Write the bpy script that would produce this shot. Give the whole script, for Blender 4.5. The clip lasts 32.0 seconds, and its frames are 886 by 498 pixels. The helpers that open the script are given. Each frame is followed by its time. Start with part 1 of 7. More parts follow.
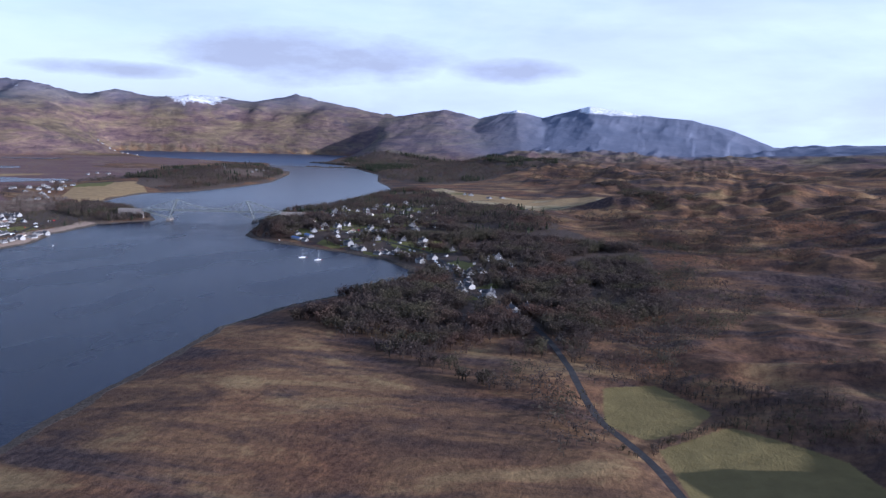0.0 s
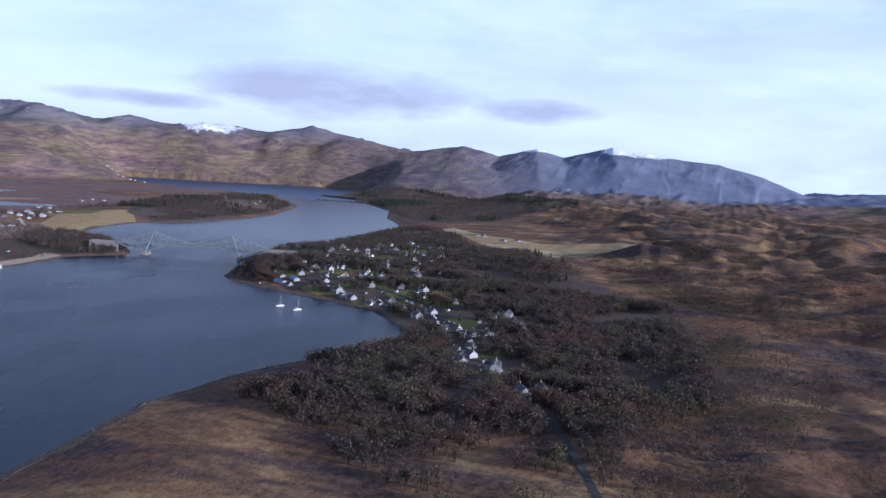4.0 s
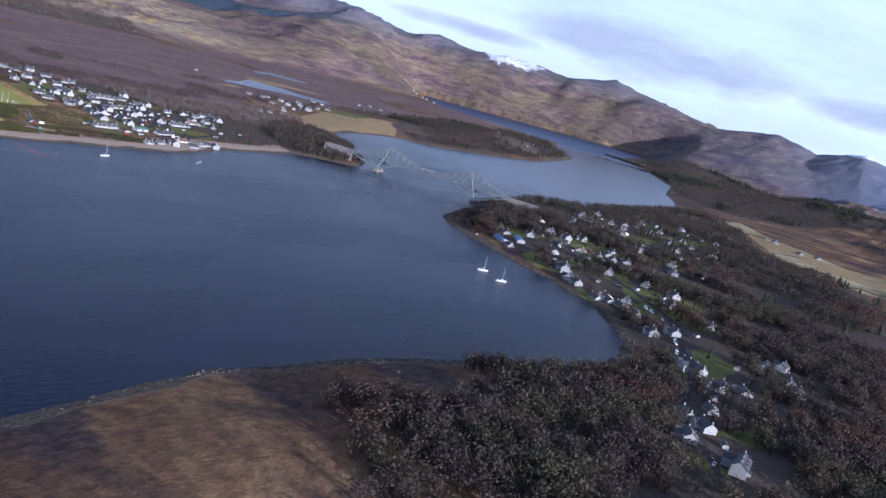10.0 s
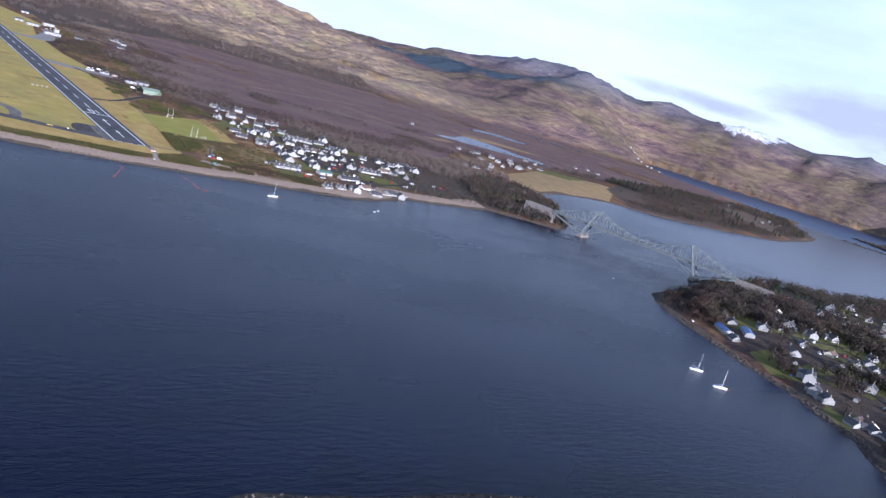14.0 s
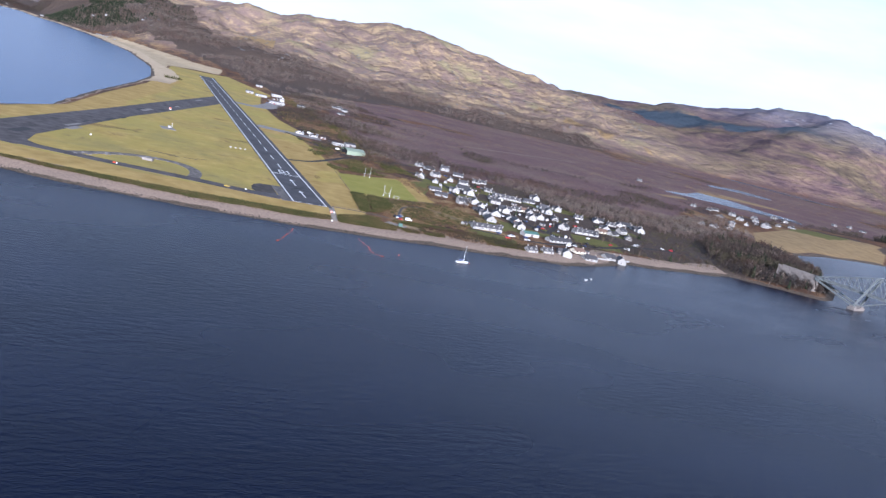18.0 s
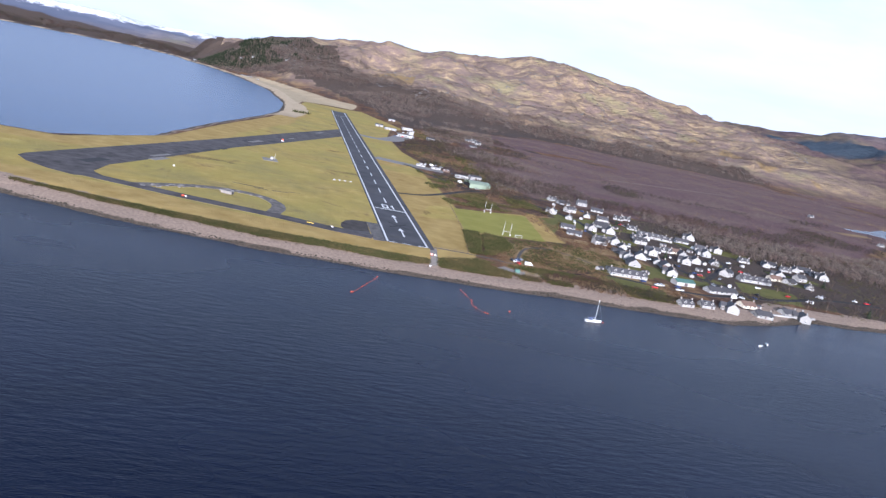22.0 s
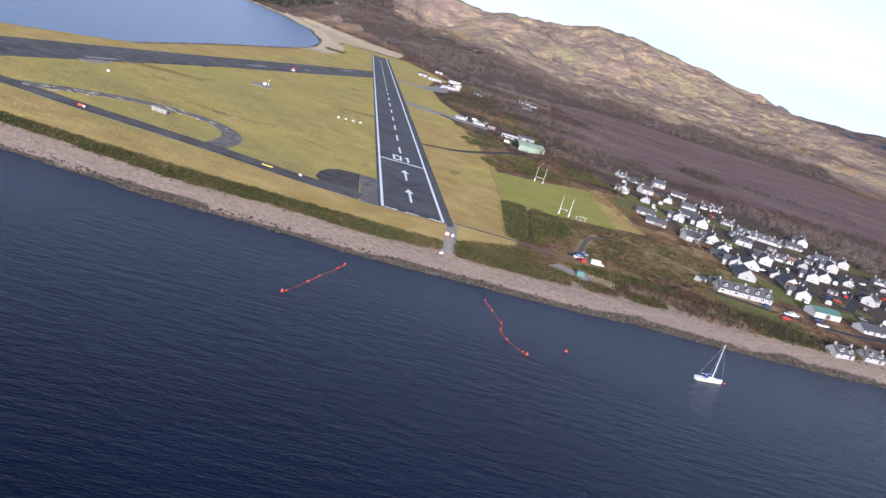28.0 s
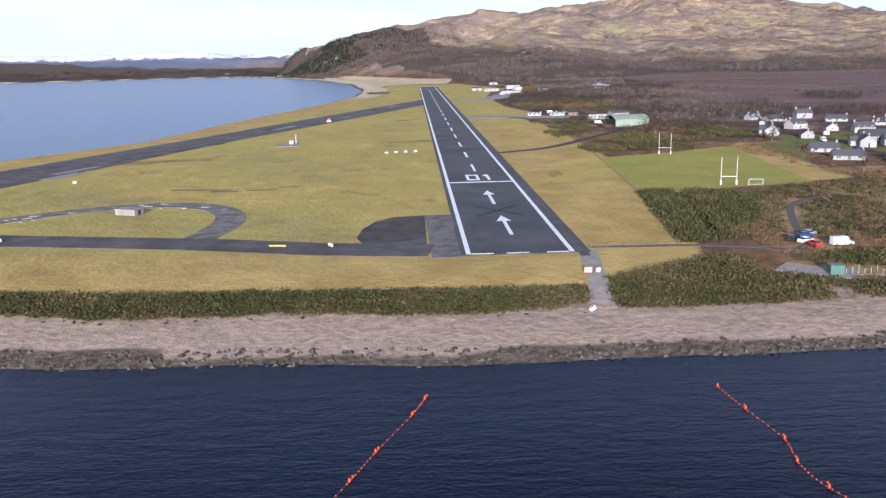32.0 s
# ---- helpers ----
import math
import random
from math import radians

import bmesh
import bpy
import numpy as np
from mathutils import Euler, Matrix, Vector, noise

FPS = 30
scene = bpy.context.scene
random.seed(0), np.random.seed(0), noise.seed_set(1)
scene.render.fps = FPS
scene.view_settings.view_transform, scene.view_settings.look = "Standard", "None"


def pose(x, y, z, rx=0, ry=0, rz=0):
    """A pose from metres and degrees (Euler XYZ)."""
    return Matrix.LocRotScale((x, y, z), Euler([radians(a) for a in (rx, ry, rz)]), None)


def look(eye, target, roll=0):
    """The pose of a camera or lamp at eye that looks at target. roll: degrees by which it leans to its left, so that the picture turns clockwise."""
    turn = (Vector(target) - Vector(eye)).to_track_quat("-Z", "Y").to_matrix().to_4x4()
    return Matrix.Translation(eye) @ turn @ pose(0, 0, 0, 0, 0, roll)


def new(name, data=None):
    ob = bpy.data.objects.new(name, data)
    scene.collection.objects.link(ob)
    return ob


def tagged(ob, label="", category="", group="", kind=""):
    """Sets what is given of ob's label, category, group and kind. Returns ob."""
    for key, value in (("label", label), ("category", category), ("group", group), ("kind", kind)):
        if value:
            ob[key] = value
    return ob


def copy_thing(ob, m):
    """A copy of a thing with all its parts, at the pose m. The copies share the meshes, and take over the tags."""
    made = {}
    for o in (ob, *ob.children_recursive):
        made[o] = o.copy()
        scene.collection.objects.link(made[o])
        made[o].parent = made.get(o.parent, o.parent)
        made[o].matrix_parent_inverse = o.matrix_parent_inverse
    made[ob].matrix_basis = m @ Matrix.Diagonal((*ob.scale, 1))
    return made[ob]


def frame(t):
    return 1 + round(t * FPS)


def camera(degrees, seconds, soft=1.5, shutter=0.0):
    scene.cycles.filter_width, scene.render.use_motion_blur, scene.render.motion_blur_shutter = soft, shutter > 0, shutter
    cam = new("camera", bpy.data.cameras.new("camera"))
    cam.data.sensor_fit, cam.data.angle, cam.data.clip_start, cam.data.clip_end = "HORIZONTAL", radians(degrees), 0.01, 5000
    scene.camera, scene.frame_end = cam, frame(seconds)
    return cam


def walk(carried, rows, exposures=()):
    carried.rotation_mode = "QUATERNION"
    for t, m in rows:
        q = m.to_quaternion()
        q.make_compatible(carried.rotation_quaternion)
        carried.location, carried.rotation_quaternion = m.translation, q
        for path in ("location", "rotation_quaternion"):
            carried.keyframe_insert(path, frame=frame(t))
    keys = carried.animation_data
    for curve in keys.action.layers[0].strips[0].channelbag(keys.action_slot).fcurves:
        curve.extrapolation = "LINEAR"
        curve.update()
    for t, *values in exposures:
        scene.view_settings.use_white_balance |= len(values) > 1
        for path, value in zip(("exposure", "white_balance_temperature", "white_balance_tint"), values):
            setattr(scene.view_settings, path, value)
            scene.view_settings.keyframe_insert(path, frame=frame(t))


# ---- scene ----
cam = camera(55.48, 32.0, soft=1.4)
PATH = [
    (0, -692.04, -900.41, 168.60, 81.699, -1.517, -72.712),
    (0.5, -673.08, -896.60, 167.76, 82.017, -0.502, -72.288),
    (1, -654.04, -892.82, 167.00, 82.455, -1.642, -72.134),
    (1.5, -634.94, -889.17, 166.38, 83.171, -2.642, -72.826),
    (2, -615.80, -885.45, 165.83, 83.736, -1.771, -73.774),
    (2.5, -596.66, -881.63, 165.36, 83.782, -1.678, -73.925),
    (3, -577.58, -877.74, 164.90, 83.803, -2.206, -73.266),
    (3.5, -558.58, -873.83, 164.46, 83.900, -2.642, -72.388),
    (5.5, -485.11, -857.76, 162.97, 84.658, -6.367, -67.364),
    (6, -467.18, -853.20, 162.70, 84.254, -7.323, -66.318),
    (6.5, -449.33, -848.48, 162.37, 83.257, -8.271, -64.725),
    (7, -431.53, -843.57, 161.85, 82.366, -9.848, -62.726),
    (7.5, -413.79, -838.41, 161.08, 81.696, -12.229, -61.410),
    (8, -396.15, -832.91, 160.01, 81.464, -13.055, -60.870),
    (8.5, -378.65, -827.00, 158.66, 81.510, -12.566, -60.017),
    (9, -361.39, -820.65, 157.13, 80.228, -12.248, -56.885),
    (9.5, -344.60, -813.83, 155.48, 78.671, -12.411, -53.014),
    (10, -328.30, -806.58, 153.75, 77.918, -14.578, -50.691),
    (10.5, -312.49, -798.85, 151.80, 77.061, -15.596, -48.412),
    (11, -297.15, -790.56, 149.70, 76.291, -16.421, -46.564),
    (11.5, -282.40, -781.78, 147.47, 76.397, -16.397, -45.007),
    (12, -268.31, -772.70, 145.20, 76.287, -16.807, -43.318),
    (12.5, -254.86, -763.37, 142.93, 77.150, -16.365, -41.571),
    (13, -241.78, -753.45, 140.75, 77.988, -15.415, -39.470),
    (13.5, -229.03, -743.04, 138.68, 78.333, -15.273, -37.233),
    (14, -216.62, -732.20, 136.61, 78.197, -16.284, -34.850),
    (14.5, -204.55, -721.08, 134.58, 78.165, -16.762, -32.912),
    (16.5, -162.82, -670.85, 126.82, 78.088, -15.993, -24.915),
    (17, -153.72, -657.95, 124.95, 78.062, -15.316, -22.855),
    (17.5, -144.77, -644.93, 123.16, 78.209, -14.324, -20.897),
    (18, -136.02, -631.72, 121.48, 78.441, -13.122, -19.069),
    (18.5, -127.58, -618.21, 119.82, 78.411, -12.902, -17.087),
    (19, -119.58, -604.45, 118.10, 78.413, -14.133, -15.307),
    (19.5, -112.06, -590.51, 116.35, 78.652, -14.352, -14.204),
    (20, -105.04, -576.37, 114.65, 79.144, -13.750, -13.151),
    (20.5, -98.43, -562.03, 113.00, 79.248, -13.065, -11.975),
    (21, -92.17, -547.42, 111.29, 78.963, -12.761, -10.332),
    (21.5, -86.31, -532.62, 109.56, 78.959, -12.039, -8.974),
    (22, -80.87, -517.68, 107.78, 78.849, -11.637, -9.059),
    (22.5, -75.85, -502.57, 105.92, 78.330, -11.192, -9.231),
    (23, -71.22, -487.37, 103.93, 78.051, -12.144, -9.870),
    (23.5, -66.87, -472.13, 101.74, 77.860, -13.274, -10.888),
    (24, -62.74, -456.88, 99.31, 78.065, -14.471, -11.830),
    (24.5, -58.76, -441.67, 96.75, 78.239, -15.937, -12.513),
    (25, -54.87, -426.41, 94.12, 77.851, -17.617, -11.515),
    (25.5, -51.06, -411.21, 91.41, 77.640, -18.265, -10.556),
    (27.5, -39.45, -349.52, 79.23, 75.821, -18.316, -6.207),
    (28, -37.52, -333.92, 75.84, 75.818, -16.774, -4.945),
    (28.5, -35.71, -318.31, 72.53, 75.583, -16.654, -3.328),
    (29, -34.04, -302.54, 69.45, 76.577, -14.756, -3.268),
    (29.5, -32.48, -286.41, 66.38, 77.418, -12.380, -3.372),
    (30, -31.03, -270.00, 63.22, 77.651, -9.904, -3.368),
    (30.5, -29.76, -253.19, 60.24, 77.535, -8.239, -3.191),
    (31, -28.48, -236.27, 57.42, 77.809, -6.550, -3.411),
    (31.5, -27.00, -219.33, 54.77, 77.491, -2.473, -3.178),
    (32, -25.53, -202.40, 52.25, 77.282, 1.216, -2.070),
]
EXPOSURES = [(0.0, 0.62, 4950.0, 22.0), (10.0, 0.72, 4900.0, 21.0), (14.0, 0.88, 5050.0, 20.5), (18.0, 0.97, 5150.0, 19.5), (32.0, 0.9, 5450.0, 19.0)]
walk(cam, [(row[0], pose(*row[1:])) for row in PATH], EXPOSURES)

# ---- sky and sun: low winter sun from the south, thin bright haze and cloud ----
SUN_ELEVATION, SUN_AZIMUTH = 12.5, 186.0
world = bpy.data.worlds.new("sky")
scene.world = world
world.use_nodes = True
wn, wl = world.node_tree.nodes, world.node_tree.links
wn.clear()


def wnode(kind, **values):
    n = wn.new(kind)
    for key, value in values.items():
        n.inputs[key].default_value = value
    return n


sky = wn.new("ShaderNodeTexSky")
sky.sky_type, sky.sun_disc = "NISHITA", False
sky.sun_elevation, sky.sun_rotation = radians(SUN_ELEVATION), radians(SUN_AZIMUTH)
sky.air_density, sky.dust_density, sky.ozone_density = 1.0, 1.2, 1.0
way = wn.new("ShaderNodeTexCoord")
stretch = wn.new("ShaderNodeMapping")
stretch.inputs["Scale"].default_value = (2.0, 2.0, 6.5)
stretch.inputs["Location"].default_value = (0.35, 0.1, 0.42)
cloud = wnode("ShaderNodeTexNoise", Scale=1.5, Detail=7.0, Roughness=0.58, Distortion=0.25)
cover = wn.new("ShaderNodeValToRGB")
cover.color_ramp.elements[0].position, cover.color_ramp.elements[1].position = 0.36, 0.60
shade_map = wn.new("ShaderNodeMapping")
shade_map.inputs["Scale"].default_value = (1.6, 1.6, 8.0)
shade_map.inputs["Location"].default_value = (1.7, 0.4, 0.2)
shade = wnode("ShaderNodeTexNoise", Scale=2.0, Detail=5.0, Roughness=0.55)
grey = wn.new("ShaderNodeValToRGB")
grey.color_ramp.elements[0].position, grey.color_ramp.elements[0].color = 0.42, (6.1, 6.55, 7.0, 1)
grey.color_ramp.elements[1].position, grey.color_ramp.elements[1].color = 0.72, (4.9, 5.2, 5.85, 1)
veil = wn.new("ShaderNodeMix")
veil.data_type = "RGBA"
amount = wn.new("ShaderNodeMath")
amount.operation, amount.inputs[1].default_value = "MULTIPLY_ADD", 0.34
amount.inputs[2].default_value = 0.60
back = wnode("ShaderNodeBackground", Strength=0.100)
out = wn.new("ShaderNodeOutputWorld")
wl.new(way.outputs["Generated"], stretch.inputs["Vector"])
wl.new(stretch.outputs["Vector"], cloud.inputs["Vector"])
wl.new(cloud.outputs["Fac"], cover.inputs["Fac"])
wl.new(way.outputs["Generated"], shade_map.inputs["Vector"])
wl.new(shade_map.outputs["Vector"], shade.inputs["Vector"])
wl.new(shade.outputs["Fac"], grey.inputs["Fac"])
wl.new(cover.outputs["Color"], amount.inputs[0])
low = wn.new("ShaderNodeSeparateXYZ")
wl.new(way.outputs["Generated"], low.inputs["Vector"])
thin = wn.new("ShaderNodeMapRange")
thin.inputs["From Min"].default_value, thin.inputs["From Max"].default_value = 0.12, 0.55
thin.inputs["To Min"].default_value, thin.inputs["To Max"].default_value = 1.0, 0.18
wl.new(low.outputs["Z"], thin.inputs["Value"])
veiled = wn.new("ShaderNodeMath")
veiled.operation = "MULTIPLY"
wl.new(amount.outputs[0], veiled.inputs[0])
wl.new(thin.outputs["Result"], veiled.inputs[1])
wl.new(veiled.outputs[0], veil.inputs["Factor"])
wl.new(sky.outputs["Color"], veil.inputs["A"])
wl.new(grey.outputs["Color"], veil.inputs["B"])
# the long grey cloud bank low over the eastern hills
split = wn.new("ShaderNodeSeparateXYZ")
wl.new(way.outputs["Generated"], split.inputs["Vector"])


def wmath(op, a, b=0.0, clamp=False):
    n = wn.new("ShaderNodeMath")
    n.operation, n.use_clamp = op, clamp
    for i, v in enumerate((a, b)):
        if isinstance(v, (int, float)):
            n.inputs[i].default_value = v
        else:
            wl.new(v, n.inputs[i])
    return n.outputs[0]


bearing = wmath("ARCTAN2", split.outputs["X"], split.outputs["Y"])
wisp = wnode("ShaderNodeTexNoise", Scale=5.5, Detail=6.0, Roughness=0.6)
wl.new(stretch.outputs["Vector"], wisp.inputs["Vector"])
wobble = wmath("MULTIPLY", wmath("SUBTRACT", wisp.outputs["Fac"], 0.5), 2.1)
banks = 0.0
for turn, rise, wide, high in ((63.5, 4.3, 11.5, 1.9), (77.0, 3.7, 5.0, 0.9), (52.0, 3.0, 6.0, 0.6)):
    u = wmath("DIVIDE", wmath("SUBTRACT", bearing, radians(turn)), radians(wide))
    v = wmath("DIVIDE", wmath("SUBTRACT", split.outputs["Z"], math.sin(radians(rise))), radians(high))
    r = wmath("ADD", wmath("ADD", wmath("MULTIPLY", u, u), wmath("MULTIPLY", v, v)), wobble)
    banks = wmath("MAXIMUM", banks, wmath("MULTIPLY", wmath("SUBTRACT", 1.0, r, True), 0.9))
bank = wn.new("ShaderNodeMix")
bank.data_type = "RGBA"
bank.inputs["B"].default_value = (3.45, 3.5, 3.65, 1)
wl.new(banks, bank.inputs["Factor"])
wl.new(veil.outputs["Result"], bank.inputs["A"])
wl.new(bank.outputs["Result"], back.inputs["Color"])
wl.new(back.outputs["Background"], out.inputs["Surface"])

sun = new("sun", bpy.data.lights.new("sun", "SUN"))
sun.data.energy, sun.data.angle, sun.data.color = 5.0, radians(0.55), (1.0, 0.90, 0.76)
az, el = radians(SUN_AZIMUTH), radians(SUN_ELEVATION)
sun.matrix_world = look((0, 0, 900), (-math.sin(az) * math.cos(el), -math.cos(az) * math.cos(el), 900 - math.sin(el)))


# ---- materials ----
class Mat:
    """A node material with short calls for its nodes."""

    def __init__(self, name, rough=0.8, metal=0.0, spec=0.3):
        self.m = bpy.data.materials.new(name)
        self.m.use_nodes = True
        self.n, self.l = self.m.node_tree.nodes, self.m.node_tree.links
        self.b = self.n["Principled BSDF"]
        self.b.inputs["Roughness"].default_value = rough
        self.b.inputs["Metallic"].default_value = metal
        self.b.inputs["Specular IOR Level"].default_value = spec
        self.pos = self.n.new("ShaderNodeNewGeometry").outputs["Position"]

    def noise(self, scale, detail=4.0, rough=0.55, vec=None, stretch=None, distort=0.0):
        v = vec or self.pos
        if stretch:
            mp = self.n.new("ShaderNodeMapping")
            mp.inputs["Scale"].default_value = stretch
            self.l.new(v, mp.inputs["Vector"])
            v = mp.outputs["Vector"]
        t = self.n.new("ShaderNodeTexNoise")
        t.inputs["Scale"].default_value, t.inputs["Detail"].default_value = scale, detail
        t.inputs["Roughness"].default_value, t.inputs["Distortion"].default_value = rough, distort
        self.l.new(v, t.inputs["Vector"])
        return t.outputs["Fac"]

    def ramp(self, fac, *stops):
        r = self.n.new("ShaderNodeValToRGB").color_ramp
        node = self.n[-1]
        while len(r.elements) < len(stops):
            r.elements.new(0.5)
        for e, (p, c) in zip(r.elements, stops):
            e.position, e.color = p, (*c, 1)
        self.l.new(fac, node.inputs["Fac"])
        return node.outputs["Color"]

    def mix(self, fac, a, b, blend="MIX"):
        x = self.n.new("ShaderNodeMix")
        x.data_type, x.blend_type = "RGBA", blend
        for key, v in (("Factor", fac), ("A", a), ("B", b)):
            if isinstance(v, (int, float)):
                x.inputs[key].default_value = v
            elif isinstance(v, tuple):
                x.inputs[key].default_value = (*v, 1)
            else:
                self.l.new(v, x.inputs[key])
        return x.outputs["Result"]

    def math(self, op, a, b=0.0, clamp=False):
        x = self.n.new("ShaderNodeMath")
        x.operation, x.use_clamp = op, clamp
        for i, v in enumerate((a, b)):
            if isinstance(v, (int, float)):
                x.inputs[i].default_value = v
            else:
                self.l.new(v, x.inputs[i])
        return x.outputs[0]

    def attr(self, name):
        a = self.n.new("ShaderNodeAttribute")
        a.attribute_name = name
        s = self.n.new("ShaderNodeSeparateColor")
        self.l.new(a.outputs["Color"], s.inputs["Color"])
        return s.outputs["Red"], s.outputs["Green"], s.outputs["Blue"], a.outputs["Alpha"]

    def random(self):
        return self.n.new("ShaderNodeObjectInfo").outputs["Random"]

    def island(self):
        return self.n.new("ShaderNodeNewGeometry").outputs["Random Per Island"]

    def color(self, c):
        if isinstance(c, tuple):
            self.b.inputs["Base Color"].default_value = (*c, 1)
        else:
            self.l.new(c, self.b.inputs["Base Color"])
        return self

    def bump(self, h, dist, strength=1.0):
        x = self.n.new("ShaderNodeBump")
        x.inputs["Distance"].default_value, x.inputs["Strength"].default_value = dist, strength
        self.l.new(h, x.inputs["Height"])
        self.l.new(x.outputs["Normal"], self.b.inputs["Normal"])
        return self

    def rough(self, v):
        self.l.new(v, self.b.inputs["Roughness"])
        return self


def plain(name, base, rough=0.7, vary=0.15, scale=1.5, metal=0.0, bump=0.0, spec=0.3, random=0.0):
    """A surface of one colour with stains at two scales; random: how much it differs from piece to piece."""
    m = Mat(name, rough, metal, spec)
    lo, hi = tuple(c * (1 - vary) for c in base), tuple(min(1, c * (1 + vary)) for c in base)
    big = m.ramp(m.noise(scale, 5.0), (0.3, lo), (0.7, hi))
    fine = m.noise(scale * 9, 3.0)
    c = m.mix(m.math("MULTIPLY", fine, 0.5 * min(1.0, vary * 3)), big, tuple(v * 0.75 for v in base))
    if random:
        c = m.mix(random, c, m.ramp(m.random(), (0.0, tuple(v * 0.55 for v in base)), (1.0, tuple(min(1, v * 1.35) for v in base))))
    m.color(c)
    if bump:
        m.bump(fine, bump)
    return m.m


# ground: cover_a = dry grass, beach, heath, wood floor; cover_b = green field, straw field, snow, weed
gm = Mat("ground_cover", 0.95, 0.0, 0.08)
n_big, n_mid, n_fine = gm.noise(0.012, 6.0, 0.6), gm.noise(0.07, 5.0, 0.6), gm.noise(0.6, 4.0, 0.65)
n_bands = gm.noise(0.010, 7.0, 0.64, stretch=(1.4, 0.6, 1.0), distort=0.4)
n_tuft = gm.noise(0.19, 6.0, 0.72, stretch=(0.8, 1.2, 1.0))
n_lie = gm.noise(0.016, 7.0, 0.68, stretch=(1.35, 0.6, 1.0), distort=0.6)
# moor: bracken rust, bent-grass ochre and dark heather, lying in long uneven bands
moor = gm.ramp(n_lie, (0.34, (0.060, 0.040, 0.033)), (0.45, (0.110, 0.066, 0.042)), (0.54, (0.185, 0.108, 0.056)), (0.62, (0.250, 0.166, 0.080)), (0.74, (0.30, 0.215, 0.100)))
n_rust = gm.noise(0.006, 4.0, 0.55)
moor = gm.mix(gm.ramp(n_rust, (0.5, (0.0, 0.0, 0.0)), (0.66, (0.8, 0.8, 0.8))), moor, gm.ramp(n_tuft, (0.3, (0.085, 0.042, 0.027)), (0.7, (0.205, 0.100, 0.050))))
moor = gm.mix(gm.ramp(n_bands, (0.50, (0.0, 0.0, 0.0)), (0.60, (0.9, 0.9, 0.9))), moor, gm.ramp(n_tuft, (0.3, (0.036, 0.028, 0.030)), (0.7, (0.088, 0.062, 0.056))))
moor = gm.mix(0.55, moor, gm.ramp(n_tuft, (0.32, (0.30, 0.28, 0.28)), (0.5, (0.95, 0.92, 0.90)), (0.68, (1.5, 1.45, 1.35))), "MULTIPLY")
dry = gm.ramp(n_mid, (0.3, (0.345, 0.250, 0.072)), (0.55, (0.43, 0.315, 0.092)), (0.75, (0.53, 0.39, 0.140)))
dry = gm.mix(gm.ramp(n_big, (0.4, (0.0, 0.0, 0.0)), (0.6, (0.7, 0.7, 0.7))), dry, gm.ramp(n_fine, (0.3, (0.285, 0.245, 0.064)), (0.7, (0.40, 0.335, 0.095))))
dry = gm.mix(gm.ramp(gm.noise(0.035, 5.0, 0.65, distort=0.5), (0.57, (0.0, 0.0, 0.0)), (0.70, (0.7, 0.7, 0.7))), dry, gm.ramp(n_fine, (0.3, (0.150, 0.095, 0.045)), (0.7, (0.235, 0.155, 0.080))))
dry = gm.mix(gm.ramp(gm.noise(0.016, 5.0, 0.62, distort=0.3), (0.48, (0.0, 0.0, 0.0)), (0.64, (0.6, 0.6, 0.6))), dry, gm.ramp(n_tuft, (0.3, (0.215, 0.180, 0.072)), (0.7, (0.330, 0.270, 0.105))))
shingle = gm.ramp(n_fine, (0.3, (0.215, 0.160, 0.120)), (0.7, (0.36, 0.275, 0.210)))
g_xyz = gm.n.new("ShaderNodeSeparateXYZ")
gm.l.new(gm.pos, g_xyz.inputs["Vector"])
northward = gm.math("MULTIPLY", gm.math("SUBTRACT", g_xyz.outputs["Y"], 780.0), 0.005, True)
sand = gm.ramp(n_mid, (0.3, (0.46, 0.355, 0.225)), (0.7, (0.58, 0.465, 0.31)))
shingle = gm.mix(northward, shingle, sand)
heath = gm.mix(gm.ramp(gm.noise(0.008, 6.0, 0.62, distort=0.5), (0.42, (0.0, 0.0, 0.0)), (0.62, (0.85, 0.85, 0.85))), gm.ramp(n_tuft, (0.3, (0.082, 0.050, 0.052)), (0.7, (0.195, 0.120, 0.108))), gm.ramp(n_tuft, (0.3, (0.110, 0.075, 0.064)), (0.7, (0.240, 0.168, 0.128))))
floor_c = gm.ramp(n_fine, (0.3, (0.050, 0.038, 0.031)), (0.7, (0.118, 0.088, 0.068)))
green = gm.ramp(n_mid, (0.3, (0.245, 0.228, 0.048)), (0.7, (0.315, 0.283, 0.070)))
straw = gm.ramp(gm.noise(0.03, 6.0, 0.6), (0.34, (0.225, 0.180, 0.085)), (0.5, (0.33, 0.265, 0.145)), (0.66, (0.44, 0.345, 0.205)))
straw = gm.mix(gm.math("MULTIPLY", northward, 0.65), straw, sand)
ochre = gm.ramp(n_mid, (0.3, (0.235, 0.162, 0.078)), (0.7, (0.34, 0.240, 0.118)))
gold = gm.ramp(n_mid, (0.3, (0.315, 0.212, 0.066)), (0.7, (0.47, 0.335, 0.120)))
weed = gm.ramp(n_fine, (0.35, (0.045, 0.038, 0.030)), (0.7, (0.17, 0.130, 0.095)))
a_grass, a_beach, a_heath, a_wood = gm.attr("cover_a")
b_green, b_straw, b_snow, b_weed = gm.attr("cover_b")


def edged(mask):
    """Breaks up the edge of a mask with noise."""
    k = gm.math("ADD", mask, gm.math("MULTIPLY", gm.math("SUBTRACT", n_fine, 0.5), 0.5))
    return gm.ramp(k, (0.40, (0.0, 0.0, 0.0)), (0.60, (1.0, 1.0, 1.0)))


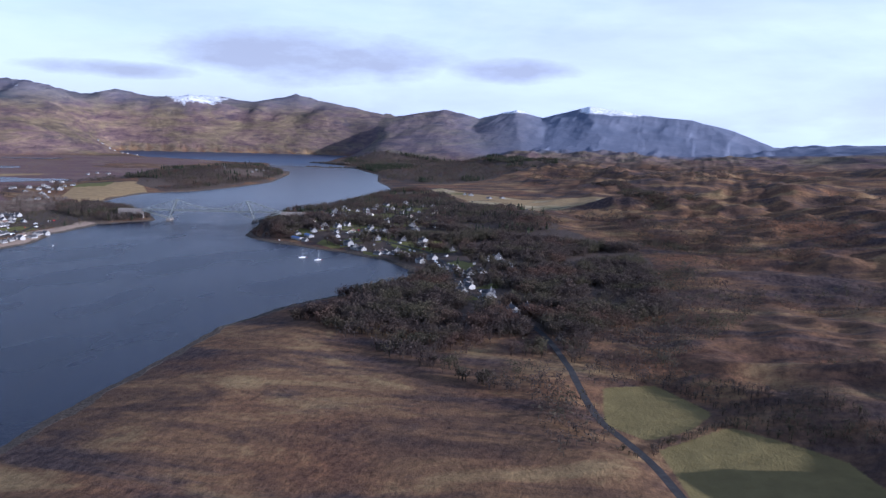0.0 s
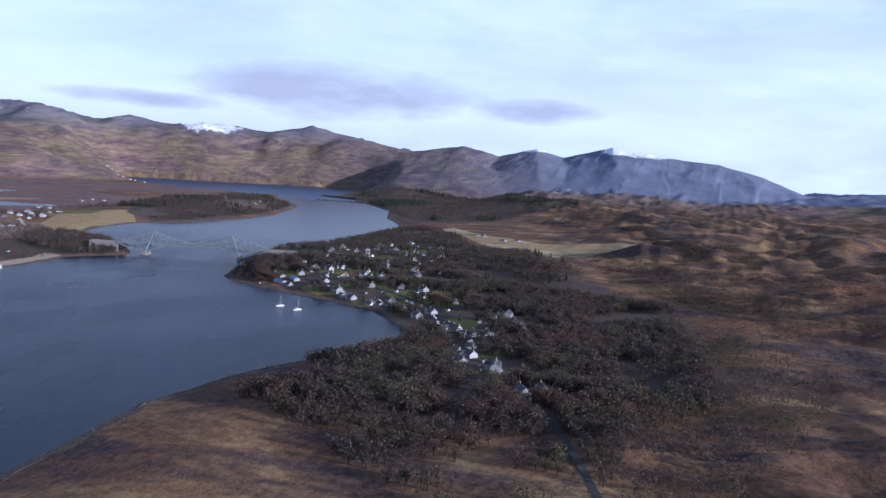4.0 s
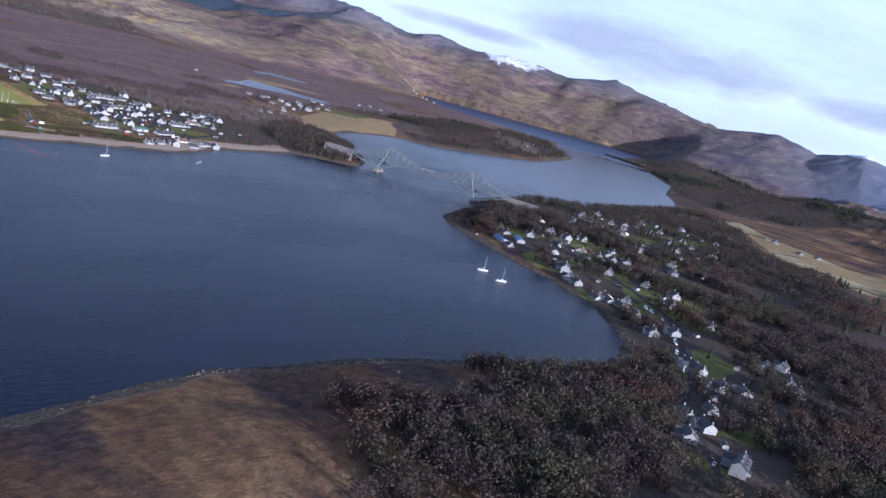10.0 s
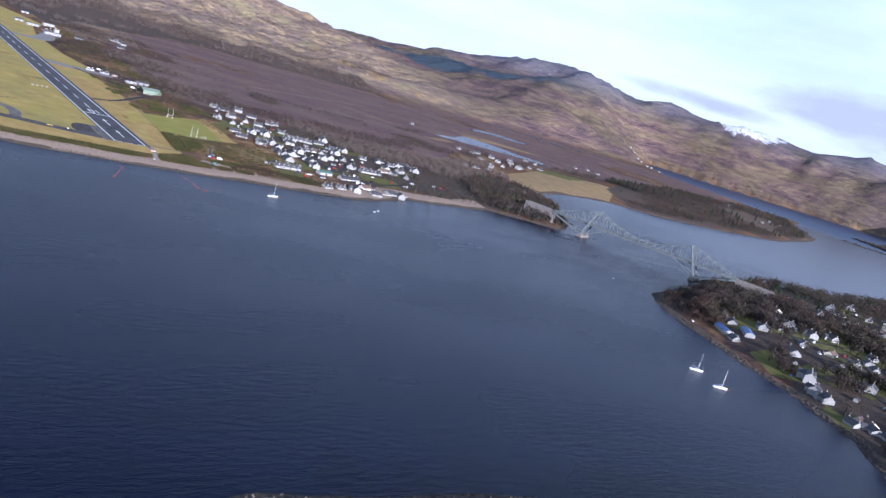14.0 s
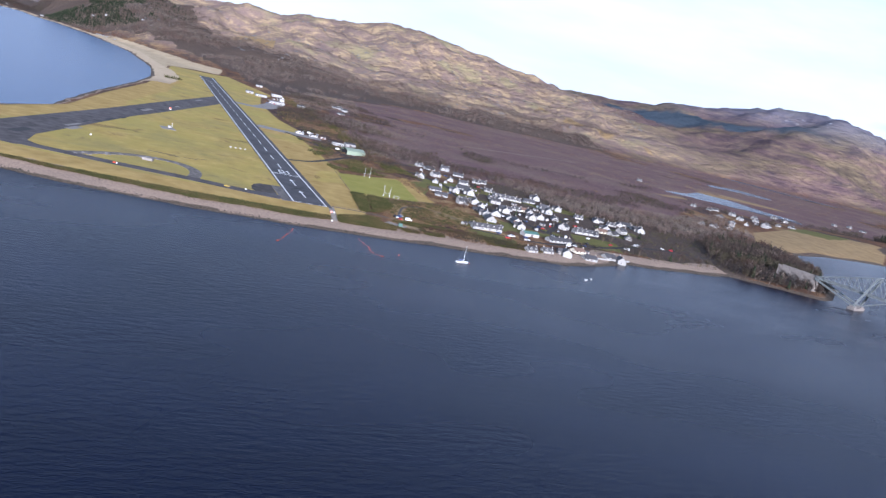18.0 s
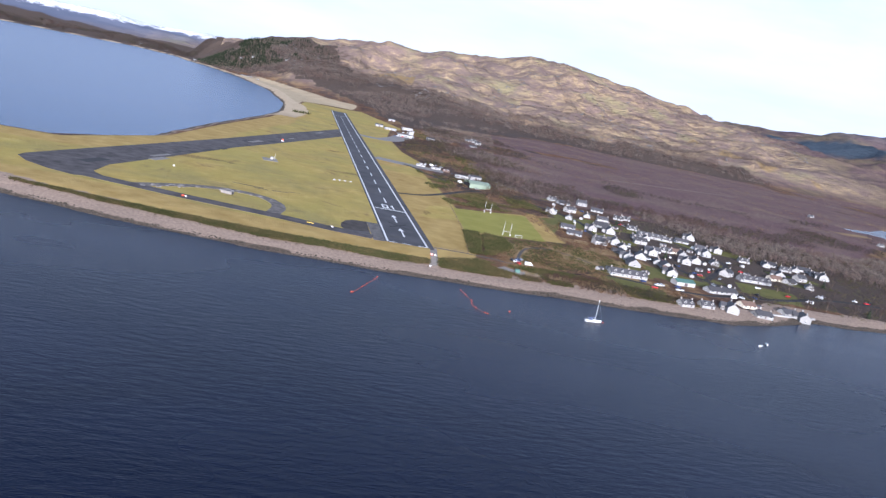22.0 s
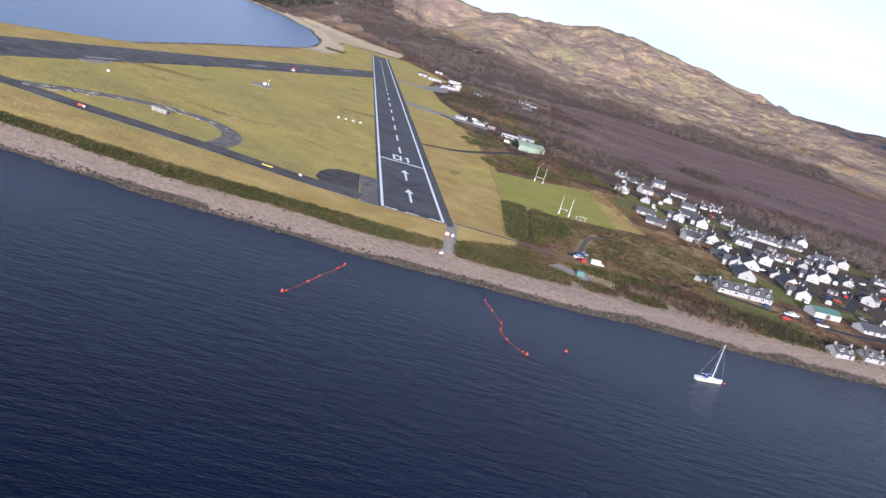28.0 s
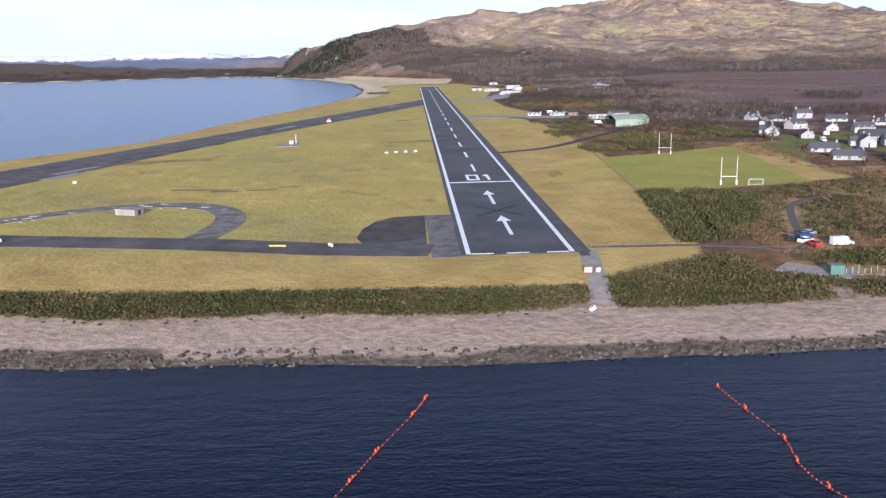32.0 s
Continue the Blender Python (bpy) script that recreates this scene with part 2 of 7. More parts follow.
c_heather, c_haze, c_firs, c_gold = gm.attr("cover_c")
ledges = (0.8, 0.8, 3.2)
n_slope = gm.noise(0.0042, 8.0, 0.66, stretch=ledges, distort=0.3)
heather = gm.ramp(gm.noise(0.010, 9.0, 0.74, stretch=ledges, distort=0.3), (0.36, (0.066, 0.046, 0.056)), (0.46, (0.112, 0.076, 0.076)), (0.55, (0.160, 0.112, 0.092)), (0.66, (0.225, 0.165, 0.115)))
heather = gm.mix(gm.ramp(n_slope, (0.46, (0.0, 0.0, 0.0)), (0.58, (0.8, 0.8, 0.8))), heather, gm.ramp(gm.noise(0.02, 6.0, 0.7, stretch=ledges), (0.35, (0.088, 0.068, 0.050)), (0.65, (0.200, 0.158, 0.092))))
heather = gm.mix(gm.ramp(gm.noise(0.0065, 7.0, 0.7, stretch=ledges, distort=0.5), (0.56, (0.0, 0.0, 0.0)), (0.64, (0.85, 0.85, 0.85))), heather, gm.ramp(n_tuft, (0.3, (0.048, 0.038, 0.048)), (0.7, (0.086, 0.066, 0.072))))
# distance haze of the far mountains, painted as a slate-blue base colour
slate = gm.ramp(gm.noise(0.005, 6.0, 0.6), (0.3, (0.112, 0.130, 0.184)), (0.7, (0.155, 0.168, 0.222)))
c = gm.mix(c_haze, gm.mix(c_heather, moor, heather), slate)
d_hill, d_pasture, d_lawn, d_strip = gm.attr("cover_d")
n_ledge = gm.noise(0.024, 9.0, 0.76, stretch=(0.7, 1.3, 1.6), distort=0.15)
tawny = gm.ramp(n_ledge, (0.37, (0.130, 0.095, 0.086)), (0.46, (0.225, 0.168, 0.124)), (0.54, (0.340, 0.250, 0.148)), (0.64, (0.44, 0.338, 0.200)))
tawny = gm.mix(gm.ramp(gm.noise(0.011, 9.0, 0.74, distort=0.1), (0.46, (0.0, 0.0, 0.0)), (0.56, (0.85, 0.85, 0.85))), tawny, gm.ramp(n_tuft, (0.3, (0.135, 0.098, 0.094)), (0.7, (0.265, 0.192, 0.160))))
tawny = gm.mix(gm.ramp(gm.noise(0.005, 6.0, 0.6), (0.56, (0.0, 0.0, 0.0)), (0.66, (0.7, 0.7, 0.7))), tawny, gm.ramp(n_tuft, (0.3, (0.200, 0.180, 0.100)), (0.7, (0.330, 0.290, 0.150))))
c = gm.mix(d_hill, c, tawny)
c = gm.mix(c_firs, c, gm.ramp(n_mid, (0.3, (0.042, 0.058, 0.078)), (0.7, (0.062, 0.080, 0.100))))
for mask, tint in ((a_heath, heath), (d_strip, ochre), (a_wood, floor_c), (d_pasture, gm.ramp(n_mid, (0.3, (0.140, 0.110, 0.044)), (0.7, (0.190, 0.150, 0.060)))), (d_lawn, gm.ramp(n_mid, (0.3, (0.115, 0.112, 0.034)), (0.7, (0.160, 0.148, 0.050)))), (a_grass, dry), (c_gold, gold), (b_straw, straw), (b_green, green), (a_beach, shingle), (b_weed, weed)):
    c = gm.mix(edged(mask), c, tint)
snow_line = gm.math("ADD", b_snow, gm.math("MULTIPLY", gm.math("SUBTRACT", gm.noise(0.014, 8.0, 0.74), 0.5), 1.15))
c = gm.mix(gm.ramp(snow_line, (0.46, (0.0, 0.0, 0.0)), (0.62, (1.0, 1.0, 1.0))), c, gm.ramp(n_mid, (0.35, (0.5, 0.52, 0.56)), (0.6, (0.82, 0.84, 0.88))))
far_relief = gm.math("MULTIPLY", gm.math("MULTIPLY", gm.math("MULTIPLY", c_heather, gm.math("SUBTRACT", 1.0, gm.math("MULTIPLY", c_haze, 0.7))), gm.noise(0.011, 7.0, 0.68, stretch=ledges, distort=0.3)), 20.0)
hill_relief = gm.math("MULTIPLY", gm.math("MULTIPLY", d_hill, gm.noise(0.022, 6.0, 0.66, stretch=(0.7, 1.3, 1.0))), 10.0)
gm.color(c).bump(gm.math("ADD", gm.math("ADD", n_mid, gm.math("MULTIPLY", n_fine, 0.4)), gm.math("ADD", far_relief, hill_relief)), 1.2, 0.9)
GROUND = gm.m

wm = Mat("sea_water", 0.3, 0.0, 0.17)
w_big = wm.noise(0.006, 5.0, 0.55, stretch=(1.0, 1.8, 1.0), distort=1.2)
w_wave = wm.noise(0.22, 4.0, 0.6, stretch=(0.55, 1.6, 1.0))
w_chop = wm.noise(1.1, 3.0, 0.6, stretch=(0.7, 1.4, 1.0))
wm.b.inputs["IOR"].default_value = 1.333
wm.b.inputs["Specular Tint"].default_value = (0.38, 0.62, 1.0, 1)
w_swirl = wm.noise(0.016, 5.0, 0.55, stretch=(0.8, 1.5, 1.0), distort=0.8)
w_xyz = wm.n.new("ShaderNodeSeparateXYZ")
wm.l.new(wm.pos, w_xyz.inputs["Vector"])


def span_of(value, lo, hi):
    """0 at lo, 1 at hi, smooth between."""
    r = wm.n.new("ShaderNodeMapRange")
    r.interpolation_type = "SMOOTHSTEP"
    r.inputs["From Min"].default_value, r.inputs["From Max"].default_value = lo, hi
    wm.l.new(value, r.inputs["Value"])
    return r.outputs["Result"]


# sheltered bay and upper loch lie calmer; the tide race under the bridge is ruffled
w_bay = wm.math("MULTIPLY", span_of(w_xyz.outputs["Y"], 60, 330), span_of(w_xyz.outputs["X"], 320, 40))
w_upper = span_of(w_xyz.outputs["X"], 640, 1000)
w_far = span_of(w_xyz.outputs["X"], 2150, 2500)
w_drift = wm.noise(0.0045, 2.0, 0.5, stretch=(1.0, 2.2, 1.0))
w_calm = wm.math("MAXIMUM", w_bay, w_upper)
w_off = wm.n.new("ShaderNodeVectorMath")
w_off.operation = "DISTANCE"
w_off.inputs[1].default_value = (560, -130, 0)
wm.l.new(wm.pos, w_off.inputs[0])
w_race = span_of(w_off.outputs["Value"], 420, 120)
w_foam = wm.ramp(w_swirl, (0.42, (0.0, 0.0, 0.0)), (0.72, (1.0, 1.0, 1.0)))
w_lively = wm.math("SUBTRACT", 1.0, w_calm)
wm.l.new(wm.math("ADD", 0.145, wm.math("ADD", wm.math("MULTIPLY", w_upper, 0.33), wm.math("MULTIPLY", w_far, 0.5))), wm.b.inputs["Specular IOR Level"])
# bay and far loch: sky reflection painted in as a paler blue base
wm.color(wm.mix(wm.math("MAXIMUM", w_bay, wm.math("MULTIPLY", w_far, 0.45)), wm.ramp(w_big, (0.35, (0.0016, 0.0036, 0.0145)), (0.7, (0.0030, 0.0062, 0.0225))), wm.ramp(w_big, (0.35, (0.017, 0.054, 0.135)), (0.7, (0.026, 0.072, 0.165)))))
wm.rough(wm.math("ADD", wm.math("ADD", 0.27, wm.math("ADD", wm.math("MULTIPLY", w_upper, -0.03), wm.math("MULTIPLY", w_far, 0.14))), wm.math("ADD", wm.math("MULTIPLY", wm.math("MULTIPLY", w_foam, w_race), -0.13), wm.math("MULTIPLY", wm.math("MULTIPLY", wm.math("SUBTRACT", w_drift, 0.5), w_lively), -0.16))))
wm.bump(wm.math("MULTIPLY", wm.math("ADD", w_wave, wm.math("MULTIPLY", w_chop, 0.45)), w_lively), 0.32, 0.9)
WATER = wm.m
sm = Mat("lochan_water", 0.24, 0.0, 0.5)
sm.color(sm.ramp(sm.noise(0.02, 4.0), (0.35, (0.016, 0.026, 0.042)), (0.7, (0.030, 0.044, 0.066))))
sm.bump(sm.noise(0.5, 3.0), 0.25, 0.8)
STILL = sm.m

ASPHALT = plain("asphalt", (0.066, 0.064, 0.068), 0.9, 0.4, 0.06)
OLD_ASPHALT = plain("old_asphalt", (0.082, 0.072, 0.070), 0.95, 0.6, 0.12)
CONCRETE = plain("worn_concrete", (0.24, 0.22, 0.20), 0.9, 0.25, 0.3)
PAINT = plain("white_road_paint", (0.72, 0.72, 0.70), 0.7, 0.15, 0.8)
WHITEWASH = plain("whitewashed_wall", (0.31, 0.305, 0.295), 0.85, 0.15, 0.5, random=0.35)
SLATE = plain("slate_roof", (0.068, 0.066, 0.070), 0.7, 0.35, 0.8, random=0.55)
STEEL = plain("grey_bridge_paint", (0.195, 0.215, 0.215), 0.55, 0.2, 0.3, metal=0.2)
STONE = plain("granite_masonry", (0.20, 0.18, 0.165), 0.9, 0.3, 0.4, bump=0.05)


# ---- helpers for meshes ----
def mesh_of(name, verts, faces, material):
    me = bpy.data.meshes.new(name)
    me.from_pydata([tuple(v) for v in verts], [], faces)
    me.materials.append(material)
    return me


def link_bm(name, bm, material, smooth=False):
    me = bpy.data.meshes.new(name)
    bm.normal_update()
    bm.to_mesh(me)
    bm.free()
    me.materials.append(material)
    if smooth:
        me.polygons.foreach_set("use_smooth", [True] * len(me.polygons))
    return me


def part(name, data, parent=None, at=None, label=""):
    """Links a mesh as one object, under a thing or a part when given."""
    ob = new(name, data)
    if parent is not None:
        ob.parent = parent
    if at is not None:
        ob.matrix_basis = at
    return tagged(ob, label)


def thing(name, label, category, at=None, group="", kind=""):
    ob = new(name)
    if at is not None:
        ob.matrix_basis = at
    return tagged(ob, label, category, group, kind)


BOX_F = [(0, 3, 2, 1), (4, 5, 6, 7), (0, 1, 5, 4), (1, 2, 6, 5), (2, 3, 7, 6), (3, 0, 4, 7)]


def boxes(name, items, material):
    """One mesh of boxes: (x0, y0, z0, x1, y1, z1) each."""
    v, f = [], []
    for x0, y0, z0, x1, y1, z1 in items:
        k = len(v)
        v += [(x0, y0, z0), (x1, y0, z0), (x1, y1, z0), (x0, y1, z0), (x0, y0, z1), (x1, y0, z1), (x1, y1, z1), (x0, y1, z1)]
        f += [tuple(i + k for i in q) for q in BOX_F]
    return mesh_of(name, v, f, material)


def beams(name, items, material):
    """One mesh of square beams: (start, end, thickness) each."""
    v, f = [], []
    for a, b, w in items:
        a, b = Vector(a), Vector(b)
        d = (b - a).normalized()
        s = d.cross(Vector((0, 0, 1)))
        s = s.normalized() if s.length > 1e-4 else Vector((1, 0, 0))
        u = s.cross(d)
        k = len(v)
        for p in (a, b):
            v += [p + (s * i + u * j) * (w / 2) for i, j in ((-1, -1), (1, -1), (1, 1), (-1, 1))]
        f += [tuple(i + k for i in q) for q in BOX_F]
    return mesh_of(name, v, f, material)


def slab(name, outline, z, thick, material):
    """A flat slab with the given outline, its top at z."""
    n = len(outline)
    v = [(x, y, z) for x, y in outline] + [(x, y, z - thick) for x, y in outline]
    f = [tuple(range(n))] + [(i, i + n, (i + 1) % n + n, (i + 1) % n) for i in range(n)]
    area = sum(outline[i][0] * outline[(i + 1) % n][1] - outline[(i + 1) % n][0] * outline[i][1] for i in range(n))
    if area < 0:
        f = [tuple(reversed(q)) for q in f]
    return mesh_of(name, v, f, material)


def ribbon(name, line, width, z, thick, material):
    """A slab of even width along a smooth line."""
    pts = curve_of(line, 6)
    left, right = [], []
    for i, p in enumerate(pts):
        a, b = pts[max(0, i - 1)], pts[min(len(pts) - 1, i + 1)]
        d = Vector((b[0] - a[0], b[1] - a[1])).normalized()
        left.append((p[0] - d.y * width / 2, p[1] + d.x * width / 2))
        right.append((p[0] + d.y * width / 2, p[1] - d.x * width / 2))
    v, f, n = [], [], len(pts)
    for (lx, ly), (rx, ry) in zip(left, right):
        v += [(lx, ly, z), (rx, ry, z), (rx, ry, z - thick), (lx, ly, z - thick)]
    for i in range(n - 1):
        a, b = 4 * i, 4 * i + 4
        f += [(a, a + 1, b + 1, b), (a + 1, a + 2, b + 2, b + 1), (a + 3, a, b, b + 3)]
    f += [(0, 3, 2, 1), (4 * n - 4, 4 * n - 3, 4 * n - 2, 4 * n - 1)]
    return mesh_of(name, v, f, material)


def curve_of(line, steps):
    """A smooth line through the given points."""
    p = [Vector((*q, 0)) for q in line]
    p = [2 * p[0] - p[1], *p, 2 * p[-1] - p[-2]]
    res = []
    for a, b, c, d in zip(p, p[1:], p[2:], p[3:]):
        for s in range(steps):
            t = s / steps
            q = 0.5 * (2 * b + (c - a) * t + (2 * a - 5 * b + 4 * c - d) * t * t + (3 * b - a - 3 * c + d) * t ** 3)
            res.append((q.x, q.y))
    res.append((p[-2].x, p[-2].y))
    return res


# ---- the lie of the land ----
def lattice(i, j, seed):
    h = (i.astype(np.int64) * 374761393 + j.astype(np.int64) * 668265263 + seed * 974634541) & 0xFFFFFFFF
    h = ((h ^ (h >> 13)) * 1274126177) & 0xFFFFFFFF
    return ((h ^ (h >> 16)) & 0xFFFF) / 65535.0


def value_noise(x, y, seed):
    i, j = np.floor(x), np.floor(y)
    u, v = x - i, y - j
    u, v = u * u * u * (u * (u * 6 - 15) + 10), v * v * v * (v * (v * 6 - 15) + 10)
    a, b = lattice(i, j, seed), lattice(i + 1, j, seed)
    c, d = lattice(i, j + 1, seed), lattice(i + 1, j + 1, seed)
    return (a * (1 - u) + b * u) * (1 - v) + (c * (1 - u) + d * u) * v


def fbm(x, y, size, octaves=5, seed=1, gain=0.5):
    """Uneven height between about -0.5 and 0.5."""
    total, amp, norm = 0.0, 1.0, 0.0
    for o in range(octaves):
        total = total + amp * (value_noise(x / size + 17.3 * o, y / size - 9.1 * o, seed + o) - 0.5)
        norm += amp
        amp, size = amp * gain, size / 2.03
    return total / norm * 1.35


def ridged(x, y, size, octaves=5, seed=1):
    total, amp, norm = 0.0, 1.0, 0.0
    for o in range(octaves):
        total = total + amp * (1 - np.abs(2 * value_noise(x / size + 5.1 * o, y / size + 3.7 * o, seed + o) - 1))
        norm += amp
        amp, size = amp * 0.52, size / 2.05
    return total / norm


def smooth(a, b, v):
    t = np.clip((v - a) / (b - a), 0, 1)
    return t * t * (3 - 2 * t)


def inside(poly, x, y):
    hit = np.zeros(x.shape, bool)
    for (x0, y0), (x1, y1) in zip(poly, poly[1:] + poly[:1]):
        if y0 != y1:
            hit ^= ((y0 > y) != (y1 > y)) & (x < (x1 - x0) * (y - y0) / (y1 - y0) + x0)
    return hit


def reach(line, x, y):
    """Distance to a line, and how far along it the nearest point lies (in points)."""
    best, along = np.full(x.shape, 1e9), np.zeros(x.shape)
    for k, ((x0, y0), (x1, y1)) in enumerate(zip(line, line[1:])):
        dx, dy = x1 - x0, y1 - y0
        t = np.clip(((x - x0) * dx + (y - y0) * dy) / (dx * dx + dy * dy + 1e-9), 0, 1)
        d = np.hypot(x - x0 - t * dx, y - y0 - t * dy)
        near = d < best
        best, along = np.where(near, d, best), np.where(near, k + t, along)
    return best, along


def patch(poly, x, y, soft=6.0):
    """1 inside an outline, 0 outside, with a soft edge."""
    d, _ = reach(poly + poly[:1], x, y)
    return smooth(-soft, soft, np.where(inside(poly, x, y), d, -d))


SOUTH_SHORE = [(-7500, -1100), (-2500, -760), (-1200, -640), (-500, -585), (-100, -528), (-12, -539), (35, -551), (85, -572), (116, -594), (190, -590), (231, -575), (265, -545), (290, -518), (312, -470), (332, -408), (358, -335), (388, -277), (408, -253), (520, -212), (590, -176), (650, -163), (735, -140), (830, -168), (1000, -160), (1180, -138), (1345, -134), (1500, -60), (1642, 25), (1960, 148), (2089, 242), (2330, 400), (2490, 553), (2560, 640), (2900, 745), (3180, 835), (3380, 880)]
FAR_SHORE = [(3430, 905), (3400, 1060), (3290, 1350), (3170, 1620), (3060, 1870), (2990, 1980), (2930, 1960), (2880, 1900), (2700, 1720), (2440, 1400), (2425, 1130), (2345, 900), (2385, 790), (2095, 634), (1960, 520), (1915, 452), (1745, 372), (1405, 252), (1170, 240), (1026, 256), (940, 303), (870, 295), (787, 277), (716, 247), (632, 118), (575, 35), (536, -4), (518, -18), (495, -29), (444, 0), (415, 13)]
NORTH_SHORE = [(395, 4), (342, -5), (281, -12), (240, -38), (202, -54), (158, -56), (60, -60), (-16, -64), (-88, -58), (-152, -46), (-228, -24), (-420, 40), (-650, 150), (-430, 228), (-283, 240), (-215, 350), (-190, 556), (-142, 830), (-113, 1051), (-113, 1300), (-132, 1450), (-166, 1746), (-212, 1930), (-296, 2234), (-420, 2560), (-500, 2690), (-560, 2900), (-760, 3120), (-1300, 2950), (-2200, 2750), (-7500, 2600)]
SEA = SOUTH_SHORE + FAR_SHORE + NORTH_SHORE

# crest lines: x, y, height
HILL = [(-480, 2660, 70), (-234, 2790, 112), (-80, 2945, 168), (130, 3090, 200), (354, 3175, 216), (580, 3245, 228), (760, 3270, 262), (879, 3259, 310), (1057, 3089, 290), (1309, 3053, 260), (1519, 3019, 208), (1879, 2890, 165), (2150, 2900, 125)]


def far_crest(steps):
    """Crest points far out round the middle of the first turn: azimuth, rise in degrees, distance."""
    res = []
    for a, e, d in steps:
        a = radians(a)
        res.append((-560 + d * math.sin(a), -880 + d * math.cos(a), 165 + d * math.tan(radians(e))))
    return res


NORTH_RANGE = far_crest([(24, 0.0, 5000), (30, 0.35, 5000), (36, 0.75, 5000), (39, 1.35, 5000), (42, 2.0, 5000), (44.5, 2.3, 5000), (46.8, 2.1, 5000), (49, 1.45, 5000), (50.7, 1.9, 5000), (53.5, 1.4, 5000)])
EAST_RANGE = far_crest([(49, 1.5, 5020), (53.5, 1.45, 5000), (56.6, 1.75, 4980), (59.4, 1.3, 4940), (62.6, 1.95, 4900), (65.4, 1.35, 4850), (68.8, 0.6, 4800), (72, 1.2, 4780), (74.9, 0.65, 4800), (77.9, 1.35, 4800), (80, 0.85, 4800), (83.1, 1.65, 4800), (86, 1.2, 4800), (89.5, 0.85, 4800), (92, 0.2, 4800), (94.4, -0.75, 4800), (100, -0.95, 4800), (108, -0.8, 4800), (118, -0.9, 4700), (150, -0.8, 4300), (200, -0.6, 4000), (250, -0.5, 4200)])
BAY_LAND = [(-700, 3600, 16), (-1100, 3500, 13), (-1700, 3350, 15), (-2600, 3200, 18), (-4000, 3000, 40)]
BAY_HILLS = [(-250, 4300, 60), (-620, 4350, 110), (-950, 4330, 96), (-1250, 4250, 118), (-1600, 4150, 100), (-2100, 3950, 112), (-3000, 3500, 90)]
LAKES = [
    [(842, 764), (930, 725), (1000, 705), (1040, 672), (1085, 640), (1112, 690), (1080, 742), (1075, 846), (1018, 892), (930, 806)],
    [(1770, 1790), (1850, 1810), (1960, 1580), (2010, 1480), (1935, 1480), (1860, 1640)],
    [(1262, 1165), (1300, 1232), (1440, 1275), (1478, 1185), (1435, 1135), (1340, 1185)],
]
# low peat moss with the lochans
BASIN = [(200, 400), (560, 360), (720, 480), (900, 600), (1300, 620), (1800, 760), (2100, 720), (2420, 840), (2520, 1130), (2560, 1380), (2680, 1660), (2300, 1780), (2050, 1850), (1800, 1880), (1300, 1750), (700, 1700), (330, 1450), (220, 900)]


def crest(line, x, y, width, power, seed, rough):
    """A range of hills: the crest line's height, falling off to both sides over uneven spurs."""
    wx_, wy_ = x + 130 * fbm(x, y, 520, 3, seed + 30), y + 130 * fbm(x, y, 520, 3, seed + 31)
    d, along = reach([(a, b) for a, b, _ in line], wx_, wy_)
    d = 0.8 * d + 0.2 * reach([(a, b) for a, b, _ in line], x, y)[0]
    top = np.interp(along, np.arange(len(line)), [h for _, _, h in line])
    if line is HILL:
        # an even blend of the crest heights, with no seam where the crest bends
        total, weights = 0.0, 0.0
        for k in np.linspace(0, len(line) - 1, 50):
            cx, cy, ch = (np.interp(k, np.arange(len(line)), [q[i] for q in line]) for i in range(3))
            w = 1.0 / ((x - cx) ** 2 + (y - cy) ** 2 + 70.0 ** 2) ** 2
            total, weights = total + w * ch, weights + w
        top = total / weights
    fall = np.clip(1 - d / width, 0, 1) ** power
    spur = ridged(x, y, 620, 4, seed + 9) - 0.6
    calm = 1 - 0.65 * smooth(1000, 350, y) if line is EAST_RANGE else 1.0
    gully = 0.0 if line is HILL else 30 * (ridged(x, y, 125, 3, seed + 12) - 0.62) * np.clip(d / 120, 0.1, 1)
    return top * fall * (1 + rough * spur * calm * np.clip(d / 250, 0, 1)) + fall * (20 * fbm(x, y, 110, 3, seed + 5) + 62 * (ridged(x, y, 280, 4, seed + 6) - 0.6)) * np.clip(d / 160, 0.12, 1) * calm + fall * gully * calm


def shore(x, y):
    """Distance from the waterline, positive on land."""
    d, _ = reach(SEA, x, y)
    d = np.where(inside(SEA, x, y), -d, d)
    return d + 5.0 * fbm(x, y, 45, 3, 40) + 1.6 * fbm(x, y, 9, 2, 44)


AIRFIELD = [(-600, 60), (-420, 20), (-228, -2), (-88, -32), (20, -30), (42, -10), (66, 88), (140, 110), (150, 240), (120, 330), (150, 480), (140, 1000), (60, 1450), (-70, 1420), (-95, 1100), (-120, 830), (-170, 556), (-200, 350), (-265, 210), (-430, 200), (-600, 150)]
STRAW_SOUTH = [(1400, -250), (1240, -372), (1140, -520), (1150, -740), (1000, -790), (880, -757), (800, -630), (900, -490), (1010, -430), (1200, -330), (1330, -240)]
FIELD_NEAR = [(-187, -850), (-170, -880), (-212, -914), (-244, -903), (-268, -882), (-252, -858)]
FIELD_LOW = [(-279, -888), (-232, -922), (-247, -952), (-264, -976), (-300, -990), (-360, -960), (-335, -905)]


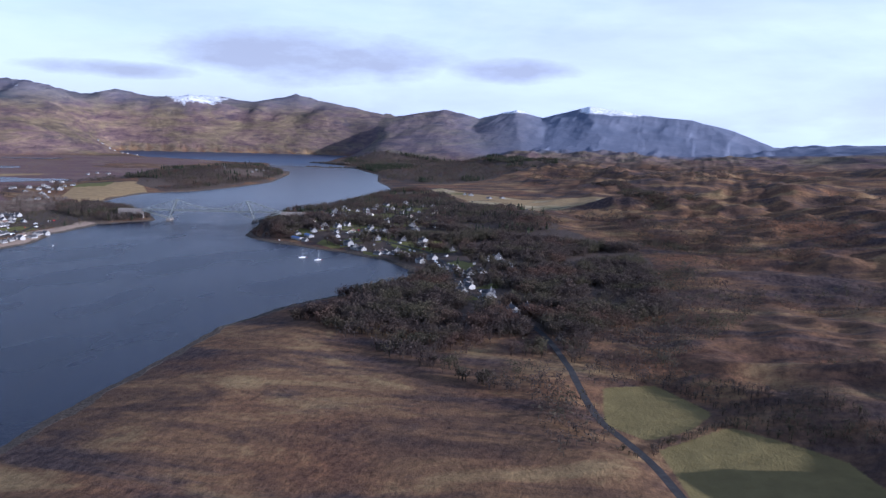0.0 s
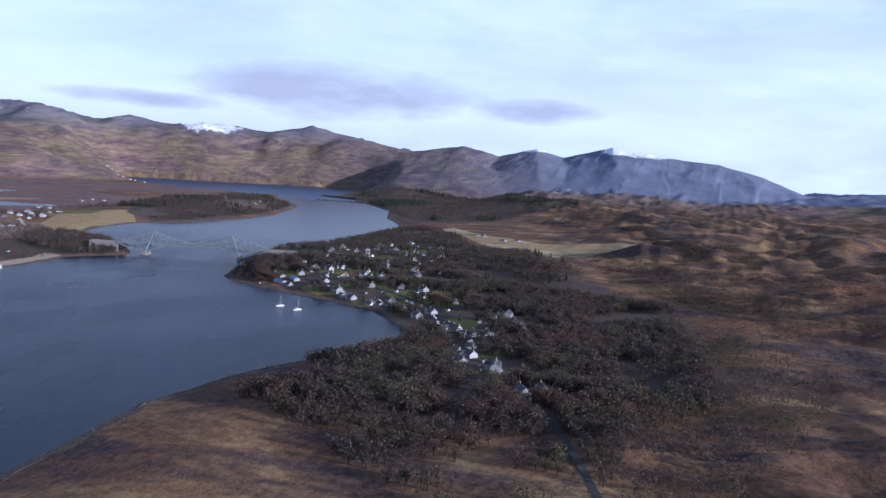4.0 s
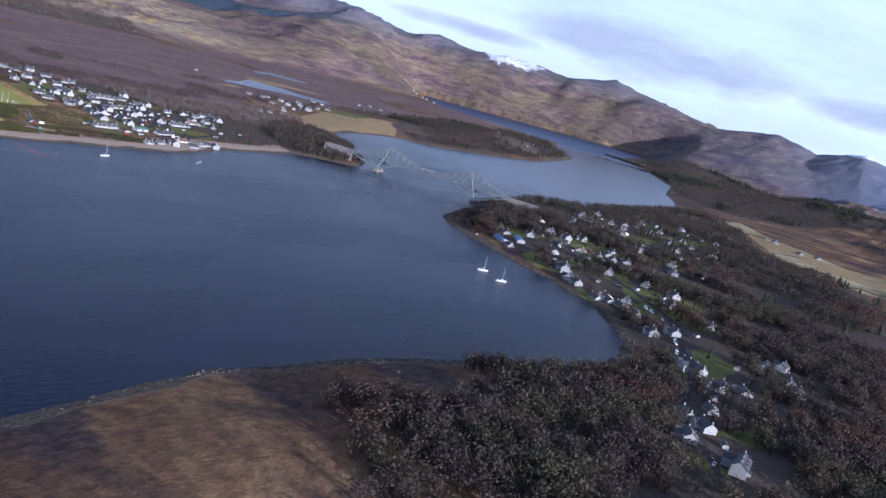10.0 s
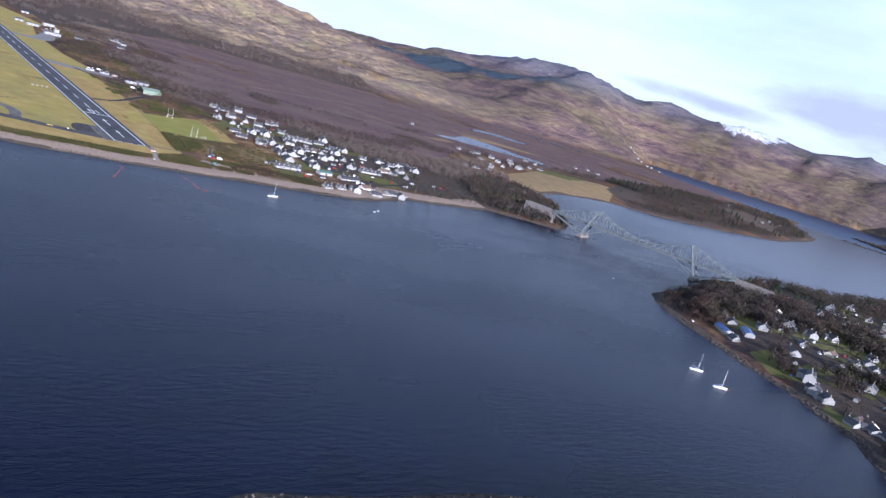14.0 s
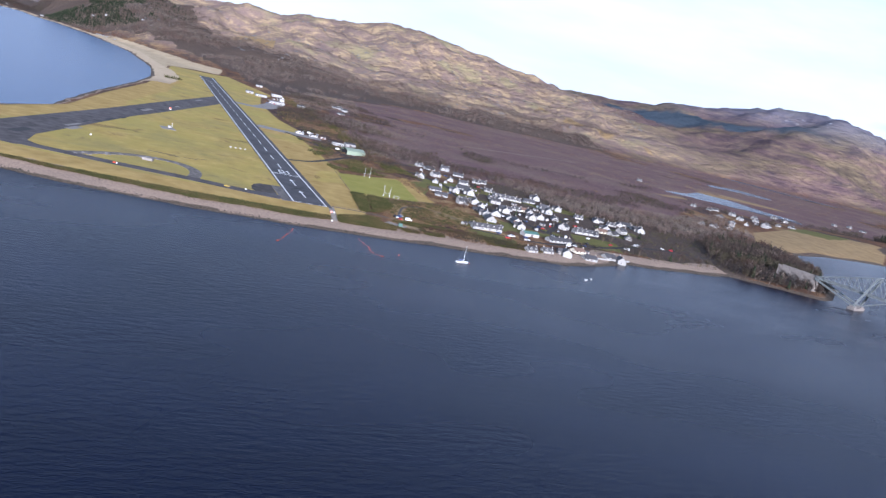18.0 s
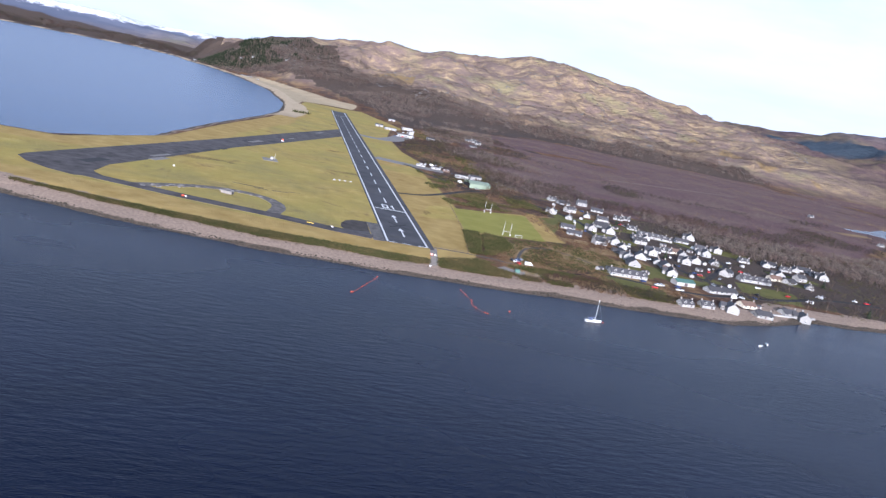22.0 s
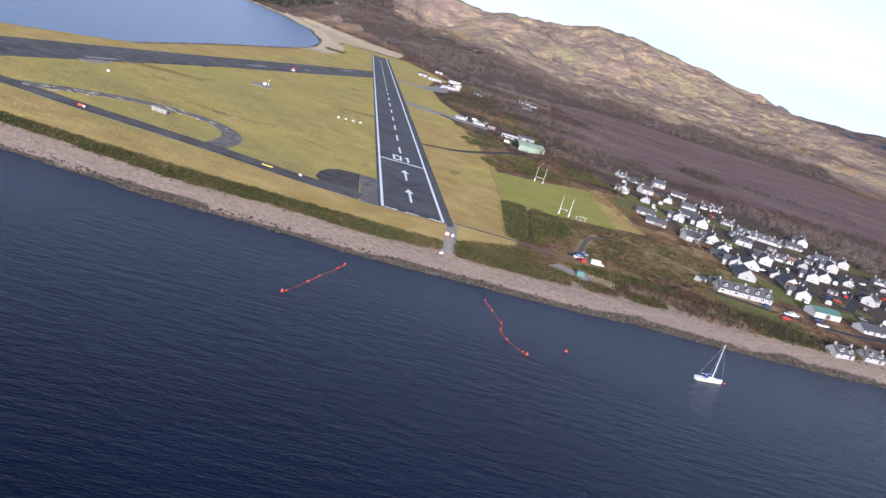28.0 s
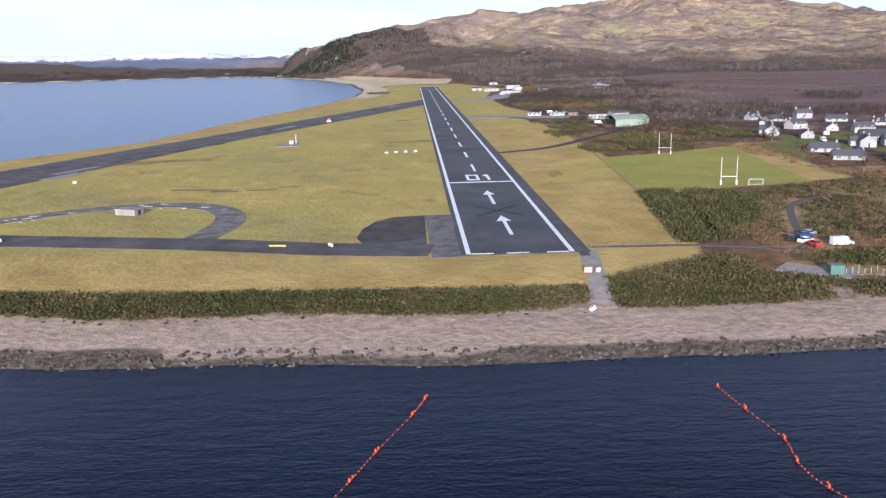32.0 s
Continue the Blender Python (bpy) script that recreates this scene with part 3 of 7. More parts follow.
def height(x, y, d=None):
    d = shore(x, y) if d is None else d
    south = smooth(-80, -320, y - np.clip(x - 600, 0, 2000) * 0.12)
    beach = np.where(d < 0, np.maximum(-5.0, d * 0.12), 4.9 * (1 - np.exp(-np.clip(d, 0, None) / 24.0)))
    inland = smooth(80, 950, d)
    roll = fbm(x, y, 260, 5, 3) * 46 + fbm(x, y, 900, 3, 7) * 40 + ridged(x, y, 150, 4, 12) * 20
    lift = south * inland * np.clip(roll + 14, 0, None) + south * smooth(15, 90, d) * 5
    tame = 1 - np.maximum.reduce([patch(f, x, y, 75.0) for f in (STRAW_SOUTH, FIELD_NEAR, FIELD_LOW)])
    hummock = tame * np.clip(ridged(x * 1.1 - y * 0.25, y * 0.65, 170, 4, 15) - 0.42, 0, None)
    lift = lift * (1 - 0.5 * smooth(900, 1700, x)) + south * smooth(320, 540, d) * hummock * 34 * (0.55 + 0.9 * value_noise(x / 420, y / 420, 17))
    lift = lift + tame * south * smooth(200, 420, d) * ((ridged(x * 1.2 - y * 0.3, y * 0.6, 84, 3, 18) - 0.5) * 11 + fbm(x, y, 36, 2, 19) * 4)
    lift = lift + south * smooth(1500, 4200, x - y * 0.2) * 42 + south * smooth(-900, -1900, y) * 40
    lift = lift + (1 - south) * smooth(60, 700, d) * (fbm(x, y, 300, 4, 21) * 9 + 5)
    cape = smooth(250, 20, np.hypot((x - 1500) * 0.35, (y - 420))) * smooth(10, 160, d) * 26
    z = beach + lift + cape
    land, slope = smooth(0, 120, d), smooth(0, 320, d)
    # the hill breaks off in a wooded headland; its flanks are broken into knolls and ledges
    headland = smooth(-35, 75, x + 27 + 0.151 * (y + 219))
    hill = crest(HILL, x, y, 1350, 1.2, 60, 0.8)
    knolls = (ridged(x * 0.75, y * 1.2, 150, 3, 63) - 0.6) * 34 + fbm(x, y, 75, 2, 65) * 12
    hill = hill + smooth(15, 70, hill) * smooth(330, 240, hill) * knolls
    z = np.maximum(z, smooth(25, 240, d) * headland * hill)
    z = np.maximum(z, slope * crest(NORTH_RANGE, x, y, 1900, 1.35, 80, 0.8))
    z = np.maximum(z, smooth(0, 230, d) * crest(EAST_RANGE, x, y, 1150, 1.0, 84, 0.7))
    z = np.maximum(z, land * crest(BAY_LAND, x, y, 500, 0.8, 70, 0.5))
    z = np.maximum(z, land * crest(BAY_HILLS, x, y, 700, 0.9, 73, 0.6))
    basin = patch(BASIN, x, y, 110.0)
    z = z * (1 - basin) + np.minimum(z, 7.3 + 1.8 * fbm(x, y, 180, 3, 23)) * basin
    for field in (FIELD_NEAR, FIELD_LOW):
        level = smooth(0.0, 0.6, patch(field, x, y, 55.0))
        z = z * (1 - level) + 12.5 * level
    for lake in LAKES:
        hollow = smooth(0.0, 0.45, patch(lake, x, y, 70.0))
        z = z * (1 - hollow) + (7.3 - 4.0 * patch(lake, x, y, 12.0)) * hollow
    z = np.where(d < 0, np.minimum(beach, -0.02), z)
    flat = patch(AIRFIELD, x, y, 14.0)
    return z * (1 - flat) + np.minimum(np.where(d > 12, 4.9, z), 4.9) * flat


def steps(marks, core):
    """Grid lines, close together between the core marks and wider outside."""
    a, b = core
    res, s = list(np.arange(a, b, 5.0)), 5.0
    lo, hi = a, b
    while lo > marks[0]:
        s = min(s * 1.045, 38)
        lo -= s
        res.append(lo)
    s = 5.0
    while hi < marks[1]:
        res.append(hi)
        s = min(s * 1.04, 36)
        hi += s
    return np.array(sorted(res))


gx, gy = steps((-4700, 5200), (-330, 700)), steps((-3600, 4900), (-1000, 330))
GX, GY = np.meshgrid(gx, gy)
GD = shore(GX, GY)
GZ = height(GX, GY, GD)


def ground_z(x, y):
    """Height of the ground sheet at a place."""
    i = min(max(int(np.searchsorted(gx, x)) - 1, 0), len(gx) - 2)
    j = min(max(int(np.searchsorted(gy, y)) - 1, 0), len(gy) - 2)
    u, v = (x - gx[i]) / (gx[i + 1] - gx[i]), (y - gy[j]) / (gy[j + 1] - gy[j])
    return float((GZ[j, i] * (1 - u) + GZ[j, i + 1] * u) * (1 - v) + (GZ[j + 1, i] * (1 - u) + GZ[j + 1, i + 1] * u) * v)


# land cover
CAPE_FIELD = [(640, 240), (738, 368), (900, 480), (1003, 540), (1062, 416), (930, 300), (860, 300), (782, 290), (720, 255)]
PITCH_GROUND = [(54, 89), (63, 195), (137, 224), (122, 100)]
LAWNS = [
    [(122, 4), (140, 16), (168, 8), (176, -6), (170, -22), (140, -18)],
    [(270, 74), (316, 64), (304, 34), (256, 36)],
    [(140, 218), (172, 240), (164, 196), (128, 118), (112, 116)],
    [(388, -392), (362, -422), (350, -448), (334, -432), (360, -394)],
    [(532, -354), (606, -364), (552, -392), (490, -382)],
    [(330, -476), (314, -506), (288, -512), (298, -490)],
    [(1225, -250), (1250, -360), (1215, -372), (1190, -270)],
    [(-40, -790), (0, -772), (10, -790), (-30, -806)],
]
ROUGH_SHORE = [(60, -34), (196, -36), (205, 40), (175, 240), (140, 236), (122, 98), (84, 84), (66, 20)]
HILL_FOOT_FIELDS = [[(111, 2517), (215, 2606), (316, 2623), (278, 2367), (175, 2316)], [(241, 2024), (317, 1981), (372, 1651), (296, 1322), (248, 1494)]]
BAY_MEADOW = [(-150, 1500), (-90, 1480), (-60, 1640), (-150, 1900), (-260, 2250), (-300, 2240), (-195, 1850)]
CAPE_GREEN = [(905, 488), (1003, 545), (1040, 470), (960, 440)]
HAMLET_SOUTH = [(330, -470), (400, -330), (480, -270), (620, -250), (800, -240), (960, -330), (900, -430), (700, -470), (520, -510), (340, -610), (200, -690), (60, -730), (40, -690), (200, -630), (300, -560)]
HAMLET_NORTH = [(160, 20), (250, -10), (300, 20), (420, 180), (330, 270), (250, 380), (190, 370), (170, 240), (180, 90)]
STRIPS = [
    [(1250, 2300), (1384, 1940), (1700, 1690), (1760, 1760), (1450, 2050), (1300, 2350)],
    [(440, 1440), (560, 1350), (592, 1053), (700, 850), (735, 735), (752, 745), (720, 860), (615, 1060), (575, 1380), (460, 1480)],
    [(1000, 850), (1060, 1020), (1180, 930), (1260, 850), (1150, 800)],
    [(700, 600), (900, 690), (1100, 640), (1090, 680), (910, 740), (700, 640)],
]
MOSS = [(180, 360), (330, 330), (560, 330), (700, 480), (820, 600), (1000, 580), (1300, 640), (1800, 860), (2250, 930), (2350, 1350), (2200, 1700), (1750, 1800), (1300, 1700), (700, 1750), (330, 1500), (200, 900), (150, 520)]
WOODS = {
    "village": [(200, -20), (210, 60), (180, 250), (300, 330), (560, 320), (640, 250), (600, 130), (530, 10), (440, 20), (345, 15), (281, 10)],
    "cape": [(1000, 330), (1030, 270), (1400, 275), (1740, 390), (1880, 460), (2090, 650), (2300, 800), (1700, 800), (1200, 600)],
    "south": [(420, -250), (540, -205), (735, -155), (1000, -175), (1345, -150), (1300, -230), (1150, -340), (900, -440), (780, -600), (560, -700), (420, -820), (200, -860), (40, -880), (-80, -820), (-60, -600), (60, -590), (140, -612), (240, -600), (330, -480)],
    "headland": [(-520, 2720), (-430, 2600), (-250, 2350), (-80, 2300), (40, 2560), (20, 2900), (-150, 3050), (-400, 3050), (-520, 2900)],
    "far": [(2100, 230), (2500, 540), (2850, 650), (3050, 600), (2950, 0), (2500, -420), (1900, -300), (1500, -200), (1700, 20)],
    "foot": [(160, 1250), (60, 1700), (-100, 2100), (-330, 2600), (-100, 2700), (150, 2350), (500, 2050), (900, 2000), (1300, 1950), (1300, 1750), (700, 1780), (330, 1530)],
}
cover_a = np.zeros((*GX.shape, 4), np.float32)
cover_b = np.zeros((*GX.shape, 4), np.float32)
flat = patch(AIRFIELD, GX, GY, 10.0)
jag = fbm(GX, GY, 30, 3, 130)
north_side = (GY > -120) & (GX < 420)
bay_side = (GX < -20) & (GY > 900)
width = np.where(north_side, np.where(bay_side, np.interp(GY, [1150, 1500], [50, 20]) + 6 * jag, np.where(GY > 160, 9 + 4 * jag, 27 + 9 * jag)), 8 + 7 * jag)
cover_a[..., 1] = smooth(width + 3, width - 3, GD) * (GD > -40)
cover_b[..., 3] = smooth(np.where(north_side, 8, 11) + 9 * jag, np.where(north_side, 2, 5) + 9 * jag, GD)
cover_a[..., 0] = flat
rough_east = patch([(66, 190), (140, 232), (170, 300), (170, 1100), (150, 1180), (86, 1020), (66, 860), (66, 640), (80, 530), (66, 480), (68, 330)], GX, GY, 8)
cover_a[..., 0] *= 1 - rough_east
bare = np.zeros_like(GX)
for bx, by, rx, ry in ((-36, 296, 26, 14), (-32, 486, 20, 18), (-149, 224, 40, 16), (30, 150, 9, 22)):
    bare = np.maximum(bare, smooth(1.25, 0.5, np.hypot((GX - bx) / rx, (GY - by) / ry) + 1.1 * fbm(GX, GY, 34, 3, 181)))
cover_a[..., 0] *= 1 - 0.5 * bare
cover_a[..., 2] = patch(MOSS, GX, GY, 45) * (1 - flat) * smooth(-0.42, -0.22, fbm(GX, GY, 240, 4, 170))
cover_a[..., 3] = smooth(0.3, 0.7, np.max([patch(w, GX, GY, 55) for w in WOODS.values()], axis=0) + 0.7 * fbm(GX, GY, 80, 4, 185)) * (1 - flat)
bay_dunes = smooth(15, 8, GZ) * patch([(-100, 1050), (-75, 1440), (40, 1470), (70, 1650), (-60, 1900), (-230, 2250), (-300, 2240), (-170, 1746), (-128, 1450), (-112, 1200)], GX, GY, 12)
meadow = patch(STRAW_SOUTH, GX, GY, 14)
cover_b[..., 1] = np.maximum(meadow * smooth(-0.12, 0.12, fbm(GX, GY, 90, 3, 177)), bay_dunes)
cover_a[..., 1] = np.maximum(cover_a[..., 1], bay_dunes * smooth(45, 20, GD))
cover_b[..., 0] = np.maximum.reduce([0.0 * GX, patch(PITCH_GROUND, GX, GY, 4)])
azimuth = np.degrees(np.arctan2(GX + 560, GY + 880))
far_out = np.hypot(GX + 560, GY + 880)
snowy = np.interp(azimuth, [38, 43, 46, 53, 55, 57, 59, 74, 77, 79, 81, 82.5, 85, 91, 93], [0.1, 0.36, 0.3, 0.1, 0.75, 0.7, 0, 0, 1.0, 1.0, 0.3, 0.8, 0.85, 0.7, 0])
cover_b[..., 2] = 1.05 * snowy * smooth(212, 288, GZ) * (far_out > 4000)
# bay hills: snow, laid thick so it also paints their pale haze
cover_b[..., 2] = np.maximum(cover_b[..., 2], 0.75 * smooth(45, 100, GZ) * (GY > 3700) * (GX < -150))
cover_a[..., 3] = np.maximum(cover_a[..., 3], 0.9 * (GX < -420) * smooth(2700, 2900, GY) * smooth(3900, 3700, GY) * (GD > 25))

ny, nx = GX.shape
ground_me = bpy.data.meshes.new("ground")
idx = np.arange(nx * ny).reshape(ny, nx)
quads = np.stack([idx[:-1, :-1], idx[:-1, 1:], idx[1:, 1:], idx[1:, :-1]], -1).reshape(-1, 4)


def fast_mesh(me, verts, faces, material, smooth_faces=True):
    """Fills a mesh from arrays; all faces have the same number of corners."""
    n, k = faces.shape
    me.vertices.add(len(verts))
    me.vertices.foreach_set("co", np.asarray(verts, np.float32).ravel())
    me.loops.add(n * k)
    me.loops.foreach_set("vertex_index", np.asarray(faces, np.int32).ravel())
    me.polygons.add(n)
    me.polygons.foreach_set("loop_start", np.arange(0, n * k, k, dtype=np.int32))
    me.polygons.foreach_set("use_smooth", np.full(n, smooth_faces))
    me.materials.append(material)
    me.update(calc_edges=True)


fast_mesh(ground_me, np.stack([GX, GY, GZ], -1).reshape(-1, 3), quads, GROUND)
for key, values in (("cover_a", cover_a), ("cover_b", cover_b)):
    layer = ground_me.attributes.new(key, "FLOAT_COLOR", "POINT")
    layer.data.foreach_set("color", values.ravel())
cover_c = np.zeros((*GX.shape, 4), np.float32)
cover_c[..., 0] = smooth(2800, 3500, far_out) * (GX > 900) * smooth(2, 16, GZ)
# channel 1 lays the painted blue haze over far ranges and bay hills
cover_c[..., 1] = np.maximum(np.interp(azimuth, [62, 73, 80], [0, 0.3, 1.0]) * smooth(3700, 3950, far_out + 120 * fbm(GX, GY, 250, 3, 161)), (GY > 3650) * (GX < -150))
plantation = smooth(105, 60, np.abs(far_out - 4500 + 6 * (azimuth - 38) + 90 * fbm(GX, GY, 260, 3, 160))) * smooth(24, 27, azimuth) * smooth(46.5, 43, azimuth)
# more of the painted haze towards the far crests
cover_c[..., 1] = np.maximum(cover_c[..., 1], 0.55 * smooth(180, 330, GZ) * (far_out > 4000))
cover_c[..., 2] = plantation
verge, _ = reach(AIRFIELD + AIRFIELD[:1], GX, GY)
strip_e = (GX > 15) & (GX < 64) & (GY < 480)
cover_c[..., 3] = flat * (1 - rough_east) * np.maximum(smooth(58, 24, verge + 14 * fbm(GX, GY, 60, 3, 171)), strip_e * smooth(-0.05, 0.2, fbm(GX, GY, 70, 3, 172) + 0.1)) * (GY < 1000)
cover_d = np.zeros((*GX.shape, 4), np.float32)
hill_d, _ = reach([(a, b) for a, b, _ in HILL], GX, GY)
cover_d[..., 0] = smooth(1450, 950, hill_d) * smooth(10, 40, GZ) * smooth(2000, 1500, GX)
cover_d[..., 1] = np.maximum.reduce([patch(f, GX, GY, 5) for f in (FIELD_NEAR, FIELD_LOW)])
cover_d[..., 2] = np.maximum.reduce([patch(f, GX, GY, 3) for f in LAWNS + [CAPE_GREEN, BAY_MEADOW]])
cover_d[..., 2] = np.maximum(cover_d[..., 2], smooth(0.05, 0.16, fbm(GX, GY, 170, 3, 183)) * 0.45 * smooth(60, 25, GZ) * (GX > 2350) * (GY > 600) * (GD > 15))
for hamlet, much in ((HAMLET_SOUTH, 0.10), (HAMLET_NORTH, 0.03)):
    cover_d[..., 2] = np.maximum(cover_d[..., 2], patch(hamlet, GX, GY, 20) * smooth(0.02, 0.16, fbm(GX, GY, 42, 3, 175) + much - 0.1))
cover_d[..., 3] = np.maximum.reduce([0.75 * patch(f, GX, GY, 30) * smooth(-0.20, 0.20, fbm(GX, GY, 80, 4, 173)) for f in STRIPS] + [patch(CAPE_FIELD, GX, GY, 8), meadow] + [patch(f, GX, GY, 10) for f in HILL_FOOT_FIELDS] + [0.9 * patch(ROUGH_SHORE, GX, GY, 12) * smooth(-0.08, 0.14, fbm(GX, GY, 26, 3, 186))])
layer = ground_me.attributes.new("cover_d", "FLOAT_COLOR", "POINT")
layer.data.foreach_set("color", cover_d.ravel())
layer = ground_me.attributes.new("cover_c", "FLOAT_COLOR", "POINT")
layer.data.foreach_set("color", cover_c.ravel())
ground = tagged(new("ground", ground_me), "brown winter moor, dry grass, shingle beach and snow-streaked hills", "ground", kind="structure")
wx, wy = np.arange(-5200, 5601, 120.0), np.arange(-4000, 5301, 120.0)
WX, WY = np.meshgrid(wx, wy)
wi = np.arange(WX.size).reshape(WX.shape)
water_me = bpy.data.meshes.new("water")
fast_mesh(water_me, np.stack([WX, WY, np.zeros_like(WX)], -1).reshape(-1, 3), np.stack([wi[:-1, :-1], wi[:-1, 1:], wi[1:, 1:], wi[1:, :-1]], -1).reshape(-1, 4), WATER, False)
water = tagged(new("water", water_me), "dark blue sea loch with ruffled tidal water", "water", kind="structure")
for k, outline in enumerate(LAKES):
    tagged(new("water_%d" % (k + 2), slab("water", outline, 7.0, 1.5, STILL)), "small pale lochan in the moor", "water", kind="structure")

# ---- the airfield ----
RW_TOP = 5.06
runway = thing("runway_1", "dark asphalt runway with white edge lines", "runway", kind="structure")
part("asphalt", slab("asphalt", [(-14.8, -1), (17.4, -1), (17.4, 1292), (-14.8, 1292)], RW_TOP, 0.5, ASPHALT), runway)
for x in (-12.9, 12.9):
    part("edge_line", boxes("edge_line", [(x - 0.6, 0, RW_TOP - 0.01, x + 0.6, 1280, RW_TOP + 0.03)], PAINT), runway)
for y in (122.6, 1165.0):
    part("threshold_bar", boxes("threshold_bar", [(-12.2, y, RW_TOP - 0.01, 12.2, y + 2.0, RW_TOP + 0.03)], PAINT), runway)
for x in (-12.2, -3.4, 6.6):
    part("end_line", boxes("end_line", [(x, -0.4, RW_TOP - 0.01, x + 5.6, 0.5, RW_TOP + 0.03)], PAINT), runway)
dash = boxes("centre_dash", [(-0.55, 0, -0.01, 0.55, 24, 0.03)], PAINT)
for k in range(19):
    part("centre_dash", dash, runway, pose(0.2, 156 + k * 52.5, RW_TOP))
arrow = mesh_of("arrow", [(-0.55, 0, 0.03), (0.55, 0, 0.03), (0.55, 20, 0.03), (2.2, 20, 0.03), (0, 29, 0.03), (-2.2, 20, 0.03), (-0.55, 20, 0.03)], [(0, 1, 2, 6), (6, 2, 3, 4, 5)], PAINT)
for y in (22, 72):
    part("arrow", arrow, runway, pose(0.4, y, RW_TOP))

blackout = plain("black_road_paint", (0.022, 0.021, 0.023), 0.85, 0.3, 0.5)
for turn in (38, -38):
    part("blacked_out_cross", boxes("blacked_out_cross", [(-0.8, -11, -0.01, 0.8, 11, 0.015)], blackout), runway, pose(0.2, 60, RW_TOP + (0.004 if turn > 0 else 0.0), rz=turn))
patched = plain("patched_asphalt", (0.078, 0.074, 0.074), 0.95, 0.35, 0.25)
for x, y, w, l in ((-13.9, 40, 1.2, 70), (15.4, 60, 2.4, 130), (15.2, 300, 2.2, 200), (-6.5, 18, 7, 9), (5.5, 104, 9, 14), (-7, 210, 6, 26), (6.5, 330, 8, 30), (-5, 470, 7, 40)):
    part("paving_repair", boxes("paving_repair", [(-w / 2, -l / 2, -0.02, w / 2, l / 2, 0.008)], patched), runway, pose(x, y, RW_TOP))


part("runway_number", boxes("runway_number", [(-4.9, 129, -0.01, -3.7, 145, 0.03), (-0.9, 129, -0.01, 0.3, 145, 0.03), (-3.7, 129, -0.01, -0.9, 131.8, 0.03), (-3.7, 142.2, -0.01, -0.9, 145, 0.03)], PAINT), runway, pose(0, 0, RW_TOP), "white painted figure 0")
part("runway_number", boxes("runway_number", [(3.3, 129, -0.01, 4.5, 145, 0.03), (2.1, 140.5, -0.01, 3.3, 143.2, 0.03)], PAINT), runway, pose(0, 0, RW_TOP), "white painted figure 1")

tar = plain("fresh_tar_patch", (0.035, 0.034, 0.036), 0.9, 0.25, 0.4)
cross = thing("runway_2", "old weathered disused runway of patched asphalt", "runway", kind="structure")
part("asphalt", slab("asphalt", [(-14.8, 822), (-14.8, 700), (-97, 451), (-136, 338), (-180, 185), (-204, 104), (-206, 68), (-194, 52), (-212, 42), (-230, 50), (-247, 64), (-257, 80), (-256, 92), (-243, 132), (-200, 258), (-153, 397), (-107, 543)], 5.02, 0.5, OLD_ASPHALT), cross)
rng = random.Random(11)
for k in range(14):
    t = rng.uniform(0.05, 0.95)
    x, y = -30 - 185 * t, 720 - 640 * t
    w, l = rng.uniform(3, 9), rng.uniform(8, 34)
    part("tar_patch", boxes("tar_patch", [(-w / 2, -l / 2, -0.1, w / 2, l / 2, 0.01)], rng.choice((tar, CONCRETE, tar))), cross, pose(x + rng.uniform(-14, 10) - 3, y, 5.03, rz=-19))
taxi = thing("taxiway", "narrow worn asphalt taxiway along the shore", "taxiway", kind="structure")
part("asphalt", ribbon("asphalt", [(-214, 54), (-190, 47), (-165, 40), (-144, 34), (-112, 27), (-80, 20), (-50, 11), (-22, 6)], 14, 5.04, 0.5, OLD_ASPHALT), taxi)
part("concrete_strip", slab("concrete_strip", [(-23, 55), (-14.8, 55), (-14.8, -2), (-22, -3)], 5.03, 0.5, plain("stained_concrete", (0.135, 0.122, 0.112), 0.95, 0.5, 0.25)), taxi)
part("turning_pad", slab("turning_pad", [(-23, 14), (-40, 16), (-42, 24), (-41, 36), (-38, 46), (-33, 53), (-23, 55)], 5.045, 0.5, plain("oily_old_tarmac", (0.055, 0.046, 0.040), 0.95, 0.6, 0.16)), taxi)
part("grey_strip", slab("grey_strip", [(-46, 12), (-23, 20), (-23, 12), (-45, 6)], 5.052, 0.5, patched), taxi)
loop = thing("old_dispersal_track", "broken concrete loop track with rubble edges", "track", kind="structure")
part("concrete", ribbon("concrete", [(-176, 46), (-152, 70), (-132, 84), (-111, 88), (-96, 82), (-86, 68), (-83, 50), (-86, 28)], 9.5, 5.03, 0.5, plain("broken_concrete", (0.150, 0.132, 0.118), 0.95, 0.65, 0.22)), loop)
for k in range(26):
    t = rng.uniform(-172, -88)
    s = rng.uniform(0.5, 1.6)
    part("rubble", boxes("rubble", [(-s, -s * 0.6, -0.2, s, s * 0.6, 0.25)], CONCRETE), loop, pose(t, 86 - 0.012 * (t + 112) ** 2 + rng.uniform(-7, 5), 5.0, rng.uniform(-6, 6), 0, rng.uniform(0, 180)))


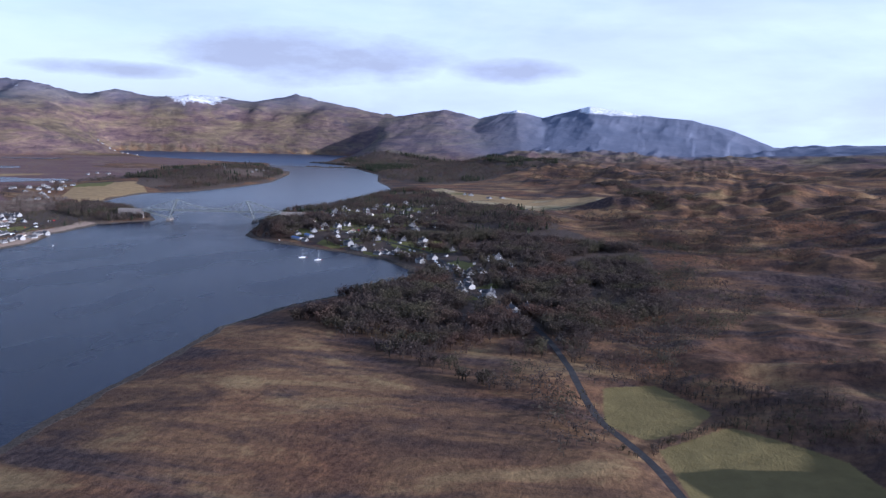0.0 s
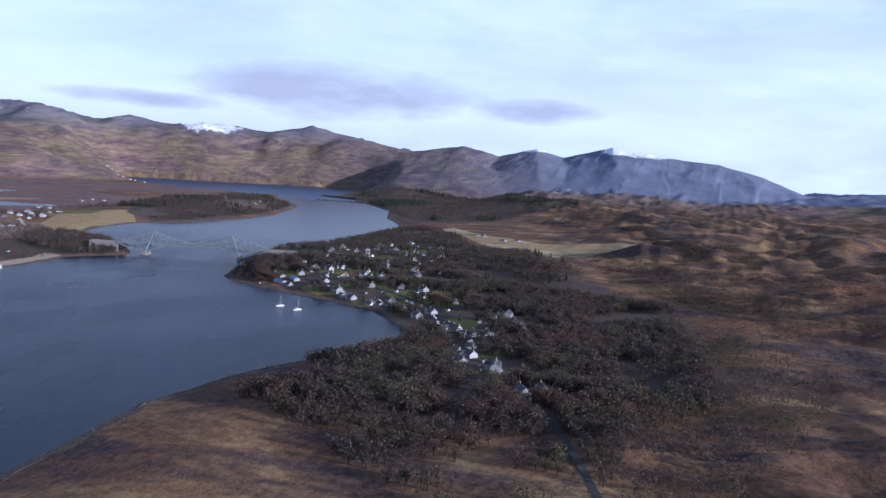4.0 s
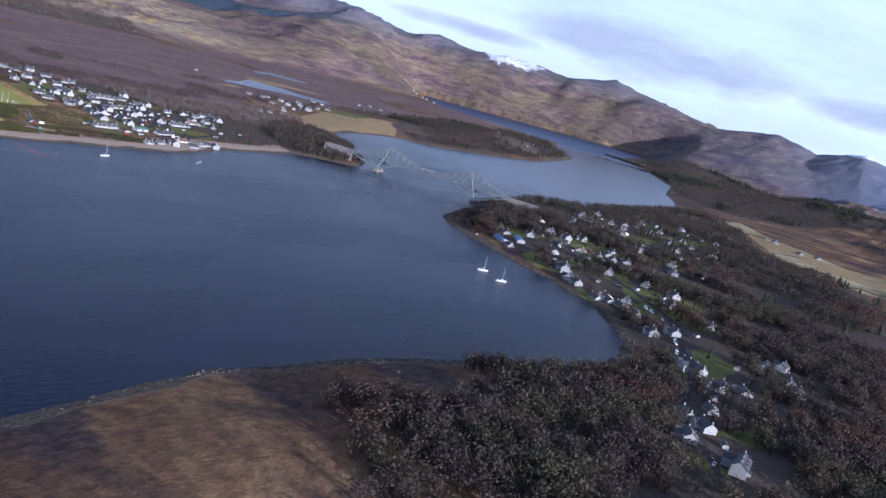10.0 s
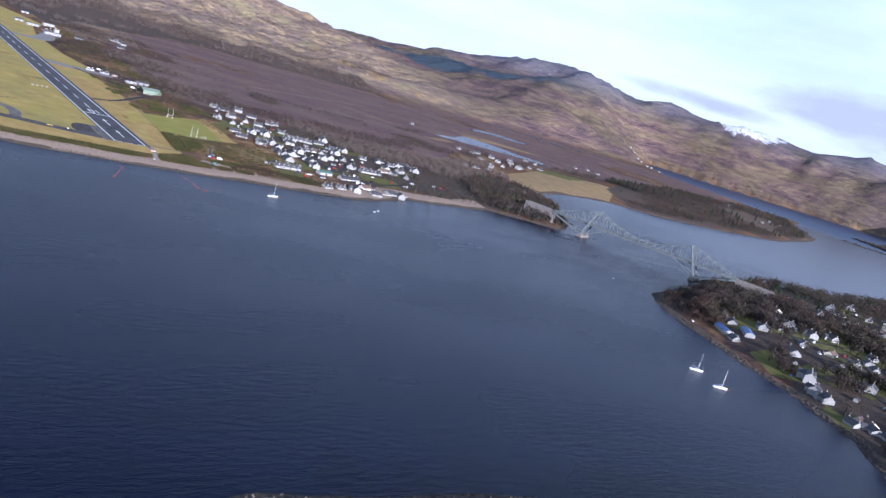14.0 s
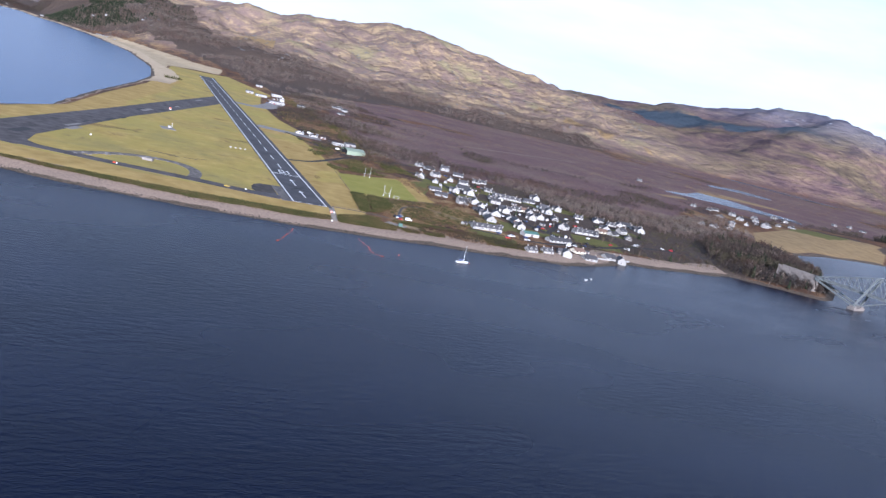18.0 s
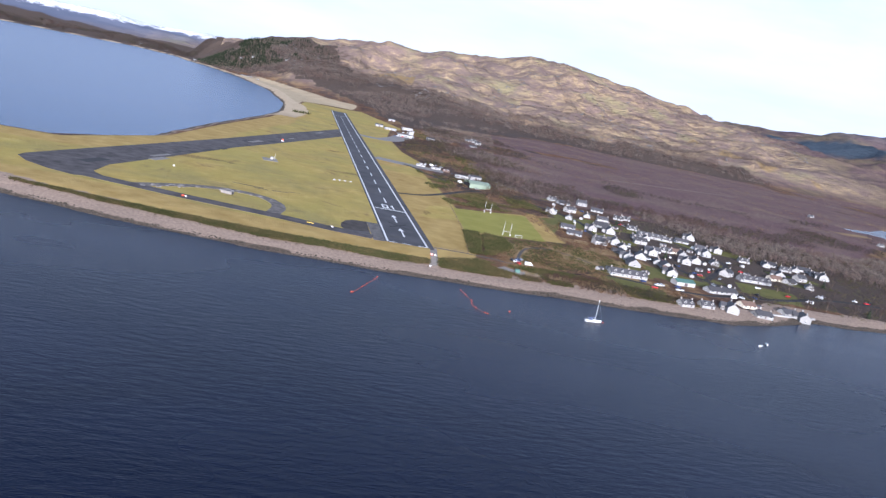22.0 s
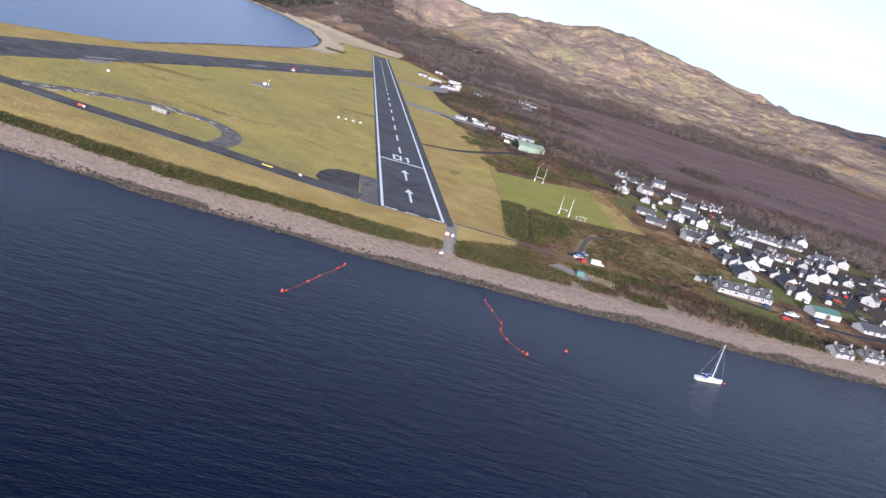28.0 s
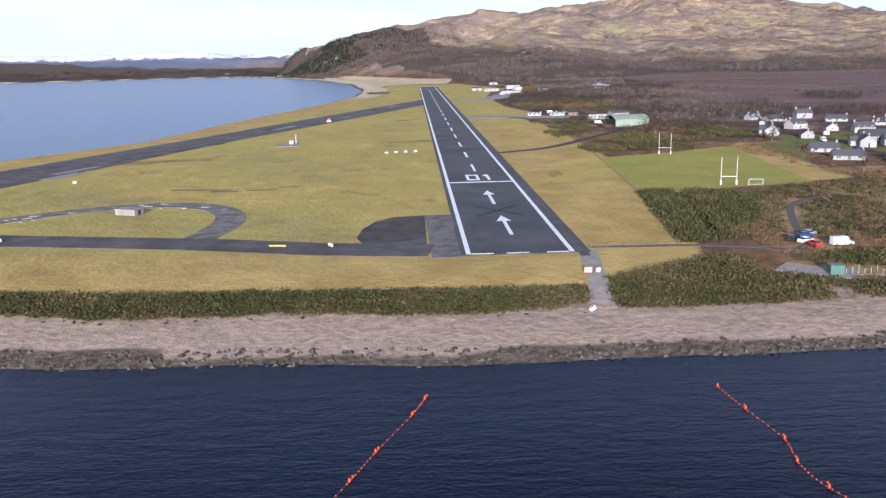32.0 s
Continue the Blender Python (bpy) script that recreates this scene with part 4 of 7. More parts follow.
def track(name, line, width, material, label, lift=0.06):
    """A track laid over the ground."""
    pts = curve_of(line, 14)
    v, f = [], []
    for i, (px_, py_) in enumerate(pts):
        a, b = pts[max(0, i - 1)], pts[min(len(pts) - 1, i + 1)]
        d = Vector((b[0] - a[0], b[1] - a[1])).normalized()
        sides = [(px_ - d.y * width * s, py_ + d.x * width * s) for s in (0.5, -0.5)]
        top = max(ground_z(*q) for q in sides + [(px_, py_)]) + lift
        v += [(*sides[0], top), (*sides[1], top), (*sides[1], top - 1.2), (*sides[0], top - 1.2)]
    for i in range(len(pts) - 1):
        a, b = 4 * i, 4 * i + 4
        f += [(a, a + 1, b + 1, b), (a + 1, a + 2, b + 2, b + 1), (a + 3, a, b, b + 3)]
    return tagged(new(name, mesh_of(name, v, f, material)), label, "road", kind="structure")


ROAD = plain("road_surface", (0.058, 0.054, 0.052), 0.95, 0.25, 0.3, spec=0.08)
GRAVEL = plain("gravel_track", (0.27, 0.235, 0.20), 0.95, 0.25, 0.5)
EARTH = plain("bare_earth_track", (0.10, 0.085, 0.07), 0.95, 0.25, 0.3)
track("road_1", [(17, 226), (40, 240), (58, 262), (82, 300), (100, 328), (118, 346), (150, 330), (176, 290), (196, 232), (188, 180), (205, 135), (222, 95), (236, 55), (252, 24), (290, 34), (345, 62), (400, 70), (455, 60), (490, 30), (505, -4)], 5.5, ROAD, "grey tarmac road through the village")
track("road_2", [(236, 55), (272, 105), (300, 150), (285, 210), (262, 262), (230, 320), (190, 350), (150, 345)], 5, ROAD, "grey tarmac lane between white houses")
track("road_3", [(120, 18), (150, 10), (185, 2), (215, 4), (252, 24)], 4.5, ROAD, "narrow grey tarmac lane by the shore")
track("road_4", [(580, -224), (572, -262), (520, -318), (455, -370), (415, -430), (370, -510), (310, -580), (215, -632), (120, -668), (40, -720), (-40, -775), (-130, -815), (-235, -850), (-290, -880), (-345, -905)], 4.5, ROAD, "grey tarmac road along the wooded shore")
track("road_5", [(455, -370), (540, -400), (640, -400), (740, -380), (860, -365), (960, -420), (1080, -470)], 5, ROAD, "grey tarmac lane through the wooded village")
track("road_6", [(415, -430), (480, -450), (560, -480), (700, -560), (860, -600), (930, -660), (1000, -760)], 5, ROAD, "grey tarmac lane at the edge of the moor")
track("path_1", [(17, 2), (15, -14), (13, -30), (11, -40)], 4.5, GRAVEL, "gravel path from the runway end to the beach")
track("path_2", [(18, 5), (30, 4), (44, 4), (58, 2), (66, -2), (74, 4), (82, 30), (96, 60), (118, 70), (140, 45)], 2.2, EARTH, "muddy track through the scrub")
track("path_3", [(52, 485), (64, 460), (70, 430), (92, 380), (110, 348)], 6, ROAD, "tarmac lane beside the hangar")
track("apron_1", [(17, 500), (52, 487), (100, 478)], 30, CONCRETE, "pale concrete apron beside the runway")
track("apron_2", [(17, 790), (60, 800), (105, 940), (112, 1010)], 30, CONCRETE, "pale concrete apron by the airfield buildings")
track("ditch_track", [(-90, -806), (-20, -800), (10, -792), (60, -770), (110, -740)], 5, EARTH, "dark earth track along the wood edge")
track("path_5", [(437, 822), (560, 892), (680, 960), (778, 1017)], 8, plain("worn_peat_track", (0.200, 0.145, 0.110), 0.95, 0.3, 0.1), "pale straight track across the dark moss")
track("path_4", [(58, -17), (64, -22), (72, -25)], 9, GRAVEL, "pale gravel yard above the beach")

GLASS = Mat("window_glass", 0.12, 0.0, 0.6).color((0.025, 0.03, 0.035)).m
FRAME = plain("white_frame_paint", (0.75, 0.75, 0.73), 0.5, 0.08, 2.0)
CREAM = plain("cream_render", (0.66, 0.60, 0.47), 0.85, 0.12, 0.6, random=0.25)
HARL = plain("grey_harling", (0.33, 0.32, 0.305), 0.9, 0.15, 0.7, random=0.3)
PANTILE = plain("brown_tile_roof", (0.16, 0.105, 0.08), 0.8, 0.25, 0.9, random=0.3)
TIN_GREEN = plain("pale_green_cladding", (0.22, 0.27, 0.20), 0.5, 0.12, 0.2, metal=0.1)
TIN_BLUE = plain("blue_metal_roof", (0.10, 0.17, 0.36), 0.5, 0.15, 0.4)
TEAL = plain("teal_corrugated_roof", (0.075, 0.15, 0.125), 0.55, 0.15, 0.5)
BRICK = plain("chimney_render", (0.30, 0.27, 0.24), 0.9, 0.2, 1.5)
DOOR = plain("painted_door", (0.09, 0.07, 0.07), 0.5, 0.2, 2.0, random=0.8)
SIGNAL = plain("orange_red_paint", (0.50, 0.075, 0.03), 0.5, 0.15, 2.0)
YELLOW = plain("yellow_sign_paint", (0.70, 0.50, 0.04), 0.5, 0.12, 2.0)
TIMBER = plain("weathered_timber", (0.16, 0.12, 0.085), 0.9, 0.25, 2.0)
RUBBER = plain("black_rubber", (0.02, 0.02, 0.021), 0.8, 0.2, 5.0)


def gable_body(name, l, w, h, rise, material):
    """Walls with two gables, the ridge along x."""
    v = [(-l / 2, -w / 2, -1.5), (l / 2, -w / 2, -1.5), (l / 2, w / 2, -1.5), (-l / 2, w / 2, -1.5), (-l / 2, -w / 2, h), (l / 2, -w / 2, h), (l / 2, w / 2, h), (-l / 2, w / 2, h), (-l / 2, 0, h + rise), (l / 2, 0, h + rise)]
    return mesh_of(name, v, [(0, 1, 5, 4), (2, 3, 7, 6), (1, 2, 6, 9, 5), (3, 0, 4, 8, 7), (4, 5, 9, 8), (6, 7, 8, 9), (0, 3, 2, 1)], material)


def gable_roof(name, l, w, h, rise, material, over=0.45, thick=0.22):
    """Two thick slopes that meet at the ridge and overhang the walls."""
    k = rise / (w / 2)
    e = w / 2 + over
    v = []
    for x in (-l / 2 - over * 0.6, l / 2 + over * 0.6):
        v += [(x, -e, h - k * over + 0.04), (x, -e, h - k * over + thick), (x, 0, h + rise + thick), (x, e, h - k * over + thick), (x, e, h - k * over + 0.04), (x, 0, h + rise + 0.04)]
    return mesh_of(name, v, [(0, 1, 2, 5), (5, 2, 3, 4), (6, 11, 8, 7), (11, 10, 9, 8), (1, 7, 8, 2), (2, 8, 9, 3), (0, 6, 7, 1), (3, 9, 10, 4), (0, 5, 11, 6), (5, 4, 10, 11)], material)


def chimney_mesh(material):
    return boxes("chimney", [(-0.45, -0.4, -0.9, 0.45, 0.4, 1.0), (-0.52, -0.47, 1.0, 0.52, 0.47, 1.14), (-0.28, -0.12, 1.14, -0.04, 0.12, 1.5), (0.06, -0.12, 1.14, 0.3, 0.12, 1.5)], material)


CHIMNEY = chimney_mesh(BRICK)
CHIMNEY_WHITE = chimney_mesh(WHITEWASH)
WIN_FRAME = boxes("window", [(-0.6, -0.06, 0, -0.5, 0.1, 1.3), (0.5, -0.06, 0, 0.6, 0.1, 1.3), (-0.5, -0.06, 1.2, 0.5, 0.1, 1.3), (-0.66, -0.12, -0.1, 0.66, 0.1, 0), (-0.5, -0.04, 0.6, 0.5, 0.08, 0.67)], FRAME)
WIN_PANE = boxes("pane", [(-0.5, -0.02, 0, 0.5, 0.06, 1.2)], GLASS)
BIG_FRAME = boxes("window", [(-1.1, -0.06, 0, -1.0, 0.1, 1.4), (1.0, -0.06, 0, 1.1, 0.1, 1.4), (-1.0, -0.06, 1.3, 1.0, 0.1, 1.4), (-1.15, -0.12, -0.1, 1.15, 0.1, 0), (-0.05, -0.04, 0, 0.05, 0.08, 1.3)], FRAME)
BIG_PANE = boxes("pane", [(-1.0, -0.02, 0, 1.0, 0.06, 1.3)], GLASS)
DOOR_ME = boxes("door", [(-0.5, -0.05, 0, 0.5, 0.08, 2.05), (-0.6, -0.08, 0, -0.5, 0.08, 2.15), (0.5, -0.08, 0, 0.6, 0.08, 2.15), (-0.5, -0.08, 2.05, 0.5, 0.08, 2.15)], DOOR)


def window(parent, x, y, z, turn=0, big=False):
    w = part("window", BIG_FRAME if big else WIN_FRAME, parent, pose(x, y, z, rz=turn))
    part("pane", BIG_PANE if big else WIN_PANE, w, label="dark glass pane")


def house(name, label, l, w, h, rise, wall, roof, chimneys=2, storeys=1, wing=0, dormers=0, group="houses of the villages", porch=False):
    """A house with the ridge along x, its front towards -y."""
    ob = thing(name, label, "house", group=group)
    part("wall", gable_body("wall", l, w, h, rise, wall), ob)
    part("roof", gable_roof("roof", l, w, h, rise, roof), ob)
    stack = CHIMNEY_WHITE if wall is WHITEWASH and storeys > 1 else CHIMNEY
    for k in range(chimneys):
        x = (-1) ** k * (l / 2 - 0.55) if k < 2 else 0.0
        part("chimney", stack, ob, pose(x, 0, h + rise + 0.2))
    n = max(2, int(l / 3.6))
    for s in range(storeys):
        z = 0.9 + 2.6 * s
        for k in range(n):
            x = -l / 2 + l * (k + 0.5) / n
            if s == 0 and k == n // 2:
                part("door", DOOR_ME, ob, pose(x, -w / 2 - 0.02, 0.05), "painted front door")
            else:
                window(ob, x, -w / 2 - 0.02, z, 0, l > 12 and k % 2 == 0)
    window(ob, l / 2 + 0.02, -w / 4, 0.9, 90)
    window(ob, -l / 2 - 0.02, 0, 0.9, -90)
    for k in range(dormers):
        x = -l / 2 + l * (k + 0.5) / dormers
        d = part("dormer", gable_body("dormer", 1.9, 1.7, 1.35, 0.8, wall), ob, pose(x, -w / 4 - 0.45, h + rise * 0.28, rz=90))
        part("roof", gable_roof("roof", 1.9, 1.7, 1.35, 0.8, roof, 0.2, 0.12), d)
        part("pane", boxes("pane", [(-0.97, -0.5, 0.25, -0.93, 0.5, 1.25)], GLASS), d)
    if wing:
        part("wing", gable_body("wing", wing, w * 0.75, h * 0.9, rise * 0.75, wall), ob, pose(l / 4, w / 2 + wing / 2 - 0.4, 0, rz=90))
        part("wing_roof", gable_roof("wing_roof", wing, w * 0.75, h * 0.9, rise * 0.75, roof), ob, pose(l / 4, w / 2 + wing / 2 - 0.4, 0, rz=90))
    if porch:
        part("porch", gable_body("porch", 2.0, 2.2, 2.2, 0.9, wall), ob, pose(0.2, -w / 2 - 0.9, 0, rz=90))
        part("porch_roof", gable_roof("porch_roof", 2.0, 2.2, 2.2, 0.9, roof, 0.2, 0.12), ob, pose(0.2, -w / 2 - 0.9, 0, rz=90))
    return ob


def shed(name, label, l, w, h, rise, wall, roof, category="shed"):
    ob = thing(name, label, category)
    part("wall", gable_body("wall", l, w, h, rise, wall), ob)
    part("roof", gable_roof("roof", l, w, h, rise, roof, 0.3, 0.16), ob)
    part("door", boxes("door", [(-1.4, -w / 2 - 0.08, 0, 1.4, -w / 2 + 0.05, min(2.8, h - 0.2))], DOOR), ob)
    return ob


KINDS = {
    "c": house("house", "white cottage with a grey slate roof and two chimneys", 10.5, 7.6, 2.45, 3.1, WHITEWASH, SLATE, 2, 1, 0, 2),
    "b": house("house", "long white bungalow with a slate roof", 14, 9.2, 2.35, 2.9, WHITEWASH, SLATE, 1, 1, 4.5),
    "v": house("house", "two-storey white villa with slate roof and end chimneys", 11.5, 8.6, 4.6, 3.4, WHITEWASH, SLATE, 2, 2, 4, 0, porch=True),
    "t": house("house", "long white terrace of cottages with dormers", 30, 8.6, 3.0, 3.6, WHITEWASH, SLATE, 3, 1, 0, 5),
    "g": house("house", "grey harled house with a dark slate roof", 12, 8.4, 4.0, 3.4, HARL, SLATE, 2, 2, 4),
    "y": house("house", "cream rendered bungalow with brown roof tiles", 12.5, 9, 2.4, 2.8, CREAM, PANTILE, 1, 1, 3.5),
    "h": house("house", "tall white lodge with steep slate gables and wings", 17, 9, 6.2, 3.8, WHITEWASH, SLATE, 3, 2, 6, 3, porch=True),
    "d": house("house", "white house with a broad dark slate roof", 15, 10.5, 2.9, 4.3, WHITEWASH, SLATE, 1, 1, 0, 0),
    "u": shed("shed", "small pale shed with a grey roof", 5.5, 3.6, 2.2, 1.0, HARL, SLATE),
    "k": shed("shed", "blue-roofed workshop beside the shore road", 24, 9, 3.4, 2.0, HARL, TIN_BLUE, "workshop"),
    "q": shed("shed", "pale teal corrugated shed by the shore lane", 17, 9, 3.4, 2.2, HARL, TEAL, "shed"),
}
for proto in KINDS.values():
    proto.matrix_basis = pose(0, 0, -400)
used, HOUSES = set(), []


def settle(code, x, y, turn):
    """Places a house; the first of each kind is the built one."""
    for hx, hy, _ in HOUSES:
        if math.hypot(hx - x, hy - y) < 7.5:
            return
    big = {"t": 12, "h": 8, "k": 10, "q": 8, "u": 2.5}.get(code, 5)
    z = min(ground_z(x + a * big, y + b * big) for a, b in ((0, 0), (1, 0), (-1, 0), (0, 1), (0, -1)))
    z = max(z, 0.5 * z + 0.5 * ground_z(x, y))
    m = pose(x, y, z + 0.15, rz=turn)
    HOUSES.append((x, y, big))
    if code not in used:
        used.add(code)
        KINDS[code].matrix_basis = m
        KINDS[code].scale = (0.92, 0.87, 0.76)
    else:
        copy_thing(KINDS[code], m)


# north village: x, y, turn, by rows
for code, places in {
    "c": [(205, 368, 20), (187, 249, 70), (217, 283, 75), (259, 305, -15), (270, 312, -15), (254, 253, -12), (239, 203, -12), (250, 208, 80), (276, 219, -12), (199, 136, 78), (185, 155, 10), (212, 92, 70), (248, 157, -12), (261, 153, 80), (284, 137, 75), (194, -29, 9), (177, -34, 9), (334, 177, -15), (356, 176, 70), (372, 169, -15), (388, 179, 75), (405, 172, -15), (351, 98, 60)],
    "b": [(213, 352, 10), (167, 189, -10), (164, 160, -12), (247, 337, -20), (296, 229, -12), (188, 108, 80), (232, 149, -12), (223, 18, 12), (236, 22, 12), (237, -25, 9), (269, -4, 12), (339, 109, 30), (364, 184, -15), (402, 188, -15)],
    "v": [(240, 370, 0), (213, 205, 75), (197, 149, 75), (185, 87, 75), (294, 174, 78), (318, 257, 70), (212, -29, 78), (340, 126, 70), (404, 158, 60), (277, -11, 78)],
    "d": [(214, 231, -12), (202, 103, 72), (181, 67, 75), (213, 79, 75), (193, 152, -12)],
    "t": [(158, 20, 8), (292, 84, 5), (262, 222, -12)],
    "y": [(257, 160, -12), (212, 66, 70), (234, -9, 12), (327, 112, 5)],
    "q": [(202, 24, 10)],
    "g": [(228, 268, -12), (196, 205, 75), (232, 178, -12), (262, 128, 75), (224, 130, 72), (178, 135, 10), (206, 52, 70), (248, 116, 70), (272, 92, 40), (322, 205, 70), (300, 196, -12), (176, 268, 70), (204, 300, 20), (362, 130, 20)],
    "u": [(140, 27, 30), (150, 34, 10), (226, 60, 70), (248, 92, 10), (270, 128, 80), (300, 110, 15), (318, 150, 70), (244, -6, 10), (180, 40, 20), (170, 200, 15), (204, 262, 70), (232, 240, -12), (228, 180, 70), (260, 190, 10), (282, 180, 10), (310, 205, 60), (215, 320, 10), (196, 330, 60)],
}.items():
    for x, y, turn in places:
        settle(code, x, y, turn + random.uniform(-5, 5))

# houses towards the lochans, on the cape and round the bay
for code, places in {
    "c": [(625, 344, 30), (786, 442, 40), (838, 479, 35), (914, 514, 20), (775, 570, 10), (800, 558, 20), (861, 880, 0), (1276, 752, 0), (1340, 773, 0), (1587, 521, 20), (1640, 430, 10), (1705, 440, 30), (1770, 452, 20), (1550, 392, 10), (1799, 501, 10), (-147, 2468, 60), (265, 1136, 20), (-650, 3180, 0)],
    "b": [(650, 347, 30), (687, 358, 40), (857, 474, 35), (949, 520, 20), (771, 490, 30), (825, 576, 0), (1340, 735, 0), (1472, 440, 10), (1837, 544, 10), (-307, 2640, 40), (-116, 2331, 60), (230, 958, 10), (252, 1116, 15), (262, 1096, 40)],
    "v": [(839, 545, 20), (820, 500, 30), (1009, 635, 0), (1015, 612, 0), (1642, 700, 0), (-265, 2590, 60), (259, 1058, 0), (-480, 2760, 20), (-760, 3240, 0)],
    "h": [(841, 462, 30), (2753, 1860, 40), (2790, 1960, 0)],
    "g": [(2560, 1560, 20), (2600, 1640, 40), (2640, 1700, 10), (2700, 1790, 30), (2850, 1990, 10), (2900, 2020, 20), (1700, 560, 10), (1760, 600, 20), (1520, 470, 10), (870, 520, 30), (900, 560, 10), (740, 420, 30), (720, 395, 35)],
}.items():
    for x, y, turn in places:
        settle(code, x, y, turn + random.uniform(-6, 6))

# south village among the trees
for code, places in {
    "c": [(422, -323, 40), (373, -370, 60), (461, -357, 20), (680, -280, 10), (719, -303, 15), (790, -344, 0), (463, -439, 50), (506, -491, 20), (312, -504, 70), (315, -526, 60), (305, -546, 55), (332, -523, 10), (865, -352, 0), (860, -401, 10), (726, -418, 20), (440, -389, 45), (478, -426, 40), (523, -444, 10), (402, -507, 10), (341, -596, 20), (184, -656, 20), (135, -675, 40), (1197, -370, 10)],
    "b": [(484, -299, 30), (413, -339, 40), (676, -292, 10), (751, -309, 15), (451, -461, 0), (583, -413, 30), (778, -315, 10), (855, -384, 10), (764, -437, 20), (476, -450, 20), (512, -486, 0), (318, -515, 50), (223, -626, 60), (198, -673, 30), (283, -659, 20), (1112, -452, 30), (1143, -474, 20), (465, -484, 20)],
    "v": [(487, -369, 50), (338, -462, 20), (760, -259, 10), (774, -318, 5), (762, -390, 20), (695, -270, 15), (729, -356, 0), (970, -379, 10), (445, -433, 30), (297, -667, 10), (241, -694, 10), (106, -672, 50), (268, -579, 40), (1175, -392, 10)],
    "d": [(400, -404, 55), (10, -750, 30), (187, -663, 20), (20, -762, 20)],
    "h": [(357, -446, 30), (66, -716, 15), (207, -637, 60)],
    "g": [(333, -474, 40), (319, -514, 40), (285, -588, 40), (256, -684, 20), (102, -685, 40), (76, -686, 30), (488, -346, 20), (545, -470, 0), (620, -330, 10), (640, -360, 20), (700, -330, 10), (820, -300, 10), (900, -330, 0)],
    "y": [(493, -368, 20), (325, -508, 60), (314, -539, 55), (560, -380, 10), (600, -300, 10), (650, -430, 20), (690, -460, 0), (830, -440, 0), (560, -330, 20), (540, -300, 40)],
    "k": [(402, -362, 52), (384, -352, 52)],
    "u": [(380, -420, 40), (360, -480, 20), (300, -600, 60), (250, -650, 10), (90, -700, 30), (470, -380, 60), (430, -430, 30), (620, -400, 10), (740, -350, 10), (160, -668, 30)],
}.items():
    for x, y, turn in places:
        settle(code, x, y, turn + random.uniform(-8, 8))
# more homes scattered between the trees of the south shore
home_rng = random.Random(57)
for _ in range(900):
    x, y = home_rng.uniform(40, 960), home_rng.uniform(-730, -240)
    if not inside(HAMLET_SOUTH, np.array([x]), np.array([y]))[0] or len(HOUSES) > 262:
        continue
    if min(math.hypot(hx - x, hy - y) for hx, hy, _ in HOUSES) > 21:
        settle(home_rng.choice("cbyug"), x, y, home_rng.choice((10, 30, 60)) + home_rng.uniform(-12, 12))
for code in [k for k in KINDS if k not in used]:
    for o in (*KINDS[code].children_recursive, KINDS[code]):
        bpy.data.objects.remove(o)

# ---- airfield buildings ----


def hangar():
    """A broad hangar with a low faceted roof, open at one end."""
    ob = thing("hangar", "pale green metal hangar with a low curved roof", "hangar", pose(121, 378, 5.0, rz=10))
    l, w, h = 24, 19, 4.6
    prof = [(-w / 2, 0), (-w / 2, h), (-w / 2 + 3, h + 1.3), (-w / 5, h + 2.3), (0, h + 2.6), (w / 5, h + 2.3), (w / 2 - 3, h + 1.3), (w / 2, h), (w / 2, 0)]
    part("wall", boxes("wall", [(-l / 2, -w / 2, -0.5, l / 2, -w / 2 + 0.3, h), (-l / 2, w / 2 - 0.3, -0.5, l / 2, w / 2, h), (l / 2 - 0.3, -w / 2 + 0.3, -0.5, l / 2, w / 2 - 0.3, h)], TIN_GREEN), ob)
    for (y0, z0), (y1, z1) in zip(prof[1:-1], prof[2:-1]):
        n = Vector((0, -(z1 - z0), y1 - y0)).normalized() * 0.18
        v = [(x, y, z) for x in (-l / 2 - 0.4, l / 2 + 0.4) for y, z in ((y0, z0), (y1, z1), (y1 + n.y, z1 + n.z), (y0 + n.y, z0 + n.z))]
        part("roof_panel", mesh_of("roof_panel", v, [(0, 1, 2, 3), (7, 6, 5, 4), (0, 4, 5, 1), (1, 5, 6, 2), (2, 6, 7, 3), (3, 7, 4, 0)], TIN_GREEN), ob)
    part("gable", mesh_of("gable", [(x, y, z) for x in (l / 2 - 0.3, l / 2) for y, z in prof[1:-1]], [tuple(range(7)), tuple(range(13, 6, -1))], TIN_GREEN), ob)
    # black sheet across the open end stands in for the shade inside
    part("dark_opening", boxes("dark_opening", [(-l / 2 + 0.1, -w / 2 + 0.4, 0, -l / 2 + 0.25, w / 2 - 0.4, h)], RUBBER), ob, label="black sheet for the shade in the open hangar mouth")
    for k in range(7):
        y = -w / 2 + w * (k + 0.5) / 7
        part("rib", boxes("rib", [(l / 2 - 0.02, y - 0.08, 0, l / 2 + 0.08, y + 0.08, h)], FRAME), ob)
    return ob


hangar()


def flat_block(name, label, category, x, y, turn, l, w, h, wall=WHITEWASH, roof=SLATE, bays=5):
    ob = thing(name, label, category, pose(x, y, ground_z(x, y), rz=turn))
    part("wall", boxes("wall", [(-l / 2, -w / 2, -1, l / 2, w / 2, h)], wall), ob)
    part("roof", boxes("roof", [(-l / 2 - 0.3, -w / 2 - 0.3, h, l / 2 + 0.3, w / 2 + 0.3, h + 0.3)], roof), ob)
    for k in range(bays):
        window(ob, -l / 2 + l * (k + 0.5) / bays, -w / 2 - 0.02, 1.0, 0, True)
    return ob


